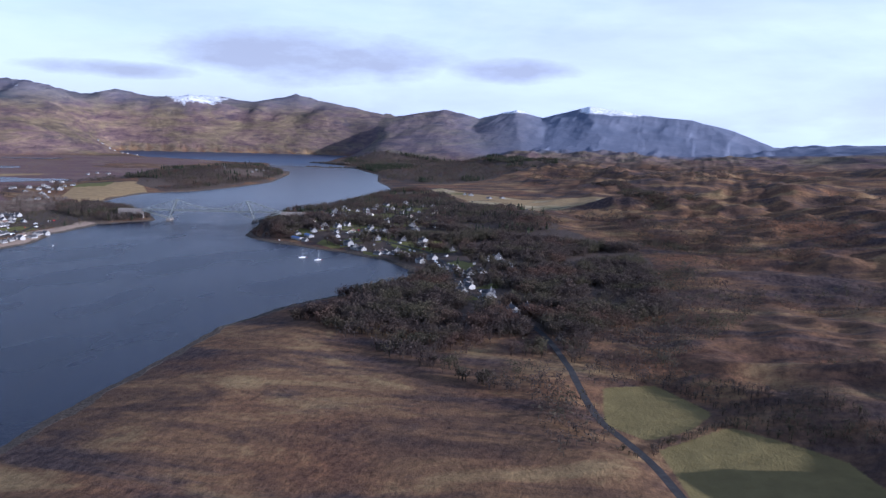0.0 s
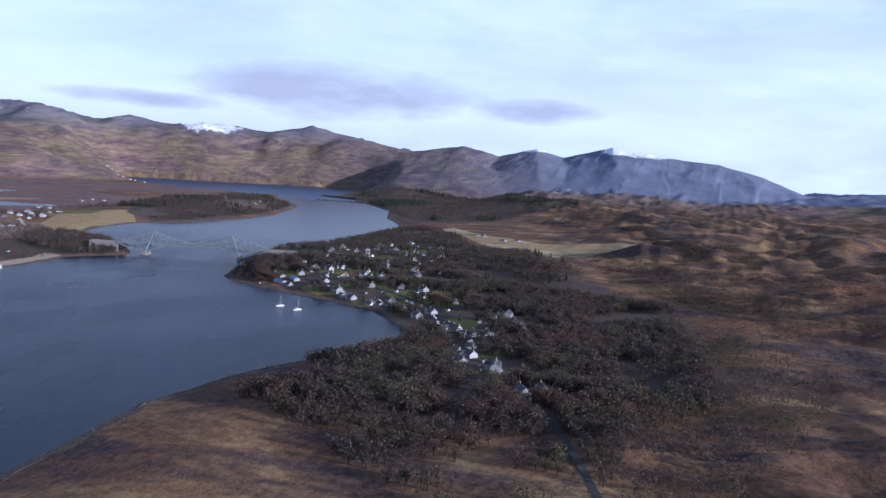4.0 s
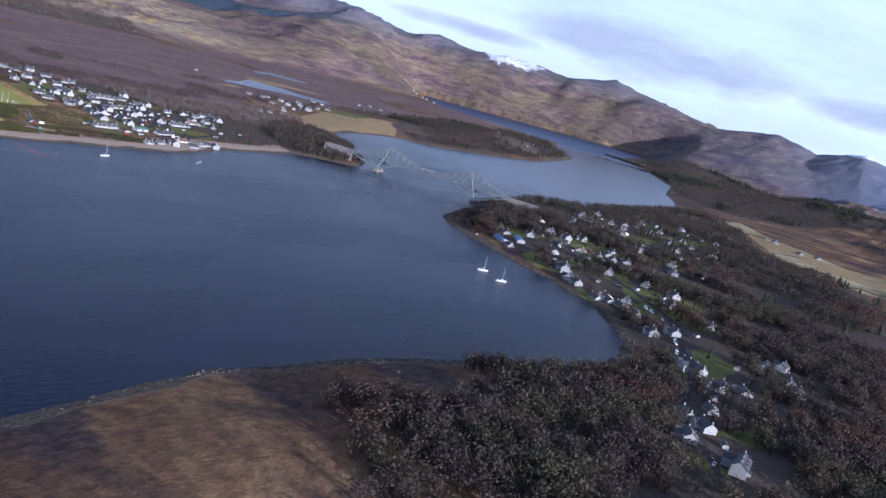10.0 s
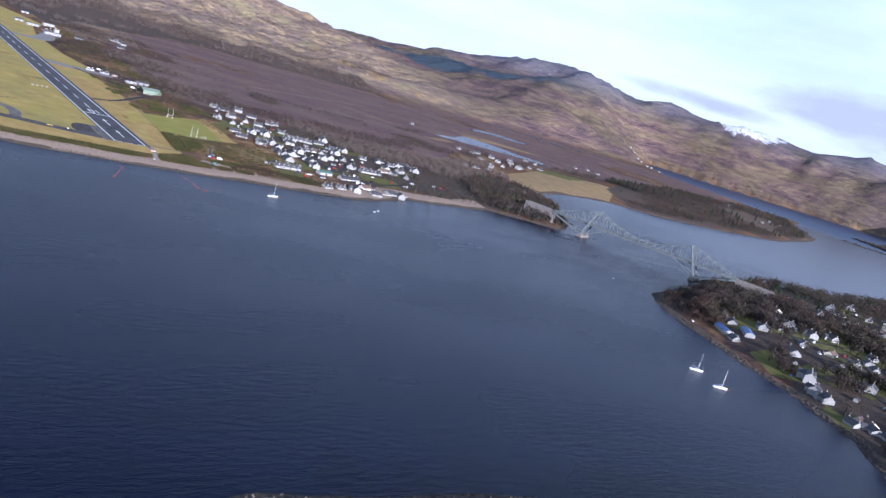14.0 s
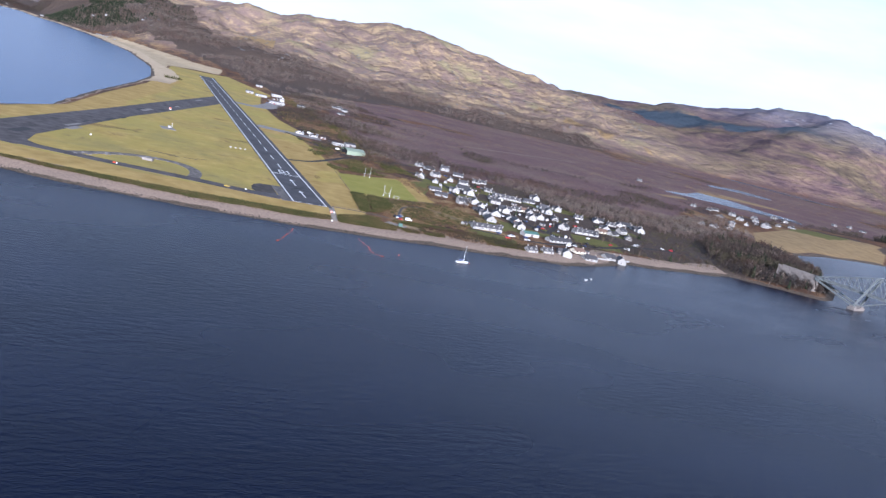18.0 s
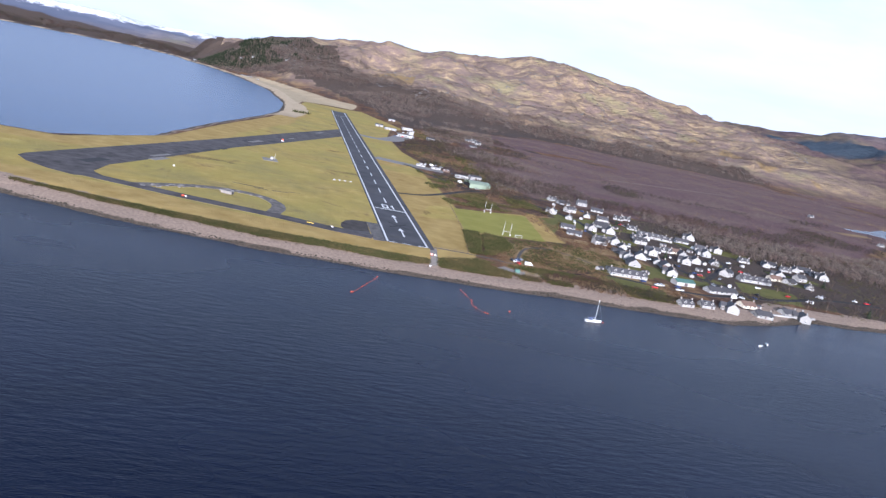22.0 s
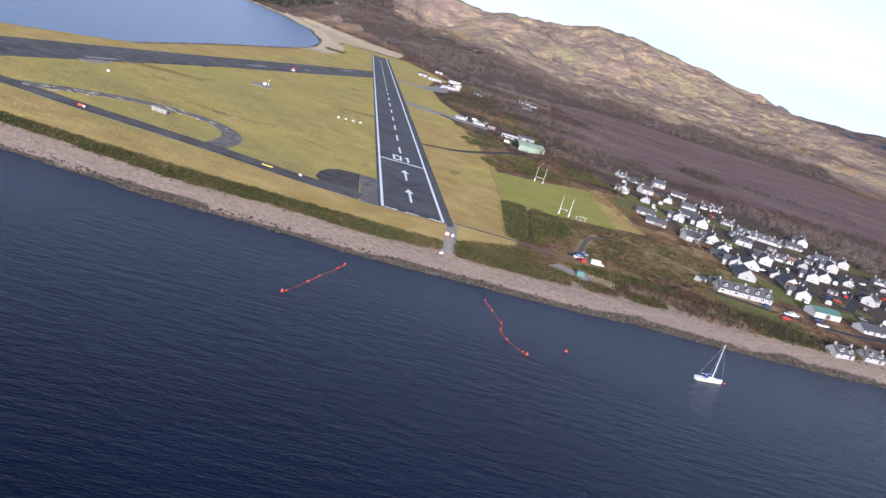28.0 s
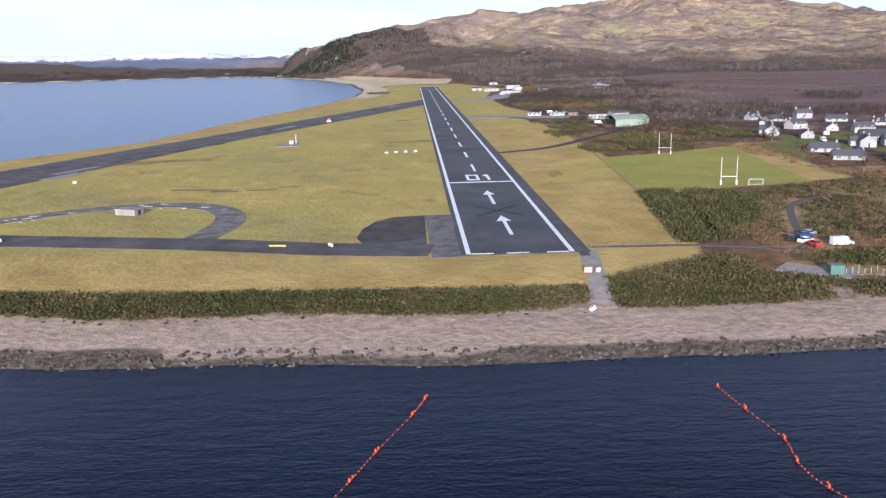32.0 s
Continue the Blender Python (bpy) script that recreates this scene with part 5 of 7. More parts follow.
flat_block("office_block", "long low white airfield building with flat roof", "building", 116, 446, 0, 15, 6, 3.6)
flat_block("terminal", "white single-storey terminal with wide windows", "building", 104, 930, 6, 26, 9, 4.2, bays=8)
flat_block("terminal", "white airfield office with a flat roof", "building", 88, 1040, 6, 22, 9, 4.0, bays=6)
flat_block("control_tower", "small white control room on the airfield", "building", 120, 985, 6, 8, 8, 7.5, bays=2)
flat_block("fire_station", "white vehicle shed beside the apron", "building", 128, 1110, 6, 20, 11, 5.0, bays=4)
flat_block("cabin", "grey portable cabin by the apron", "building", 74, 497, 4, 11, 4, 2.6, HARL, SLATE, 3)
flat_block("cabin", "grey portable cabin by the apron", "building", 92, 492, 4, 12, 4, 2.6, HARL, SLATE, 3)
flat_block("cabin", "red-brown portable cabin by the apron", "building", 104, 486, 4, 8, 4, 2.8, PANTILE, SLATE, 2)
for x, y, turn in ((134, 455, 10), (150, 940, 5), (70, 1075, 5), (118, 1320, 0)):
    s = shed("store_shed", "pale metal store shed with ridged roof", 14, 9, 3.8, 1.6, WHITEWASH, SLATE, "shed")
    s.matrix_basis = pose(x, y, ground_z(x, y), rz=turn)

def caravan():
    """A static holiday caravan on blocks."""
    ob = thing("caravan", "long pale static caravan on a grass meadow", "caravan", group="caravans by the bay")
    part("body", boxes("body", [(-5.5, -1.6, 0.5, 5.5, 1.6, 2.7)], WHITEWASH), ob)
    part("roof", gable_roof("roof", 11.0, 3.2, 2.7, 0.5, HARL, 0.15, 0.1), ob)
    for k in range(4):
        window(ob, -4.2 + 2.8 * k, -1.62, 1.2, 0)
    for s in (-4.5, 4.5):
        part("block", boxes("block", [(s - 0.3, -1.2, -0.4, s + 0.3, 1.2, 0.5)], CONCRETE), ob)
    return ob


site = caravan()
for k, (x, y, turn) in enumerate(((-271, 2250, 70), (-262, 2232, 70), (-251, 2214, 70), (-240, 2196, 70), (-145, 2250, 15), (-120, 2252, 15), (-95, 2255, 15), (-215, 2130, 65))):
    m = pose(x, y, ground_z(x, y), rz=turn)
    if k:
        copy_thing(site, m)
    else:
        site.matrix_basis = m

block = thing("blockhouse", "low grey concrete blockhouse with a flat roof", "building", pose(-119, 72, 4.95, rz=-22))
part("wall", boxes("wall", [(-3.9, -2.2, -0.3, 3.9, 2.2, 1.7)], CONCRETE), block)
part("roof", boxes("roof", [(-4.1, -2.4, 1.7, 4.1, 2.4, 1.95)], CONCRETE), block)
# thin black slab on the solid wall, painted shade of an entrance
part("doorway", boxes("doorway", [(3.86, -0.6, 0, 3.95, 0.6, 1.5)], RUBBER), block)
hut = thing("equipment_hut", "small white equipment hut on a concrete pad", "hut", pose(-98, 300, 4.95, rz=8))
part("pad", boxes("pad", [(-9, -14, -0.3, 5, 6, 0.12)], CONCRETE), hut)
part("wall", boxes("wall", [(-1.3, -1.2, 0.12, 1.3, 1.2, 2.3)], WHITEWASH), hut)
part("roof", boxes("roof", [(-1.5, -1.4, 2.3, 1.5, 1.4, 2.45)], CONCRETE), hut)
part("mast", boxes("mast", [(2.6, 0, 0.12, 2.8, 0.2, 5.5)], FRAME), hut)
light_box = boxes("box", [(-0.7, -0.5, 0.35, 0.7, 0.5, 1.0), (-0.8, -0.55, 0.95, 0.8, 0.6, 1.05)], FRAME)
for k, (x, y) in enumerate(((-40, 234), (-35, 235), (-30, 237), (-25, 238))):
    p = thing("approach_light", "white approach light box on short legs", "runway light", pose(x, y, 4.95), "row of approach lights")
    part("box", light_box, p)
    for sx in (-0.5, 0.5):
        part("leg", boxes("leg", [(sx - 0.06, -0.06, -0.1, sx + 0.06, 0.06, 0.4)], STEEL), p)
    part("lens", boxes("lens", [(-0.5, -0.56, 0.5, 0.5, -0.5, 0.85)], GLASS), p)


def marker(name, label, x, y, w, h, material, turn=0, legs=True):
    ob = thing(name, label, "marker", pose(x, y, ground_z(x, y), rz=turn))
    part("board", boxes("board", [(-w / 2, -0.12, 0.5, w / 2, 0.12, 0.5 + h)], material), ob)
    for s in (-0.35, 0.35):
        part("leg", boxes("leg", [(s * w - 0.06, -0.06, -0.2, s * w + 0.06, 0.06, 0.5)], TIMBER), ob)
    return ob


marker("marker_board", "orange airfield marker board beside the taxiway", -143, 31, 1.9, 0.9, SIGNAL, 20)
marker("marker_board", "white edge of an airfield marker board", -141.2, 30.3, 0.9, 0.8, FRAME, 20)
marker("marker_board", "orange and white marker standing on the grass", -93, 480, 2.2, 2.4, SIGNAL)
marker("marker_board", "white base of a marker on the grass", -93, 478.5, 3.4, 0.6, FRAME)
marker("marker_board", "white marker beside the old runway", -166, 148, 1.4, 0.8, FRAME, 15)
marker("warning_board", "pale red warning board above the beach", 12.3, -22, 1.7, 1.2, plain("faded_red_board", (0.72, 0.30, 0.24), 0.6, 0.15, 2.0))
marker("warning_board", "white board by the path to the beach", 14.6, -21.8, 0.9, 0.9, FRAME)
marker("taxi_sign", "yellow sign at the taxiway edge", -62, 14, 4.6, 0.3, YELLOW, -8)
marker("taxi_sign", "white holding sign at the taxiway edge", -48, 12.5, 1.8, 0.7, FRAME, -50)
slip = thing("upturned_dinghy", "small white upturned dinghy on the shingle", "boat", pose(9.3, -41.5, ground_z(9.3, -41.5), rz=70))
bm = bmesh.new()
bmesh.ops.create_uvsphere(bm, u_segments=12, v_segments=8, radius=1.0)
for v in bm.verts:
    v.co = Vector((v.co.x * 1.9 * (1 - 0.1 * v.co.x), v.co.y * 0.75 * (1 - 0.25 * max(v.co.x, 0) ** 2), max(v.co.z, -0.1) * 0.62))
part("hull", link_bm("hull", bm, FRAME, True), slip)
part("keel", boxes("keel", [(-1.6, -0.05, 0.5, 1.4, 0.05, 0.68)], TIMBER), slip)

# tar scars and drains in the grass
SCAR = plain("peaty_turf_scar", (0.07, 0.055, 0.035), 0.95, 0.3, 0.5)
for x, y, l, w, turn in ((-108, 122, 24, 2.2, 172), (-84, 118, 12, 1.8, 10), (-74, 125, 10, 1.2, 25), (-98, 116, 10, 2.0, 176)):
    tagged(new("turf_scar", boxes("turf_scar", [(-l / 2, -w / 2, -0.3, l / 2, w / 2, 0.05)], SCAR)), "dark peaty trench cut in the grass", "trench", kind="structure").matrix_basis = pose(x, y, 4.95, rz=turn)

# ---- playing field ----


def goal_posts(x, y, turn):
    ob = thing("rugby_goal", "white rugby goal posts with a crossbar", "goal posts", pose(x, y, ground_z(x, y), rz=turn), "rugby goals")
    for s in (-2.8, 2.8):
        bm = bmesh.new()
        bmesh.ops.create_cone(bm, cap_ends=True, segments=8, radius1=0.085, radius2=0.06, depth=10.5, matrix=Matrix.Translation((s, 0, 5.0)))
        part("post", link_bm("post", bm, FRAME), ob)
        part("pad", boxes("pad", [(s - 0.2, -0.2, -0.1, s + 0.2, 0.2, 1.5)], FRAME), ob)
    part("crossbar", boxes("crossbar", [(-2.7, -0.06, 2.95, 2.7, 0.06, 3.08)], FRAME), ob)


goal_posts(89.5, 101, -8)
goal_posts(96, 203, -8)
small = thing("small_goal", "small white football goal frame with net bars", "goal", pose(98.5, 98, ground_z(98.5, 98), rz=-8))
for a, b in (((-2.5, 0, 0), (-2.5, 0, 2.1)), ((2.5, 0, 0), (2.5, 0, 2.1)), ((-2.5, 0, 2.1), (2.5, 0, 2.1)), ((-2.5, 1.3, 0), (-2.5, 0, 2.1)), ((2.5, 1.3, 0), (2.5, 0, 2.1)), ((-2.5, 1.3, 0), (2.5, 1.3, 0))):
    part("bar", beams("bar", [(a, b, 0.1)], FRAME), small)

# ---- fences and walls ----


def fence(points, label, step=3.0, rail=True):
    ob = thing("fence", label, "fence")
    post = boxes("post", [(-0.08, -0.08, -0.3, 0.08, 0.08, 1.25)], TIMBER)
    for (x0, y0), (x1, y1) in zip(points, points[1:]):
        n = max(1, int(math.hypot(x1 - x0, y1 - y0) / step))
        tops = []
        for k in range(n + 1):
            x, y = x0 + (x1 - x0) * k / n, y0 + (y1 - y0) * k / n
            z = ground_z(x, y)
            part("post", post, ob, pose(x, y, z))
            tops.append((x, y, z))
        for h in (0.5, 1.0):
            for a, b in zip(tops, tops[1:]):
                part("rail", beams("rail", [((a[0], a[1], a[2] + h), (b[0], b[1], b[2] + h), 0.07)], TIMBER), ob)


fence([(41, 6), (52, 80), (63, 212)], "brown post and rail fence along the airfield grass", 4)
fence([(18, 3), (41, 6)], "short post and rail fence at the runway end", 4)
wall = thing("sea_wall", "low whitewashed sea wall above the beach", "wall")
for k in range(9):
    t0, t1 = k / 9, (k + 1) / 9
    a, b = (236 + 53 * t0, -19 + 13 * t0), (236 + 53 * t1, -19 + 13 * t1)
    z = max(2.2, ground_z(*a))
    part("wall_section", beams("wall_section", [((*a, z), (*b, z), 1.3)], WHITEWASH), wall)
yard = thing("post_row", "row of pale upright posts on a timber frame", "posts", pose(76, -26, ground_z(76, -26), rz=-8))
for k in range(11):
    part("post", boxes("post", [(k * 1.3 - 7, -0.09, -0.3, k * 1.3 - 6.82, 0.09, 1.5 + 0.4 * (k % 3))], CONCRETE), yard)
part("beam", boxes("beam", [(-7.2, -0.3, 0.1, 6.6, -0.15, 0.35)], TIMBER), yard)
tank = thing("teal_container", "teal steel container in a gravel yard", "container", pose(67, -24.5, ground_z(67, -24.5), rz=-6))
part("box", boxes("box", [(-1.5, -1.2, 0, 1.5, 1.2, 2.3)], TEAL), tank)
for k in range(7):
    part("rib", boxes("rib", [(-1.4 + k * 0.44, -1.28, 0.1, -1.25 + k * 0.44, -1.2, 2.2)], TEAL), tank)

# ---- cars, vans and boats ----
CAR_PAINT = {"white": plain("white_car_paint", (0.75, 0.75, 0.74), 0.3, 0.06, 1.0), "red": plain("red_car_paint", (0.45, 0.03, 0.03), 0.3, 0.1, 1.0), "blue": plain("dark_blue_car_paint", (0.03, 0.05, 0.14), 0.3, 0.1, 1.0), "silver": plain("silver_car_paint", (0.45, 0.46, 0.48), 0.3, 0.08, 1.0, metal=0.5), "black": plain("black_car_paint", (0.02, 0.02, 0.024), 0.3, 0.1, 1.0)}


def car(colour, van=False):
    ob = thing("van" if van else "car", ("white van parked on open ground" if van else colour + " car parked beside a lane"), "van" if van else "car")
    h, l = (1.75, 5.6) if van else (0.85, 4.2)
    prof = [(-l / 2, 0.3), (l / 2, 0.3), (l / 2, 0.75), (l / 2 - 0.2, 0.95), (l / 4, 1.05)] + ([(l / 4 - 0.2, h + 0.45), (-l / 2, h + 0.45)] if van else [(-l / 2 + 0.1, 1.05), (-l / 2, 0.9)])
    n = len(prof)
    v = [(x, y, z) for y in (-0.88, 0.88) for x, z in prof]
    f = [tuple(range(n)), tuple(range(2 * n - 1, n - 1, -1))] + [(i, i + n, (i + 1) % n + n, (i + 1) % n) for i in range(n)]
    part("body", mesh_of("body", v, f, CAR_PAINT[colour]), ob)
    if van:
        part("windscreen", boxes("windscreen", [(l / 4 - 0.14, -0.75, 1.2, l / 4 + 0.04, 0.75, 1.9)], GLASS), ob)
    else:
        c = [(-1.5, 1.05), (0.95, 1.05), (0.35, 1.5), (-1.15, 1.5)]
        v = [(x, y, z) for y in (-0.76, 0.76) for x, z in c]
        part("cabin", mesh_of("cabin", v, [(0, 1, 2, 3), (7, 6, 5, 4), (0, 4, 5, 1), (1, 5, 6, 2), (2, 6, 7, 3), (3, 7, 4, 0)], GLASS), ob)
        part("roof", boxes("roof", [(-1.1, -0.72, 1.5, 0.32, 0.72, 1.56)], CAR_PAINT[colour]), ob)
    for x in (-l / 3, l / 3):
        for y in (-0.8, 0.8):
            bm = bmesh.new()
            bmesh.ops.create_cone(bm, cap_ends=True, segments=12, radius1=0.33, radius2=0.33, depth=0.24, matrix=Matrix.Rotation(math.pi / 2, 4, "X"))
            part("wheel", link_bm("wheel", bm, RUBBER), ob, pose(x, y, 0.33))
    return ob


PARKED = []


def park(proto, x, y, turn, first):
    m = pose(x, y, ground_z(x, y) + 0.1, rz=turn)
    if first:
        proto.matrix_basis = m
    else:
        copy_thing(proto, m)


for colour, van, places in (
        ("white", False, [(73.5, 4, 20), (205, 45, 70), (240, 130, 70), (282, 60, 20), (222, 240, 70), (392, -395, 40), (330, -500, 60), (175, 6, 10), (310, 95, 10), (90, 920, 0), (78, 522, 10), (84, 527, 80), (112, 1030, 20), (124, 1060, 70), (138, 1088, 10), (250, 1108, 20)]),
        ("red", False, [(74, 0.5, 100), (190, 172, 80), (300, 120, 20), (470, -410, 30), (98, 918, 0)]),
        ("blue", False, [(76, 10, 10), (166, 10, 5), (232, 95, 60), (350, -436, 30), (84, 915, 0)]),
        ("silver", False, [(78, 12, 30), (255, 70, 50), (270, 110, 60), (345, 70, 20), (98, 530, 60), (104, 525, 15), (118, 1022, 80), (215, 160, 80), (60, -706, 10), (450, -380, 30), (118, 360, 20)]),
        ("black", False, [(71, 7, 60), (214, 118, 70), (330, 90, 20), (380, -470, 50), (110, 470, 0)]),
        ("white", True, [(81, 0.5, 5), (196, 200, 75), (250, 45, 50), (92, 524, 5), (130, 1040, 15), (106, 398, 10)])):
    proto = car(colour, van)
    PARKED.append(proto)
    for k, (x, y, turn) in enumerate(places):
        park(proto, x, y, turn, k == 0)

LANES = [[(196, 232), (188, 180), (205, 135), (222, 95), (236, 55), (252, 24), (290, 34), (345, 62), (400, 70)], [(236, 55), (272, 105), (300, 150), (285, 210), (262, 262), (230, 320), (190, 350)], [(150, 10), (185, 2), (215, 4), (252, 24)], [(520, -318), (455, -370), (415, -430), (370, -510), (310, -580), (215, -632), (120, -668)]]
lane_rng = random.Random(91)
for lane in LANES:
    for (x0, y0), (x1, y1) in zip(lane, lane[1:]):
        for k in range(int(math.hypot(x1 - x0, y1 - y0) / 17)):
            s, side = lane_rng.random(), lane_rng.choice((-1, 1)) * lane_rng.uniform(4.5, 9.0)
            n = math.hypot(x1 - x0, y1 - y0)
            x, y = x0 + (x1 - x0) * s - (y1 - y0) / n * side, y0 + (y1 - y0) * s + (x1 - x0) / n * side
            if min(math.hypot(x - hx, y - hy) - big for hx, hy, big in HOUSES) > 2.2:
                copy_thing(lane_rng.choice(PARKED), pose(x, y, ground_z(x, y) + 0.1, rz=math.degrees(math.atan2(y1 - y0, x1 - x0)) + lane_rng.choice((0, 0, 90)) + lane_rng.uniform(-8, 8)))


def yacht(label, x, y, turn, length=9.5, cover=True):
    """A moored sailing boat: lofted hull, cabin, mast, boom, stays."""
    ob = thing("sailing_yacht", label, "yacht", pose(x, y, 0.0, rz=turn), "moored yachts")
    v, f, rows = [], [], 13
    for i in range(rows):
        t = i / (rows - 1)
        half = 1.45 * (math.sin(math.pi * (0.12 + 0.88 * t) ** 0.8) ** 0.75 if t < 1 else 0.0) * length / 9.5
        half = max(half, 0.03)
        sheer = 0.95 + 0.5 * (t - 0.4) ** 2 * 2
        xx = -length / 2 + (1 - t) * 0.0 + t * length
        v += [(xx, -half, sheer), (xx, -half * 0.85, 0.25), (xx, 0, -0.5), (xx, half * 0.85, 0.25), (xx, half, sheer)]
    for i in range(rows - 1):
        for k in range(4):
            a = 5 * i + k
            f.append((a, a + 5, a + 6, a + 1))
        f.append((5 * i + 4, 5 * i + 9, 5 * i + 5, 5 * i))
    f.append((0, 1, 2, 3, 4))
    part("hull", mesh_of("hull", v, f, CAR_PAINT["white"]), ob, label="white hull")
    part("cabin", mesh_of("cabin", [(-1.2, -0.8, 0.9), (2.4, -0.55, 0.9), (2.4, 0.55, 0.9), (-1.2, 0.8, 0.9), (-1.1, -0.65, 1.5), (1.8, -0.4, 1.45), (1.8, 0.4, 1.45), (-1.1, 0.65, 1.5)], BOX_F, FRAME), ob)
    for s in (-0.62, 0.6):
        part("window", boxes("window", [(-0.8, s - 0.06, 1.12, 1.0, s + 0.06, 1.32)], GLASS), ob)
    bm = bmesh.new()
    bmesh.ops.create_cone(bm, cap_ends=True, segments=8, radius1=0.11, radius2=0.07, depth=11.5, matrix=Matrix.Translation((0.9, 0, 6.9)))
    part("mast", link_bm("mast", bm, FRAME), ob)
    part("boom", beams("boom", [((0.85, 0, 2.3), (-3.2, 0, 2.2), 0.16)], FRAME), ob)
    part("sail_cover", beams("sail_cover", [((0.7, 0, 2.5), (-3.0, 0, 2.35), 0.36)], CAR_PAINT["blue"]), ob)
    for a, b in (((0.9, 0, 12.4), (length / 2, 0, 1.3)), ((0.9, 0, 12.6), (-length / 2, 0, 1.1)), ((0.9, 0, 12.0), (0.6, -1.4, 1.0)), ((0.9, 0, 12.0), (0.6, 1.4, 1.0))):
        part("stay", beams("stay", [(a, b, 0.05)], STEEL), ob)
    if cover:
        part("spray_hood", boxes("spray_hood", [(-2.0, -0.8, 1.3, -1.0, 0.8, 1.95)], CAR_PAINT["blue"]), ob, label="blue canvas spray hood")
    bm = bmesh.new()
    bmesh.ops.create_uvsphere(bm, u_segments=10, v_segments=6, radius=0.35, matrix=Matrix.Translation((length / 2 + 1.5, 0.4, 0.1)))
    part("mooring_buoy", link_bm("mooring_buoy", bm, SIGNAL, True), ob)
    return ob


yacht("white sailing yacht moored off the village beach", 92, -100.5, 10, 9.8)
yacht("white sailing yacht moored in the wooded bay", 257, -424, -35, 9.2, False)
yacht("white sailing yacht moored near the wooded shore", 248, -450, -30, 9.6, False)


def dinghy(x, y, turn, l, z=None):
    ob = thing("small_boat", "small open white boat", "boat", pose(x, y, ground_z(x, y) + 0.3 if z is None else z, rz=turn), "small boats")
    v, f, n = [], [], 7
    for i in range(n):
        t = i / (n - 1)
        h = l * 0.2 * max(0.04, math.sin(math.pi * (0.2 + 0.8 * t)) ** 0.7)
        v += [(l * (t - 0.5), -h, 0.8), (l * (t - 0.5), -h * 0.6, 0.1), (l * (t - 0.5), h * 0.6, 0.1), (l * (t - 0.5), h, 0.8)]
    for i in range(n - 1):
        f += [(4 * i + k, 4 * i + k + 4, 4 * i + k + 5, 4 * i + k + 1) for k in range(3)]
        f.append((4 * i, 4 * i + 3, 4 * i + 7, 4 * i + 4))
    f += [(0, 1, 2, 3), (4 * n - 1, 4 * n - 2, 4 * n - 3, 4 * n - 4)]
    part("hull", mesh_of("hull", v, f, CAR_PAINT["white"]), ob)
    part("thwart", boxes("thwart", [(-l * 0.1, -l * 0.17, 0.78, l * 0.02, l * 0.17, 0.84)], TIMBER), ob)


for x, y, turn, l, z in ((178, 6, 20, 6, None), (190, 2, 10, 6.5, None), (146, 15, 30, 5, None), (196, -96, 30, 4, -0.1), (203, -90, 80, 3.5, -0.1), (372, -330, 50, 5, None)):
    dinghy(x, y, turn, l, z)


ROPE = plain("wet_grey_rope", (0.16, 0.10, 0.08), 0.8, 0.2, 3.0)


def float_line(points, seed):
    """A line of orange floats on a rope, with a larger float at every bend."""
    ob = thing("float_line", "string of orange floats on a floating rope", "float line", group="float lines")
    pts = curve_of(points, 8)
    bm = bmesh.new()
    bmesh.ops.create_icosphere(bm, subdivisions=1, radius=0.14)
    bead = link_bm("bead", bm, SIGNAL, True)
    part("rope", beams("rope", [((*a, 0.03), (*b, 0.03), 0.04) for a, b in zip(pts, pts[1:])], ROPE), ob, label="wet grey rope")
    for a, b in zip(pts, pts[1:]):
        for s in (0.5,):
            part("bead", bead, ob, pose(a[0] + (b[0] - a[0]) * s, a[1] + (b[1] - a[1]) * s, 0.06))
    for k, (x, y) in enumerate(points):
        bm = bmesh.new()
        bmesh.ops.create_cone(bm, cap_ends=True, segments=10, radius1=0.22, radius2=0.13, depth=0.55, matrix=Matrix.Translation((0, 0, 0.3)))
        part("float", link_bm("float", bm, SIGNAL, True), ob, pose(x, y, 0))
        if k:
            bm = bmesh.new()
            bmesh.ops.create_uvsphere(bm, u_segments=10, v_segments=6, radius=0.24)
            part("float", link_bm("float", bm, SIGNAL, True), ob, pose(x + 0.3, y + 1.2, 0.1))


float_line([(22, -77), (23, -86), (24.4, -96.5), (23.2, -103), (24, -110), (27.6, -117)], 3)
float_line([(-40, -116), (-35, -104), (-32, -96), (-27, -84), (-25, -78)], 4)
for x, y in ((-41, -117), (28.6, -118), (43, -107)):
    ob = thing("mooring_buoy", "round orange mooring buoy afloat", "buoy", pose(x, y, 0))
    bm = bmesh.new()
    bmesh.ops.create_uvsphere(bm, u_segments=14, v_segments=8, radius=0.45, matrix=Matrix.Translation((0, 0, 0.15)))
    part("float", link_bm("float", bm, SIGNAL, True), ob)
    part("ring", boxes("ring", [(-0.06, -0.06, 0.55, 0.06, 0.06, 0.9)], STEEL), ob)

# ---- the bridge ----
PIER_N, PIER_S = Vector((519.5, -46, 0)), Vector((565.2, -181, 0))
span = (PIER_S - PIER_N).length
bridge = thing("bridge", "grey steel cantilever truss bridge over the narrows", "bridge", Matrix.LocRotScale(PIER_N, Euler((0, 0, math.atan2(PIER_S.y - PIER_N.y, PIER_S.x - PIER_N.x))), None))
DECK, HALF, OUT = 16.5, 4.6, 44.0


def top_chord(x):
    """Height of the upper chord along the bridge, measured from the first pier."""
    x = x if x < span / 2 else span - x
    return 18.0 + (35.5 - 18.0) * (x + OUT) / (OUT + 13) if x < 13 else 21.0 + 14.5 * ((span / 2 - x) / (span / 2 - 13)) ** 1.7


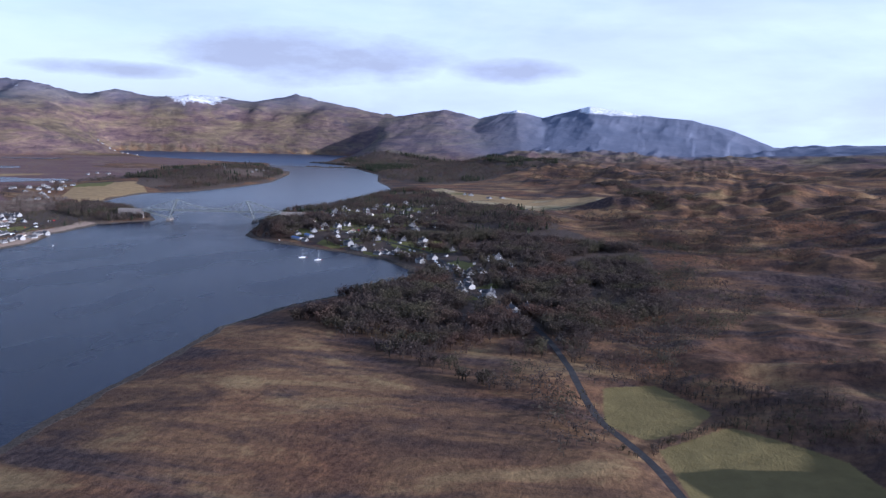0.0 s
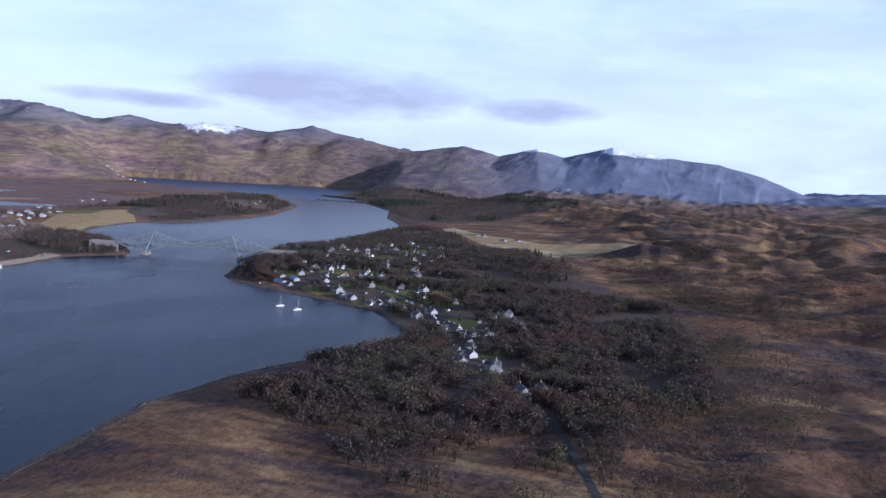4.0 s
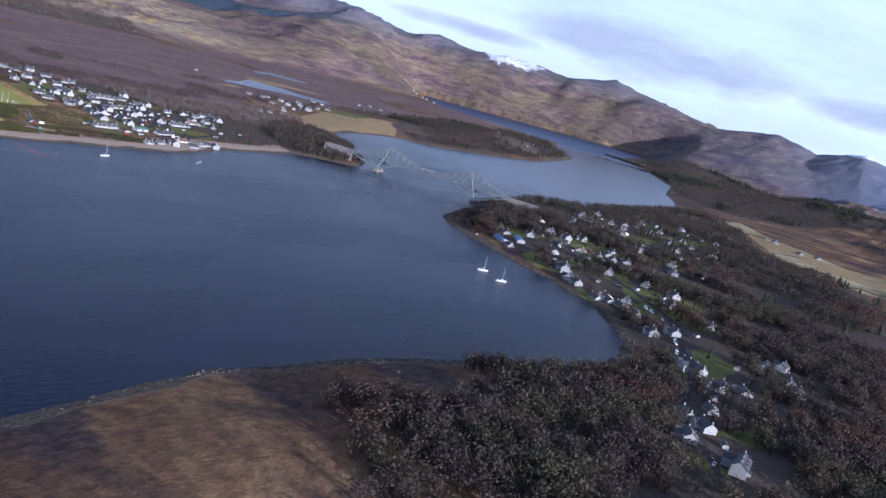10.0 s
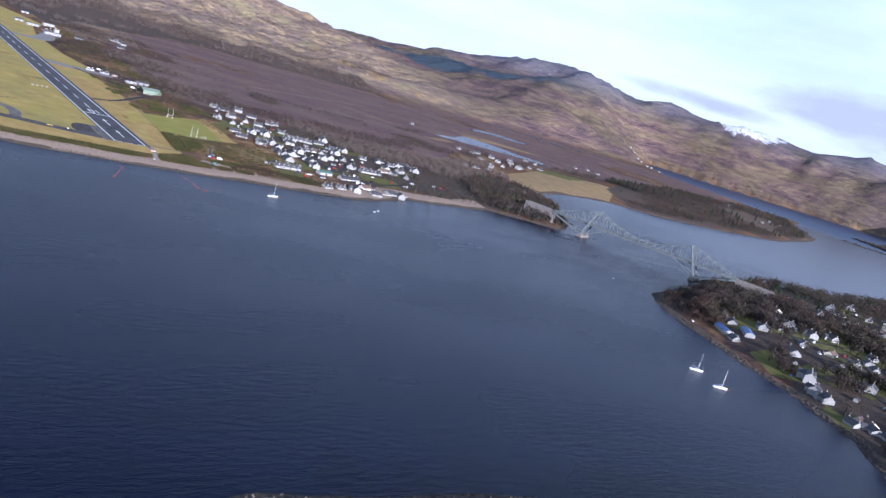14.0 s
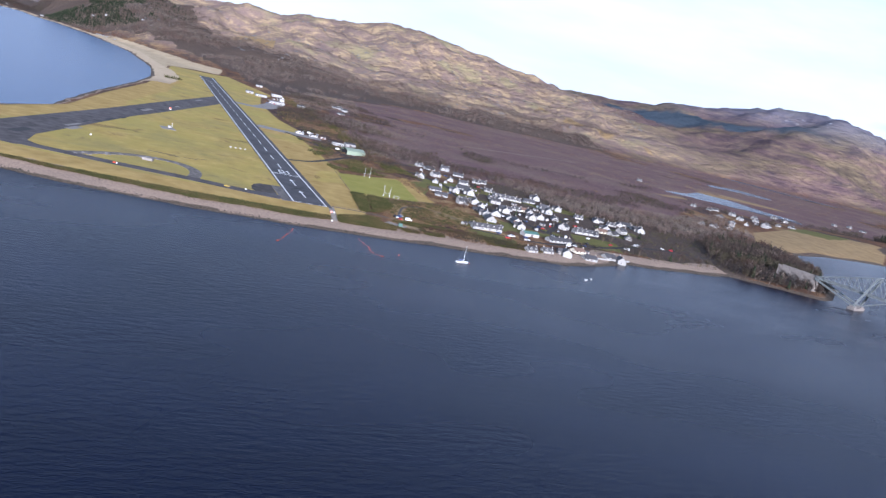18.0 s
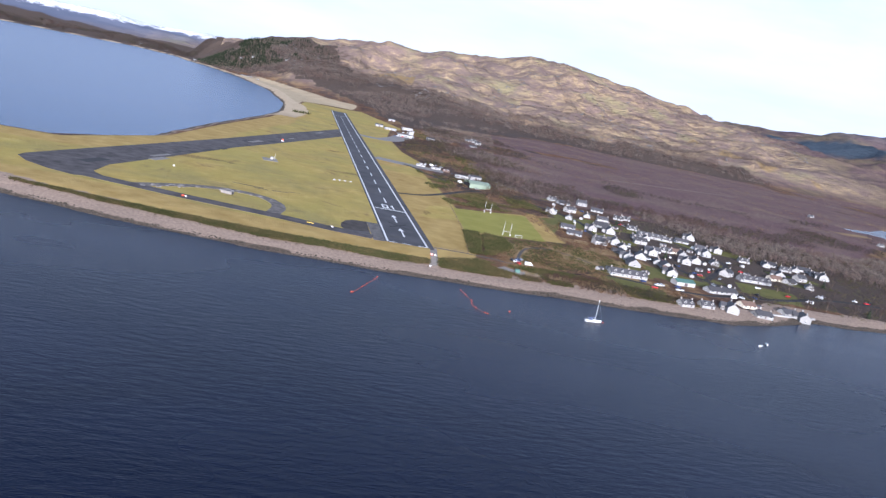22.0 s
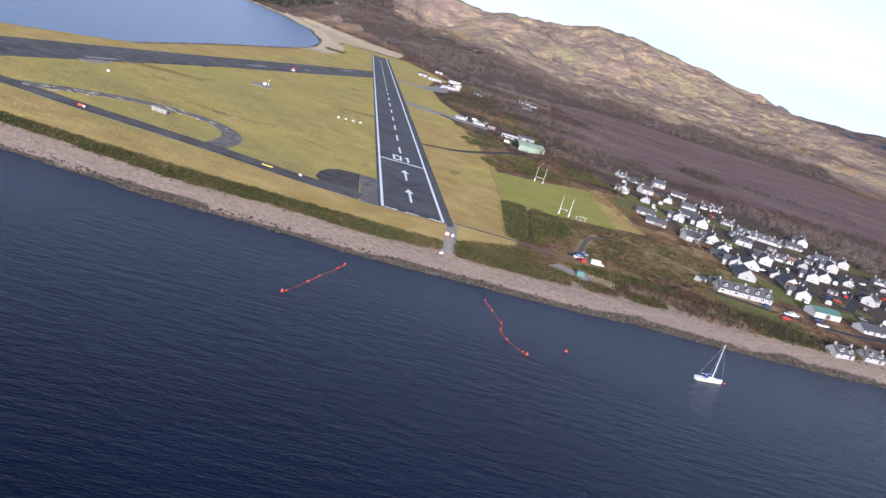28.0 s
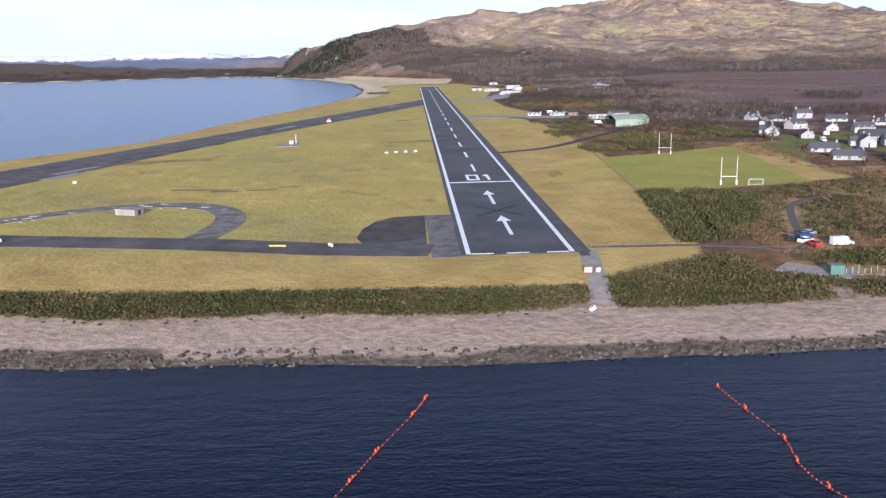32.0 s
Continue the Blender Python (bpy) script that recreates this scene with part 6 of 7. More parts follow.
marks = [-OUT + k * 9.5 for k in range(6)] + [13.0] + [13 + (span / 2 - 13) * k / 6 for k in range(1, 7)]
marks = marks + [span - m for m in reversed(marks[:-1])]
for side in (-HALF, HALF):
    for a, b in zip(marks, marks[1:]):
        part("upper_chord", beams("upper_chord", [((a, side, top_chord(a)), (b, side, top_chord(b)), 0.8)], STEEL), bridge)
    part("lower_chord", beams("lower_chord", [((-OUT, side, DECK), (span + OUT, side, DECK), 0.8)], STEEL), bridge)
    for k, m in enumerate(marks):
        if abs(m - 13) > 3 and abs(m - span + 13) > 3:
            part("upright", beams("upright", [((m, side, DECK), (m, side, top_chord(m)), 0.42)], STEEL), bridge)
        if k + 1 < len(marks):
            n = marks[k + 1]
            a, b = (m, n) if (m + n) / 2 < span / 2 else (n, m)
            part("diagonal", beams("diagonal", [((a, side, top_chord(a)), (b, side, DECK), 0.38)], STEEL), bridge)
    for base, inward, outward in ((0, 13, -OUT), (span, span - 13, span + OUT)):
        foot = (base, side * 1.5, 3.4)
        part("leg", beams("leg", [(foot, (inward, side, top_chord(13)), 1.7)], STEEL), bridge)
        part("strut", beams("strut", [(foot, (outward, side, DECK - 0.6), 1.5)], STEEL), bridge)
        part("brace", beams("brace", [(foot, (base + (30 if base == 0 else -30), side, DECK), 0.7)], STEEL), bridge)
for m in marks:
    part("cross_beam", beams("cross_beam", [((m, -HALF, top_chord(m)), (m, HALF, top_chord(m)), 0.4)], STEEL), bridge)
for m in (13, span - 13):
    part("portal_brace", beams("portal_brace", [((m, -HALF, 30), (m, HALF, 34), 0.5), ((m, HALF, 30), (m, -HALF, 34), 0.5)], STEEL), bridge)
part("deck", boxes("deck", [(-OUT - 2, -HALF + 0.6, DECK - 0.5, span + OUT + 2, HALF - 0.6, DECK + 0.5)], ROAD), bridge)
for side in (-3.6, 3.6):
    part("parapet", boxes("parapet", [(-OUT - 2, side - 0.08, DECK + 0.5, span + OUT + 2, side + 0.08, DECK + 1.5)], STEEL), bridge)
for base in (0, span):
    part("pier", boxes("pier", [(base - 3.5, -11, -6, base + 3.5, 11, 2.2), (base - 2.6, -9.5, 2.2, base + 2.6, -4.5, 3.6), (base - 2.6, 4.5, 2.2, base + 2.6, 9.5, 3.6)], STONE), bridge, label="pale granite pier")


def viaduct(start, sign):
    """Masonry approach with round arches."""
    for k in range(3):
        x0 = start + sign * k * 13.5
        lo, hi = min(x0, x0 + sign * 13.5), max(x0, x0 + sign * 13.5)
        mid, r, n = (lo + hi) / 2, 5.2, 10
        prof = [(lo, -3), (mid - r, -3), (mid - r, 8.5)] + [(mid - r * math.cos(math.pi * i / n), 8.5 + r * math.sin(math.pi * i / n)) for i in range(1, n)] + [(mid + r, 8.5), (mid + r, -3), (hi, -3), (hi, DECK + 0.4), (lo, DECK + 0.4)]
        m = len(prof)
        bm = bmesh.new()
        a = [bm.verts.new((x, -4.4, z)) for x, z in prof]
        b = [bm.verts.new((x, 4.4, z)) for x, z in prof]
        bm.faces.new(a)
        bm.faces.new(list(reversed(b)))
        for i in range(m):
            bm.faces.new((a[i], b[i], b[(i + 1) % m], a[(i + 1) % m]))
        bmesh.ops.triangulate(bm, faces=bm.faces[:])
        bmesh.ops.recalc_face_normals(bm, faces=bm.faces[:])
        part("arch", link_bm("arch", bm, STONE), bridge)
        part("coping", boxes("coping", [(lo, -4.6, DECK + 0.4, hi, -4.0, DECK + 1.6), (lo, 4.0, DECK + 0.4, hi, 4.6, DECK + 1.6)], STONE), bridge)


viaduct(-OUT, -1)
viaduct(span + OUT, 1)

# ---- trees, scrub and shore: many plants joined by wood ----
BARE = Mat("bare_twigs", 0.95, 0.0, 0.05)
tw = BARE.ramp(BARE.island(), (0.0, (0.054, 0.043, 0.040)), (0.5, (0.082, 0.064, 0.056)), (1.0, (0.116, 0.091, 0.075)))
olive = BARE.ramp(BARE.island(), (0.0, (0.060, 0.054, 0.035)), (1.0, (0.116, 0.104, 0.066)))
rusty = BARE.ramp(BARE.island(), (0.0, (0.078, 0.048, 0.040)), (1.0, (0.150, 0.094, 0.070)))
tw = BARE.mix(BARE.ramp(BARE.noise(0.021, 4.0, 0.6), (0.46, (0.000, 0.000, 0.000)), (0.60, (0.900, 0.900, 0.900))), tw, olive)
BARE.color(BARE.mix(BARE.ramp(BARE.noise(0.014, 4.0, 0.6), (0.52, (0.0, 0.0, 0.0)), (0.64, (0.9, 0.9, 0.9))), tw, rusty))
BIRCH = Mat("pale_birch_twigs", 0.95, 0.0, 0.05)
pale = BIRCH.ramp(BIRCH.island(), (0.0, (0.130, 0.106, 0.092)), (0.6, (0.205, 0.168, 0.140)), (1.0, (0.29, 0.245, 0.20)))
ruddy = BIRCH.ramp(BIRCH.island(), (0.0, (0.115, 0.080, 0.070)), (1.0, (0.230, 0.160, 0.126)))
BIRCH.color(BIRCH.mix(BIRCH.ramp(BIRCH.noise(0.03, 3.0), (0.42, (0.0, 0.0, 0.0)), (0.6, (0.8, 0.8, 0.8))), pale, ruddy))
BIRCH_M = BIRCH.m
FIR = Mat("conifer_needles", 0.9, 0.0, 0.1)
FIR.color(FIR.ramp(FIR.island(), (0.0, (0.014, 0.020, 0.013)), (0.6, (0.026, 0.035, 0.020)), (1.0, (0.044, 0.054, 0.028))))
GORSE = Mat("gorse_leaves", 0.9, 0.0, 0.1)
GORSE.color(GORSE.mix(GORSE.ramp(GORSE.noise(0.05, 3.0), (0.45, (0.000, 0.000, 0.000)), (0.6, (0.600, 0.600, 0.600))), GORSE.ramp(GORSE.island(), (0.0, (0.050, 0.052, 0.020)), (0.7, (0.088, 0.090, 0.034)), (1.0, (0.135, 0.126, 0.050))), GORSE.ramp(GORSE.island(), (0.0, (0.085, 0.074, 0.033)), (1.0, (0.230, 0.165, 0.080)))))
BRACKEN = Mat("dead_bracken", 0.95, 0.0, 0.05)
BRACKEN.color(BRACKEN.ramp(BRACKEN.island(), (0.0, (0.105, 0.062, 0.038)), (0.6, (0.215, 0.134, 0.076)), (1.0, (0.33, 0.235, 0.135))))
ROCK = Mat("weedy_shore_rock", 0.85, 0.0, 0.2)
ROCK.color(ROCK.ramp(ROCK.island(), (0.0, (0.030, 0.027, 0.020)), (0.6, (0.070, 0.058, 0.045)), (1.0, (0.125, 0.105, 0.085))))


def twiggy(m, share):
    """Lets some light pass through thin twigs and leaves."""
    glow = m.n.new("ShaderNodeBsdfTranslucent")
    blend = m.n.new("ShaderNodeMixShader")
    blend.inputs["Fac"].default_value = share
    m.l.new(m.b.inputs["Base Color"].links[0].from_socket, glow.inputs["Color"])
    m.l.new(m.b.outputs["BSDF"], blend.inputs[1])
    m.l.new(glow.outputs["BSDF"], blend.inputs[2])
    m.l.new(blend.outputs["Shader"], m.n["Material Output"].inputs["Surface"])


for twigs, share in ((BARE, 0.45), (BIRCH, 0.45), (GORSE, 0.35), (BRACKEN, 0.4)):
    twiggy(twigs, share)
BARE_M, FIR_M, GORSE_M, BRACKEN_M, ROCK_M = BARE.m, FIR.m, GORSE.m, BRACKEN.m, ROCK.m


def tube(a, b, r0, r1, sides):
    """Triangles of a tapered stick."""
    a, b = np.array(a, float), np.array(b, float)
    d = (b - a) / np.linalg.norm(b - a)
    s = np.cross(d, (0.3, 0.8, 0.1))
    s /= np.linalg.norm(s)
    u = np.cross(d, s)
    tris = []
    for i in range(sides):
        p, q = 2 * math.pi * i / sides, 2 * math.pi * (i + 1) / sides
        c0, c1 = s * math.cos(p) + u * math.sin(p), s * math.cos(q) + u * math.sin(q)
        tris += [(a + c0 * r0, a + c1 * r0, b + c1 * r1), (a + c0 * r0, b + c1 * r1, b + c0 * r1)]
    return tris


def spray(centre, size, n, rng, flat=1.0):
    """Small ragged triangles round a point: one clump of twigs or leaves."""
    tris = []
    for _ in range(n):
        c = np.array(centre) + rng.normal(0, size * 0.55, 3) * (1, 1, flat)
        a, b = rng.normal(0, 1, 3), rng.normal(0, 1, 3)
        a, b = a / np.linalg.norm(a) * size * rng.uniform(0.45, 1.0), b / np.linalg.norm(b) * size * rng.uniform(0.3, 0.8)
        tris.append((c - a * 0.5, c + a * 0.5 + b * 0.2, c + b))
    return tris


def bare_tree(rng, clumps=15, per=4):
    """A leafless broadleaf tree, one unit high."""
    tris = tube((0, 0, -0.1), (0, 0, 0.5), 0.035, 0.02, 5)
    for _ in range(clumps):
        a, r = rng.uniform(0, 2 * math.pi), rng.uniform(0.06, 0.36)
        z = 0.40 + 0.55 * rng.uniform(0, 1) * (1 - (r / 0.45) ** 2)
        p = (r * math.cos(a), r * math.sin(a), z)
        tris += tube((0, 0, rng.uniform(0.22, 0.45)), p, 0.012, 0.004, 3)[::2]
        tris += spray(p, 0.17, per, rng)
    return np.array(tris)


def distant_tree(rng):
    """A leafless tree for far woods: a thin trunk under a loose crown of twigs."""
    tris = tube((0, 0, -0.1), (0, 0, 0.5), 0.03, 0.015, 3)[::2]
    for _ in range(6):
        a, r = rng.uniform(0, 2 * math.pi), rng.uniform(0.05, 0.36)
        p = (r * math.cos(a), r * math.sin(a), 0.36 + 0.58 * rng.uniform(0, 1) * (1 - (r / 0.45) ** 2))
        tris += spray(p, 0.20, 4, rng)
    return np.array(tris)


def fir_tree(rng):
    tris = tube((0, 0, -0.1), (0, 0, 0.9), 0.03, 0.008, 5)
    for k in range(7):
        z, r = 0.16 + 0.12 * k, 0.26 * (1 - k / 7.6)
        for i in range(7):
            a = 2 * math.pi * (i + rng.uniform(-0.3, 0.3)) / 7 + k
            q = r * rng.uniform(0.7, 1.15)
            tip = np.array((q * math.cos(a), q * math.sin(a), z - 0.05 * rng.uniform(0.4, 1.4)))
            s = np.array((-math.sin(a), math.cos(a), 0)) * q * 0.34
            tris += [(np.array((0, 0, z + 0.13)), tip - s, tip + s)]
    return np.array(tris)


def bush(rng, n=26):
    tris = []
    for _ in range(n // 3):
        a, r = rng.uniform(0, 2 * math.pi), 0.75 * math.sqrt(rng.uniform(0, 1))
        tris += spray((r * math.cos(a), r * math.sin(a), 0.12 + 0.55 * (1 - r * r)), 0.5, 3, rng, 0.6)
    return np.array(tris)


def stone(rng):
    p = rng.normal(0, 1, (6, 3))
    p = np.array([(1, 0, 0), (-1, 0, 0), (0, 1, 0), (0, -1, 0), (0, 0, 0.7), (0, 0, -0.4)]) * rng.uniform(0.6, 1.2, (6, 1))
    return np.array([[p[i] for i in t] for t in ((0, 2, 4), (2, 1, 4), (1, 3, 4), (3, 0, 4), (2, 0, 5), (1, 2, 5), (3, 1, 5), (0, 3, 5))])


def heights(x, y):
    i = np.clip(np.searchsorted(gx, x) - 1, 0, len(gx) - 2)
    j = np.clip(np.searchsorted(gy, y) - 1, 0, len(gy) - 2)
    u, v = (x - gx[i]) / (gx[i + 1] - gx[i]), (y - gy[j]) / (gy[j + 1] - gy[j])
    return (GZ[j, i] * (1 - u) + GZ[j, i + 1] * u) * (1 - v) + (GZ[j + 1, i] * (1 - u) + GZ[j + 1, i + 1] * u) * v


def plant(name, label, category, shapes, x, y, size, material, squash=0.85, sink=0.0, kind="stuff"):
    """Joins many copies of a few shapes, each turned and sized by chance, into one mesh."""
    rng = np.random.RandomState(len(x))
    pick = rng.randint(0, len(shapes), len(x))
    turn, z = rng.uniform(0, 2 * math.pi, len(x)), heights(x, y) - sink
    blocks = []
    for k, shape in enumerate(shapes):
        m = pick == k
        c, s = np.cos(turn[m]), np.sin(turn[m])
        w = size[m] * rng.uniform(squash, squash * 1.3, m.sum())
        p = shape[None]
        X = (p[..., 0] * c[:, None, None] - p[..., 1] * s[:, None, None]) * w[:, None, None] + x[m][:, None, None]
        Y = (p[..., 0] * s[:, None, None] + p[..., 1] * c[:, None, None]) * w[:, None, None] + y[m][:, None, None]
        Z = p[..., 2] * size[m][:, None, None] + z[m][:, None, None]
        blocks.append(np.stack([X, Y, Z], -1).reshape(-1, 3))
    v = np.concatenate(blocks)
    me = bpy.data.meshes.new(name)
    fast_mesh(me, v, np.arange(len(v)).reshape(-1, 3), material, False)
    return tagged(new(name, me), label, category, kind=kind)


def scatter(poly, n, seed, gap=8.5, clump=0.0, scale=60):
    """Random places inside an outline, clear of houses, roads and the airfield."""
    rng = np.random.RandomState(seed)
    px_, py_ = [p[0] for p in poly], [p[1] for p in poly]
    x, y = rng.uniform(min(px_), max(px_), n * 8), rng.uniform(min(py_), max(py_), n * 8)
    ok = inside(poly, x, y)
    x, y = x[ok], y[ok]
    ok = (shore(x, y) > 6) & (patch(AIRFIELD, x, y, 2.0) < 0.3)
    for hx, hy, big in HOUSES:
        ok &= np.hypot(x - hx, y - hy) > big + gap * 0.8
        ok &= ~((np.abs(x - hx + 3) < big + 4) & (y < hy) & (y > hy - 44))
    if clump:
        ok &= fbm(x, y, scale, 3, seed) > -clump
    for line, w in CLEAR:
        d, _ = reach(line, x, y)
        ok &= d > w
    for poly_2 in (FIELD_NEAR, FIELD_LOW, PITCH_GROUND, STRAW_SOUTH, CAPE_FIELD):
        ok &= ~inside(poly_2, x, y)
    return x[ok][:n], y[ok][:n]


CLEAR = [([(150, 330), (196, 232), (205, 135), (236, 55), (290, 34), (400, 70), (490, 30)], 5), ([(236, 55), (300, 150), (262, 262), (190, 350)], 5), ([(575, -262), (455, -370), (415, -430), (310, -580), (120, -668), (-40, -775), (-290, -880)], 6), ([(510, -20), (470, 100)], 5), ([(575, -210), (590, -260)], 7)]
shapes_bare = [bare_tree(np.random.RandomState(20 + k), 16, 5) for k in range(8)]
shapes_dist = [distant_tree(np.random.RandomState(160 + k)) for k in range(8)]
shapes_far = [bare_tree(np.random.RandomState(60 + k), 9, 3) for k in range(6)]
shapes_fir = [fir_tree(np.random.RandomState(30 + k)) for k in range(4)]
shapes_bush = [bush(np.random.RandomState(40 + k)) for k in range(6)]
shapes_tuft = [bush(np.random.RandomState(240 + k), 9) for k in range(5)]
shapes_stone = [stone(np.random.RandomState(50 + k)) for k in range(5)]


def wood(name, label, poly, n, seed, lo, hi, shapes, material, clump=0.0, scale=60, squash=0.85, gap=8.5):
    x, y = scatter(poly, n, seed, gap, clump, scale)
    size = np.random.RandomState(seed + 1).uniform(lo, hi, len(x))
    return plant(name, label, "woodland", shapes, x, y, size, material, squash)


SOUTH_NEAR = [(-80, -560), (20, -560), (140, -612), (240, -600), (330, -480), (400, -300), (540, -225), (620, -300), (560, -480), (480, -640), (420, -820), (200, -860), (40, -880), (-80, -820)]
SOUTH_BACK = [(540, -210), (735, -155), (1000, -178), (1345, -150), (1300, -235), (1150, -340), (900, -450), (780, -610), (560, -720), (480, -640), (560, -480), (620, -300)]
NORTH_CAPE = [(420, 18), (440, 5), (495, -22), (530, 0), (625, 118), (640, 225), (590, 250), (480, 150), (430, 60)]
NORTH_BELT = [(330, 200), (420, 200), (520, 130), (640, 245), (700, 330), (760, 480), (560, 330), (300, 345), (320, 250)]
wood("woodland", "leafless grey-brown winter wood along the shore", SOUTH_NEAR, 5200, 201, 7, 13, shapes_bare, BARE_M, 0.2, 70, 1.0)
wood("woodland", "leafless brown wood among the village houses", SOUTH_BACK, 4600, 202, 6, 12, shapes_dist, BARE_M, 0.2, 80, 1.2)
wood("woodland", "tall leafless trees on the rocky narrows", NORTH_CAPE, 700, 203, 6, 12, shapes_bare, BARE_M)
wood("woodland", "pale bare larches on the rocky narrows", NORTH_CAPE, 160, 232, 7, 12, shapes_far, BIRCH_M, -0.02, 40)
wood("conifers", "dark pines among the bare trees of the narrows", NORTH_CAPE, 70, 233, 7, 12, shapes_fir, FIR_M, -0.04, 40)
wood("woodland", "leafless birch scrub behind the village", NORTH_BELT, 2300, 204, 4, 9, shapes_dist, BIRCH_M)
wood("woodland", "scattered garden trees in the village", WOODS["village"], 1500, 205, 2.5, 6, shapes_dist, BARE_M, gap=3)
x, y = scatter(WOODS["village"], 1700, 230, 2.0)
plant("garden_hedges", "dark garden shrubs and hedges between houses", "shrubs", shapes_bush, x, y, np.random.RandomState(4).uniform(0.8, 1.9, len(x)), GORSE_M, 1.0)
x, y = scatter(SOUTH_BACK, 1200, 231, 2.5)
plant("garden_hedges", "dark garden shrubs among the village trees", "shrubs", shapes_bush, x, y, np.random.RandomState(5).uniform(1.0, 2.4, len(x)), GORSE_M, 1.0)
wood("woodland", "birch scrub at the edge of the dark moss", [(140, 360), (200, 380), (330, 340), (420, 330), (330, 560), (260, 900), (380, 1500), (160, 1400), (150, 900)], 3000, 206, 3, 7.5, shapes_dist, BIRCH_M, 0.05, 90)
wood("woodland", "brown leafless wood on the far headland", WOODS["cape"], 4600, 207, 6, 11, shapes_dist, BARE_M, 0.1, 120, 1.2)
wood("woodland", "dark brown woods across the low moor", WOODS["far"], 3000, 208, 9, 15, shapes_dist, BARE_M, 0.0, 240, 1.5)
wood("woodland", "leafless oak wood on the foot of the hill", WOODS["foot"], 2600, 209, 8, 14, shapes_dist, BIRCH_M, 0.08, 160, 1.3)
wood("conifers", "dark green conifers on the headland", WOODS["cape"], 420, 210, 8, 15, shapes_fir, FIR_M, -0.06, 60)
wood("conifers", "dark conifers between the village gardens", SOUTH_BACK, 330, 211, 7, 13, shapes_fir, FIR_M, -0.05, 60)
wood("conifers", "dark conifer plantation on the far moor", WOODS["far"], 1500, 212, 10, 17, shapes_fir, FIR_M, -0.04, 260)
wood("conifers", "dark conifers on the hill end above the bay", [(-480, 2650), (-420, 2600), (-200, 2420), (0, 2500), (60, 2900), (-150, 2930), (-330, 2790)], 420, 213, 7, 12, shapes_fir, FIR_M, -0.02, 150)
MOOR_EAST = [(-60, -820), (200, -870), (420, -830), (560, -730), (800, -640), (1000, -800), (1500, -500), (1900, -350), (2600, -500), (2000, -1500), (900, -1700), (100, -1350), (-150, -1050), (-200, -950)]
wood("scrub", "dark birch and heather scrub on the hollows of the moor", MOOR_EAST, 6500, 214, 3.0, 7.5, shapes_dist, BARE_M, -0.08, 150, 1.6)
HILL_FACE = [(-300, 2600), (0, 2150), (400, 1950), (1000, 1900), (1700, 2200), (1950, 2750), (1400, 3000), (900, 3200), (300, 3100), (-150, 2850)]
HILL_LOW = [(-420, 2600), (-260, 2350), (-60, 2080), (150, 1950), (600, 1900), (1100, 1880), (1500, 2000), (1450, 2180), (1000, 2130), (600, 2200), (300, 2330), (120, 2560), (-20, 2850), (-260, 2830)]
wood("woodland", "grey leafless oak wood climbing the lower hillside", HILL_LOW, 4200, 221, 7, 13, shapes_dist, BIRCH_M, 0.10, 130, 1.3)
wood("woodland", "dark bare trees on the wooded hill end", [(-480, 2650), (-430, 2600), (-290, 2290), (-180, 2120), (60, 2060), (180, 2300), (160, 2600), (110, 2900), (-150, 2930), (-330, 2790)], 2600, 222, 7, 12, shapes_dist, BIRCH_M, 0.25, 100, 1.3)
wood("woodland", "bare trees and scrub on the rocky point by the bridge", [(396, -272), (440, -248), (520, -222), (545, -236), (430, -335), (372, -345), (380, -292)], 260, 234, 4, 9, shapes_bare, BARE_M, 0.0, 60, 1.0, 4)
WEST_EDGE = [(-230, -800), (-150, -680), (-60, -570), (-50, -700), (-60, -830), (-160, -830)]
wood("woodland", "thin bare trees on the open side of the wood", WEST_EDGE, 420, 224, 5, 11, shapes_bare, BARE_M, -0.02, 60, 1.0)
FRINGE = [(-200, -800), (-120, -640), (60, -640), (400, -860), (620, -760), (820, -660), (700, -860), (420, -980), (100, -960), (-120, -900), (-330, -850)]
wood("woodland", "clumps of bare birch at the edge of the wood", FRINGE, 2200, 223, 4, 9, shapes_dist, BARE_M, -0.10, 110, 1.3)
wood("hill_scrub", "dark heather and juniper clumps on the hillside", HILL_FACE, 2600, 217, 2.5, 6, shapes_bush, BIRCH_M, -0.04, 120, 1.5)
x, y = scatter(HILL_FACE, 900, 218, 8, -0.05, 90)
plant("hill_rocks", "grey rock outcrops breaking the hill grass", "rocks", shapes_stone, x, y, np.random.RandomState(3).uniform(2, 6, len(x)), plain("grey_outcrop", (0.17, 0.16, 0.15), 0.9, 0.3, 0.2), 1.6, 0.8)
wood("woodland", "scattered birch on the dark moss", MOSS, 900, 219, 2.5, 5.5, shapes_dist, BIRCH_M, -0.06, 150)
wood("woodland", "dark belt of bare trees across the moor", [(100, -760), (420, -840), (700, -700), (1000, -830), (1500, -620), (1500, -700), (1000, -930), (700, -800), (420, -930), (100, -860)], 2600, 220, 5, 10, shapes_dist, BARE_M, 0.02, 110, 1.3)
MOSS_EDGE = [(150, 390), (300, 350), (520, 335), (640, 340), (760, 470), (880, 600), (760, 720), (560, 640), (420, 680), (330, 900), (360, 1400), (180, 1300), (160, 800)]
wood("woodland", "purple-brown birch scrub thickening towards the moss", MOSS_EDGE, 4600, 225, 3, 7, shapes_dist, BARE_M, 0.10, 100, 1.1)
x, y = scatter(MOSS, 3600, 226, 2, 0.05, 120)
plant("heather_tussocks", "low dark heather tussocks across the moss", "heather", shapes_tuft, x, y, np.random.RandomState(6).uniform(1.2, 3.0, len(x)), BRACKEN_M, 1.6)
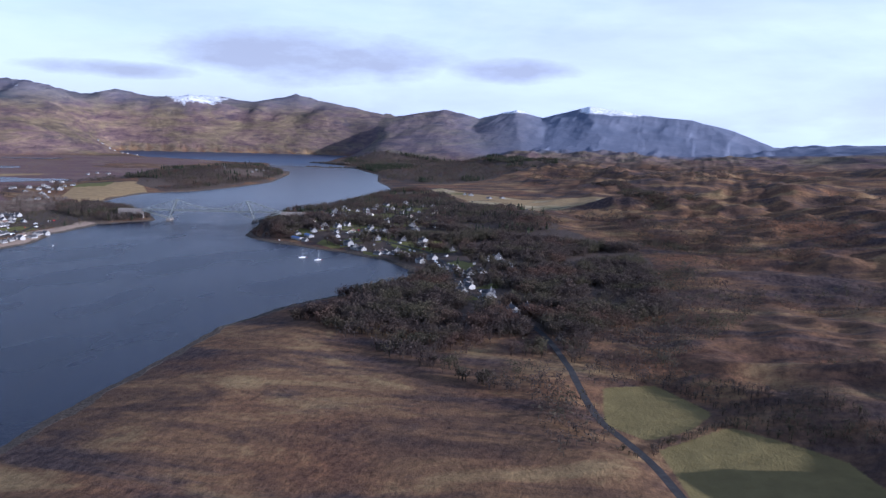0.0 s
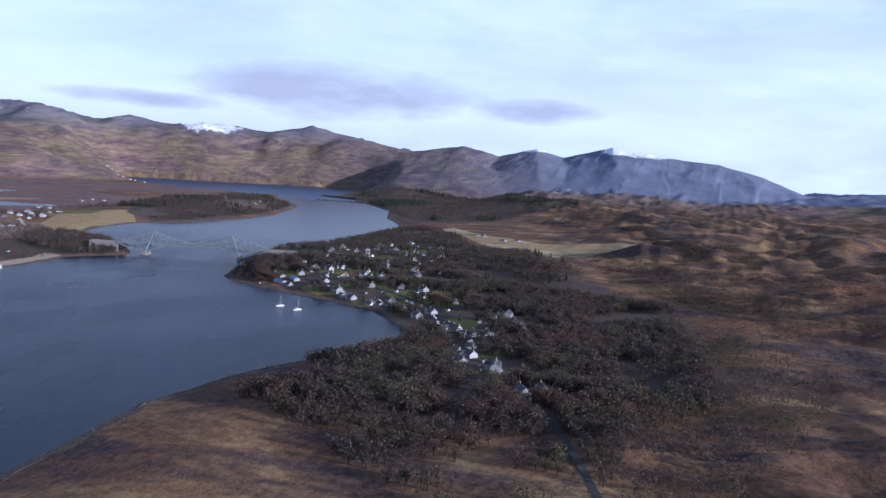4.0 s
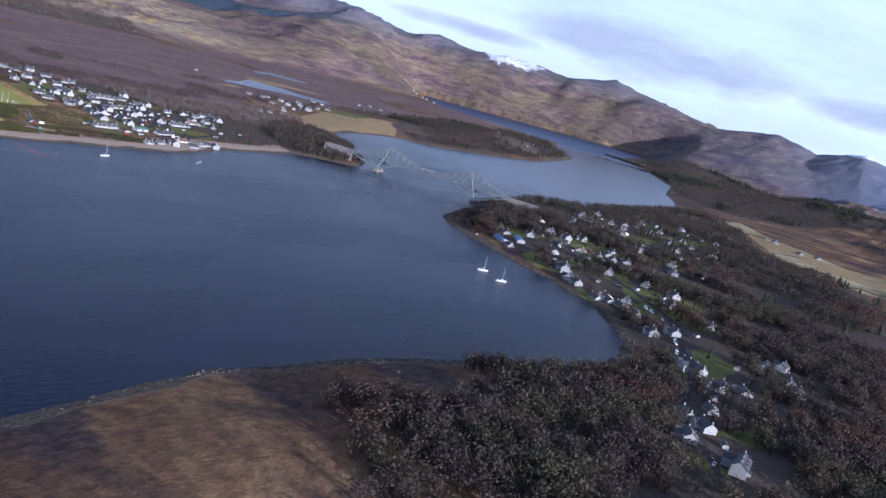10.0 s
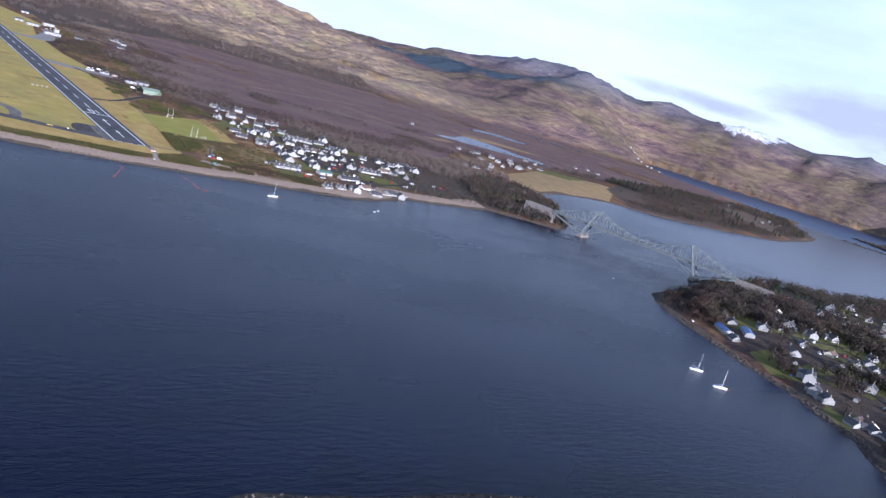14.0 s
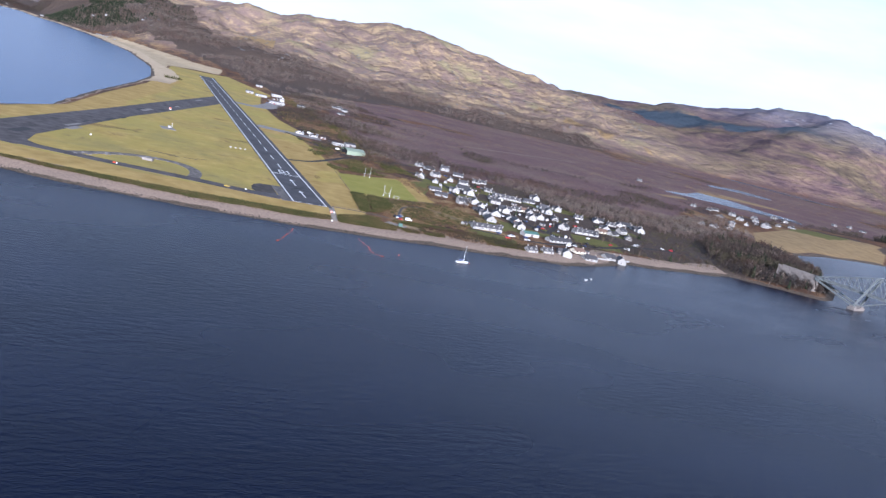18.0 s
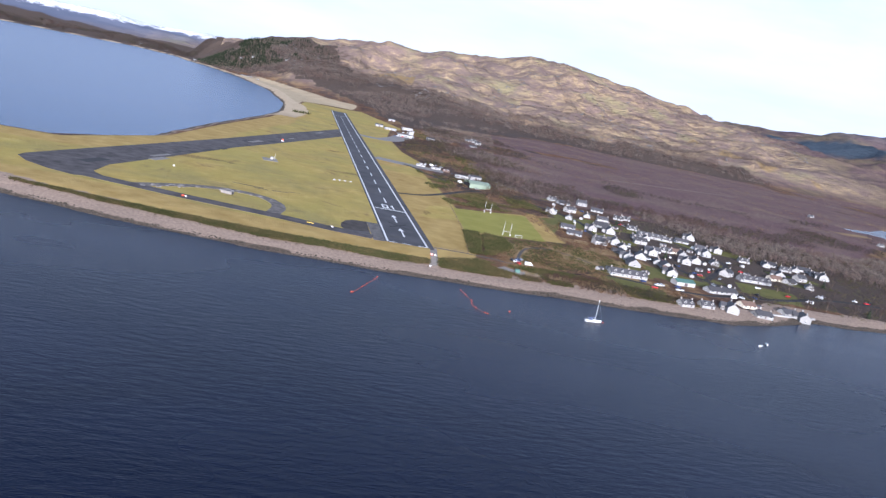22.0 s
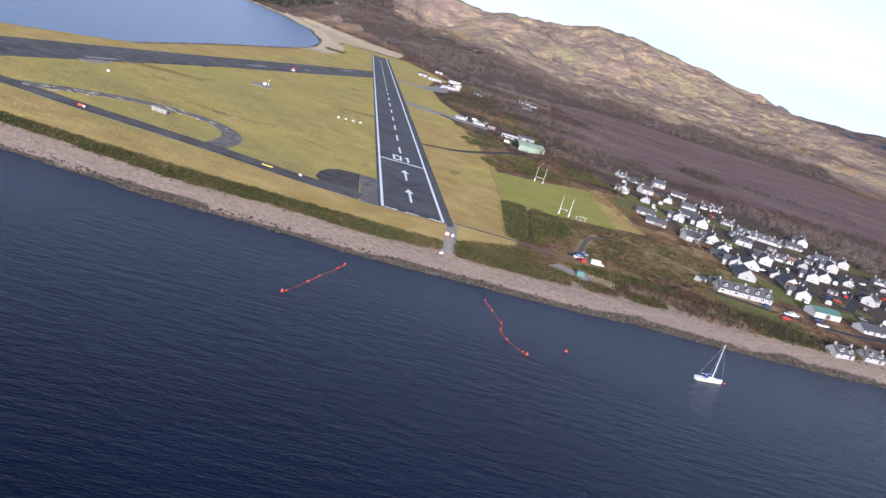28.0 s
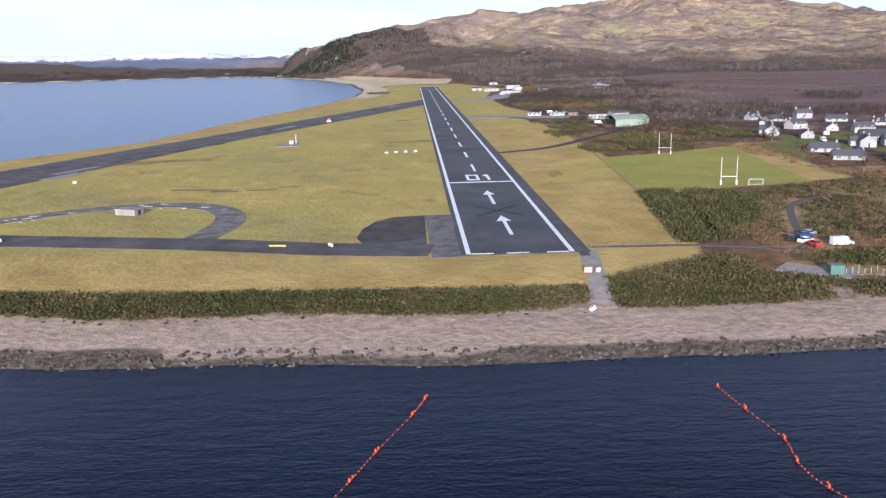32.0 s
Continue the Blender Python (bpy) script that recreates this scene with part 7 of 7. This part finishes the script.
wood("woodland", "dark bare trees round the lochan houses", [(600, 330), (720, 370), (930, 560), (1000, 620), (1100, 600), (1250, 640), (1150, 560), (1030, 540), (900, 500), (740, 385), (640, 300)], 420, 227, 5, 10, shapes_dist, BARE_M, 0.1, 50, 1.1)
wood("woodland", "dark mixed wood on the low land beyond the bay", [(-560, 2920), (-700, 3160), (-1300, 3000), (-2200, 2800), (-2500, 3000), (-1500, 3380), (-700, 3500), (-430, 3200)], 2400, 228, 8, 14, shapes_dist, BARE_M, 0.15, 200, 1.6)
wood("conifers", "dark conifers on the steep end of the hill", [(-470, 2720), (-430, 2620), (-300, 2470), (-170, 2400), (-110, 2560), (-160, 2830), (-330, 2900), (-450, 2850)], 1500, 229, 8, 14, shapes_fir, FIR_M, 0.2, 90)
wood("hedge", "brown hedge scrub round the small green fields", [(-292, -868), (-262, -892), (-242, -908), (-214, -924), (-226, -930), (-250, -914), (-276, -894), (-300, -880)], 150, 215, 2, 4, shapes_far, BARE_M, 0, 60, 1.3)
wood("hedge", "brown scrub and rough trees beside the fields", [(-180, -850), (-150, -890), (-190, -960), (-240, -1010), (-260, -985), (-235, -930), (-205, -912), (-165, -880)], 330, 216, 2.5, 6, shapes_far, BARE_M, 0, 60, 1.2)


def belt(name, label, poly, n, seed, lo, hi, material, shapes=shapes_bush, clump=0.0, scale=25, category="scrub", squash=0.85):
    rng = np.random.RandomState(seed)
    px_, py_ = [p[0] for p in poly], [p[1] for p in poly]
    x, y = rng.uniform(min(px_), max(px_), n * 30), rng.uniform(min(py_), max(py_), n * 30)
    ok = inside(poly, x, y) & (shore(x, y) > 20)
    if clump:
        ok &= fbm(x, y, scale, 3, seed) > -clump
    for line, w in PATHS:
        d, _ = reach(line, x, y)
        ok &= d > w
    for hx, hy, big in HOUSES:
        ok &= np.hypot(x - hx, y - hy) > big + 2
    x, y = x[ok][:n], y[ok][:n]
    return plant(name, label, category, shapes, x, y, rng.uniform(lo, hi, len(x)), material, squash)


PATHS = [([(17, 2), (15, -14), (13, -30), (11, -44)], 3.2), ([(18, 5), (44, 4), (66, -2), (74, 4), (82, 30), (96, 60), (118, 70), (140, 45)], 2.6), ([(58, -17), (66, -23), (76, -26)], 7), ([(72, 2), (80, 4)], 6), ([(17, 226), (58, 262), (100, 328), (118, 346)], 4)]
BELT = [(-236, 2), (-228, 0), (-150, -18), (-88, -28), (-16, -31), (16, -31), (52, -30), (52, -43), (0, -45), (-88, -41), (-150, -30), (-228, -8), (-236, -4)]
belt("gorse", "dark green gorse belt above the shingle", BELT, 6000, 301, 0.6, 1.5, GORSE_M, clump=0.42, squash=1.2)
belt("bracken", "rust-brown bracken among the shore gorse", BELT, 1500, 315, 0.5, 1.1, BRACKEN_M, clump=0.0)
belt("gorse", "dark green gorse between beach and runway end", [(16, -26), (46, -8), (60, -12), (60, -44), (16, -46)], 1100, 302, 0.8, 1.7, GORSE_M, squash=1.1)
for row_seed, row in ((303, [(53, 86), (43, 7), (49, 7), (59, 56), (63, 87)]), (316, [(67, 86), (63, 56), (53, 8), (60, 14), (80, 46), (82, 80)])):
    belt("gorse", "dense dark plantation row beside the playing field", row, 1000, row_seed, 1.5, 2.5, GORSE_M)
belt("gorse", "green gorse scrub above the village beach", [(60, -42), (110, -36), (180, -38), (200, -44), (196, -30), (150, -16), (100, -6), (76, -8), (58, -12)], 2200, 304, 0.9, 2.0, GORSE_M, clump=0.12)
belt("gorse", "olive gorse clumps in the rough below the playing field", [(66, 30), (84, 84), (122, 96), (150, 100), (176, 60), (150, 14), (100, 0), (74, 14)], 1100, 317, 0.9, 2.1, GORSE_M, clump=0.0, scale=30)
belt("gorse", "gorse thicket behind the playing field", [(64, 215), (138, 228), (170, 250), (160, 320), (110, 322), (80, 280), (60, 240)], 900, 305, 1.5, 3.0, GORSE_M, clump=0.12)
belt("gorse", "gorse bushes by the airfield buildings", [(60, 300), (90, 340), (96, 380), (70, 420), (50, 470), (46, 420)], 260, 306, 1.3, 2.6, GORSE_M, clump=-0.05)
belt("gorse", "scattered gorse round the apron and hangar", [(130, 400), (160, 400), (170, 900), (140, 1000), (150, 700)], 500, 307, 1.5, 3.2, GORSE_M, clump=0.0)
belt("bracken", "rust-brown dead bracken on rough ground", [(60, -40), (200, -42), (180, 20), (150, 90), (120, 96), (76, 60), (62, 20)], 2200, 308, 0.7, 1.5, BRACKEN_M, clump=0.08)
belt("bracken", "rust-brown bracken and rough grass by the village", [(140, 110), (190, 60), (200, 130), (170, 240), (150, 250), (132, 230)], 900, 309, 0.7, 1.5, BRACKEN_M, clump=0.1)
belt("scrub", "tawny bare willow scrub above the beach", [(60, -41), (200, -44), (230, -30), (190, -20), (120, -8), (90, -20)], 330, 310, 2.0, 4.2, BARE_M, shapes_far, 0.0, 20, squash=1.2)
EAST_ROUGH = [(72, 300), (96, 300), (170, 300), (178, 520), (176, 1080), (150, 1160), (128, 1060), (132, 900), (96, 860), (72, 700), (84, 540), (112, 520), (140, 470), (140, 420), (76, 430)]
belt("bracken", "red-brown bracken and heather beside the airfield", EAST_ROUGH, 2600, 312, 0.8, 1.9, BRACKEN_M, clump=0.12)
belt("gorse", "dark gorse clumps in the rough beside the airfield", EAST_ROUGH, 900, 313, 1.4, 3.0, GORSE_M, clump=-0.02, scale=40)
belt("woodland", "purple-brown birches beside the airfield", EAST_ROUGH, 1300, 314, 3, 7, BARE_M, shapes_dist, 0.02, 70, "woodland", 1.1)
belt("bushes", "dark bushes on the dunes by the bay", [(-92, 1010), (-60, 1000), (-60, 1060), (-86, 1060)], 60, 311, 2.0, 4.0, GORSE_M)


def along_shore(n, seed, lo, hi, xmin, xmax, line):
    rng = np.random.RandomState(seed)
    x = rng.uniform(xmin, xmax, n * 8)
    y = np.interp(x, [p[0] for p in line], [p[1] for p in line]) + rng.uniform(-12, 45, n * 8)
    d = shore(x, y)
    ok = (d > lo) & (d < hi)
    return x[ok][:n], y[ok][:n], rng


EDGE = [(-420, 40), (-228, -24), (-152, -46), (-88, -58), (-16, -64), (60, -60), (158, -56), (202, -54), (240, -38), (281, -12), (342, -5), (415, 13)]
x, y, rng_s = along_shore(2200, 401, -1.0, 5.5, -300, 400, EDGE)
plant("shore_rocks", "dark weedy stones at the tide edge", "rocks", shapes_stone, x, y, rng_s.uniform(0.25, 0.9, len(x)), ROCK_M, 1.0)
for lo, hi, seed, n in ((18.2, 19.2, 402, 700), (22.4, 23.2, 403, 600), (26.2, 27.2, 404, 420)):
    x, y, rng_s = along_shore(n, seed, lo, hi, -300, 300, EDGE)
    keep = fbm(x, y, 22, 2, seed) > -0.08
    plant("seaweed", "line of dark dried seaweed on the shingle", "seaweed", shapes_stone, x[keep], y[keep], rng_s.uniform(0.3, 0.75, keep.sum()), plain("dry_seaweed", (0.035, 0.03, 0.024), 0.9, 0.3, 2.0), 1.3, 0.12)
rng_s = np.random.RandomState(405)
t = rng_s.uniform(0, len(SOUTH_SHORE) - 1.01, 9000)
i = t.astype(int)
P = np.array(SOUTH_SHORE, float)
x, y = P[i, 0] + (P[i + 1, 0] - P[i, 0]) * (t - i) + rng_s.normal(0, 5, 9000), P[i, 1] + (P[i + 1, 1] - P[i, 1]) * (t - i) + rng_s.normal(0, 5, 9000)
d = shore(x, y)
ok = (d > -0.5) & (d < 7) & (x > -200) & (x < 800)
plant("shore_rocks", "dark rocks along the wooded shore", "rocks", shapes_stone, x[ok], y[ok], rng_s.uniform(0.4, 1.3, ok.sum()), ROCK_M, 1.1)

x = np.concatenate([np.linspace(2578, 2470, 90), np.linspace(2262, 2290, 70)])
y = np.concatenate([np.linspace(700, 480, 90), np.linspace(560, 375, 70)])
rng_s = np.random.RandomState(409)
plant("skerry", "low dark skerries off the far shore", "rocks", shapes_stone, x + rng_s.normal(0, 6, len(x)), y + rng_s.normal(0, 4, len(x)), rng_s.uniform(3, 8, len(x)), ROCK_M, 1.6, -5.0)

# single trees near the shore villages
LONE = [(shapes_bare[0], BARE_M, "leafless tree with a spreading crown"), (shapes_bare[3], BARE_M, "tall leafless tree with a ragged crown"), (shapes_fir[0], FIR_M, "dark green conifer standing alone")]


def lone_tree(k, size):
    """One tree as a trunk and a crown of small clumps."""
    shape, material, label = LONE[k]
    ob = thing("tree", label, "tree", group="single trees")
    for name, tris in (("trunk", shape[:10]), ("crown", shape[10:])):
        me = bpy.data.meshes.new(name)
        fast_mesh(me, tris.reshape(-1, 3) * size, np.arange(len(tris) * 3).reshape(-1, 3), TIMBER if name == "trunk" else material, False)
        part(name, me, ob)
    return ob


rng = random.Random(77)
spots = [(118, 300), (150, 120), (165, 95), (178, 120), (230, 118), (262, 95), (300, 62), (318, 75), (345, 85), (372, 110), (395, 130), (300, 20), (318, 24), (335, 16), (352, 22), (368, 30), (384, 22), (402, 30), (225, 210), (240, 260), (205, 320), (160, 230), (404, -330), (440, -300), (470, -330), (430, -365), (380, -400), (372, -440), (345, -490), (420, -470), (90, -650), (50, -690), (150, -700), (130, -640), (250, -630), (30, -735), (-20, -700), (280, -690), (540, -250), (500, -262)]
protos = [lone_tree(k, 9.0) for k in range(3)]
for k, (x, y) in enumerate(spots):
    m = pose(x, y, ground_z(x, y) - 0.1, rz=rng.uniform(0, 360))
    proto = protos[0 if k % 5 < 2 else (1 if k % 5 < 4 else 2)]
    if k in (0, 2, 4):
        proto.matrix_basis = m
        proto.scale = (1, 1, 1)
    else:
        ob = copy_thing(proto, m)
        s = rng.uniform(0.75, 1.25)
        ob.scale = (s, s, s * rng.uniform(0.9, 1.15))
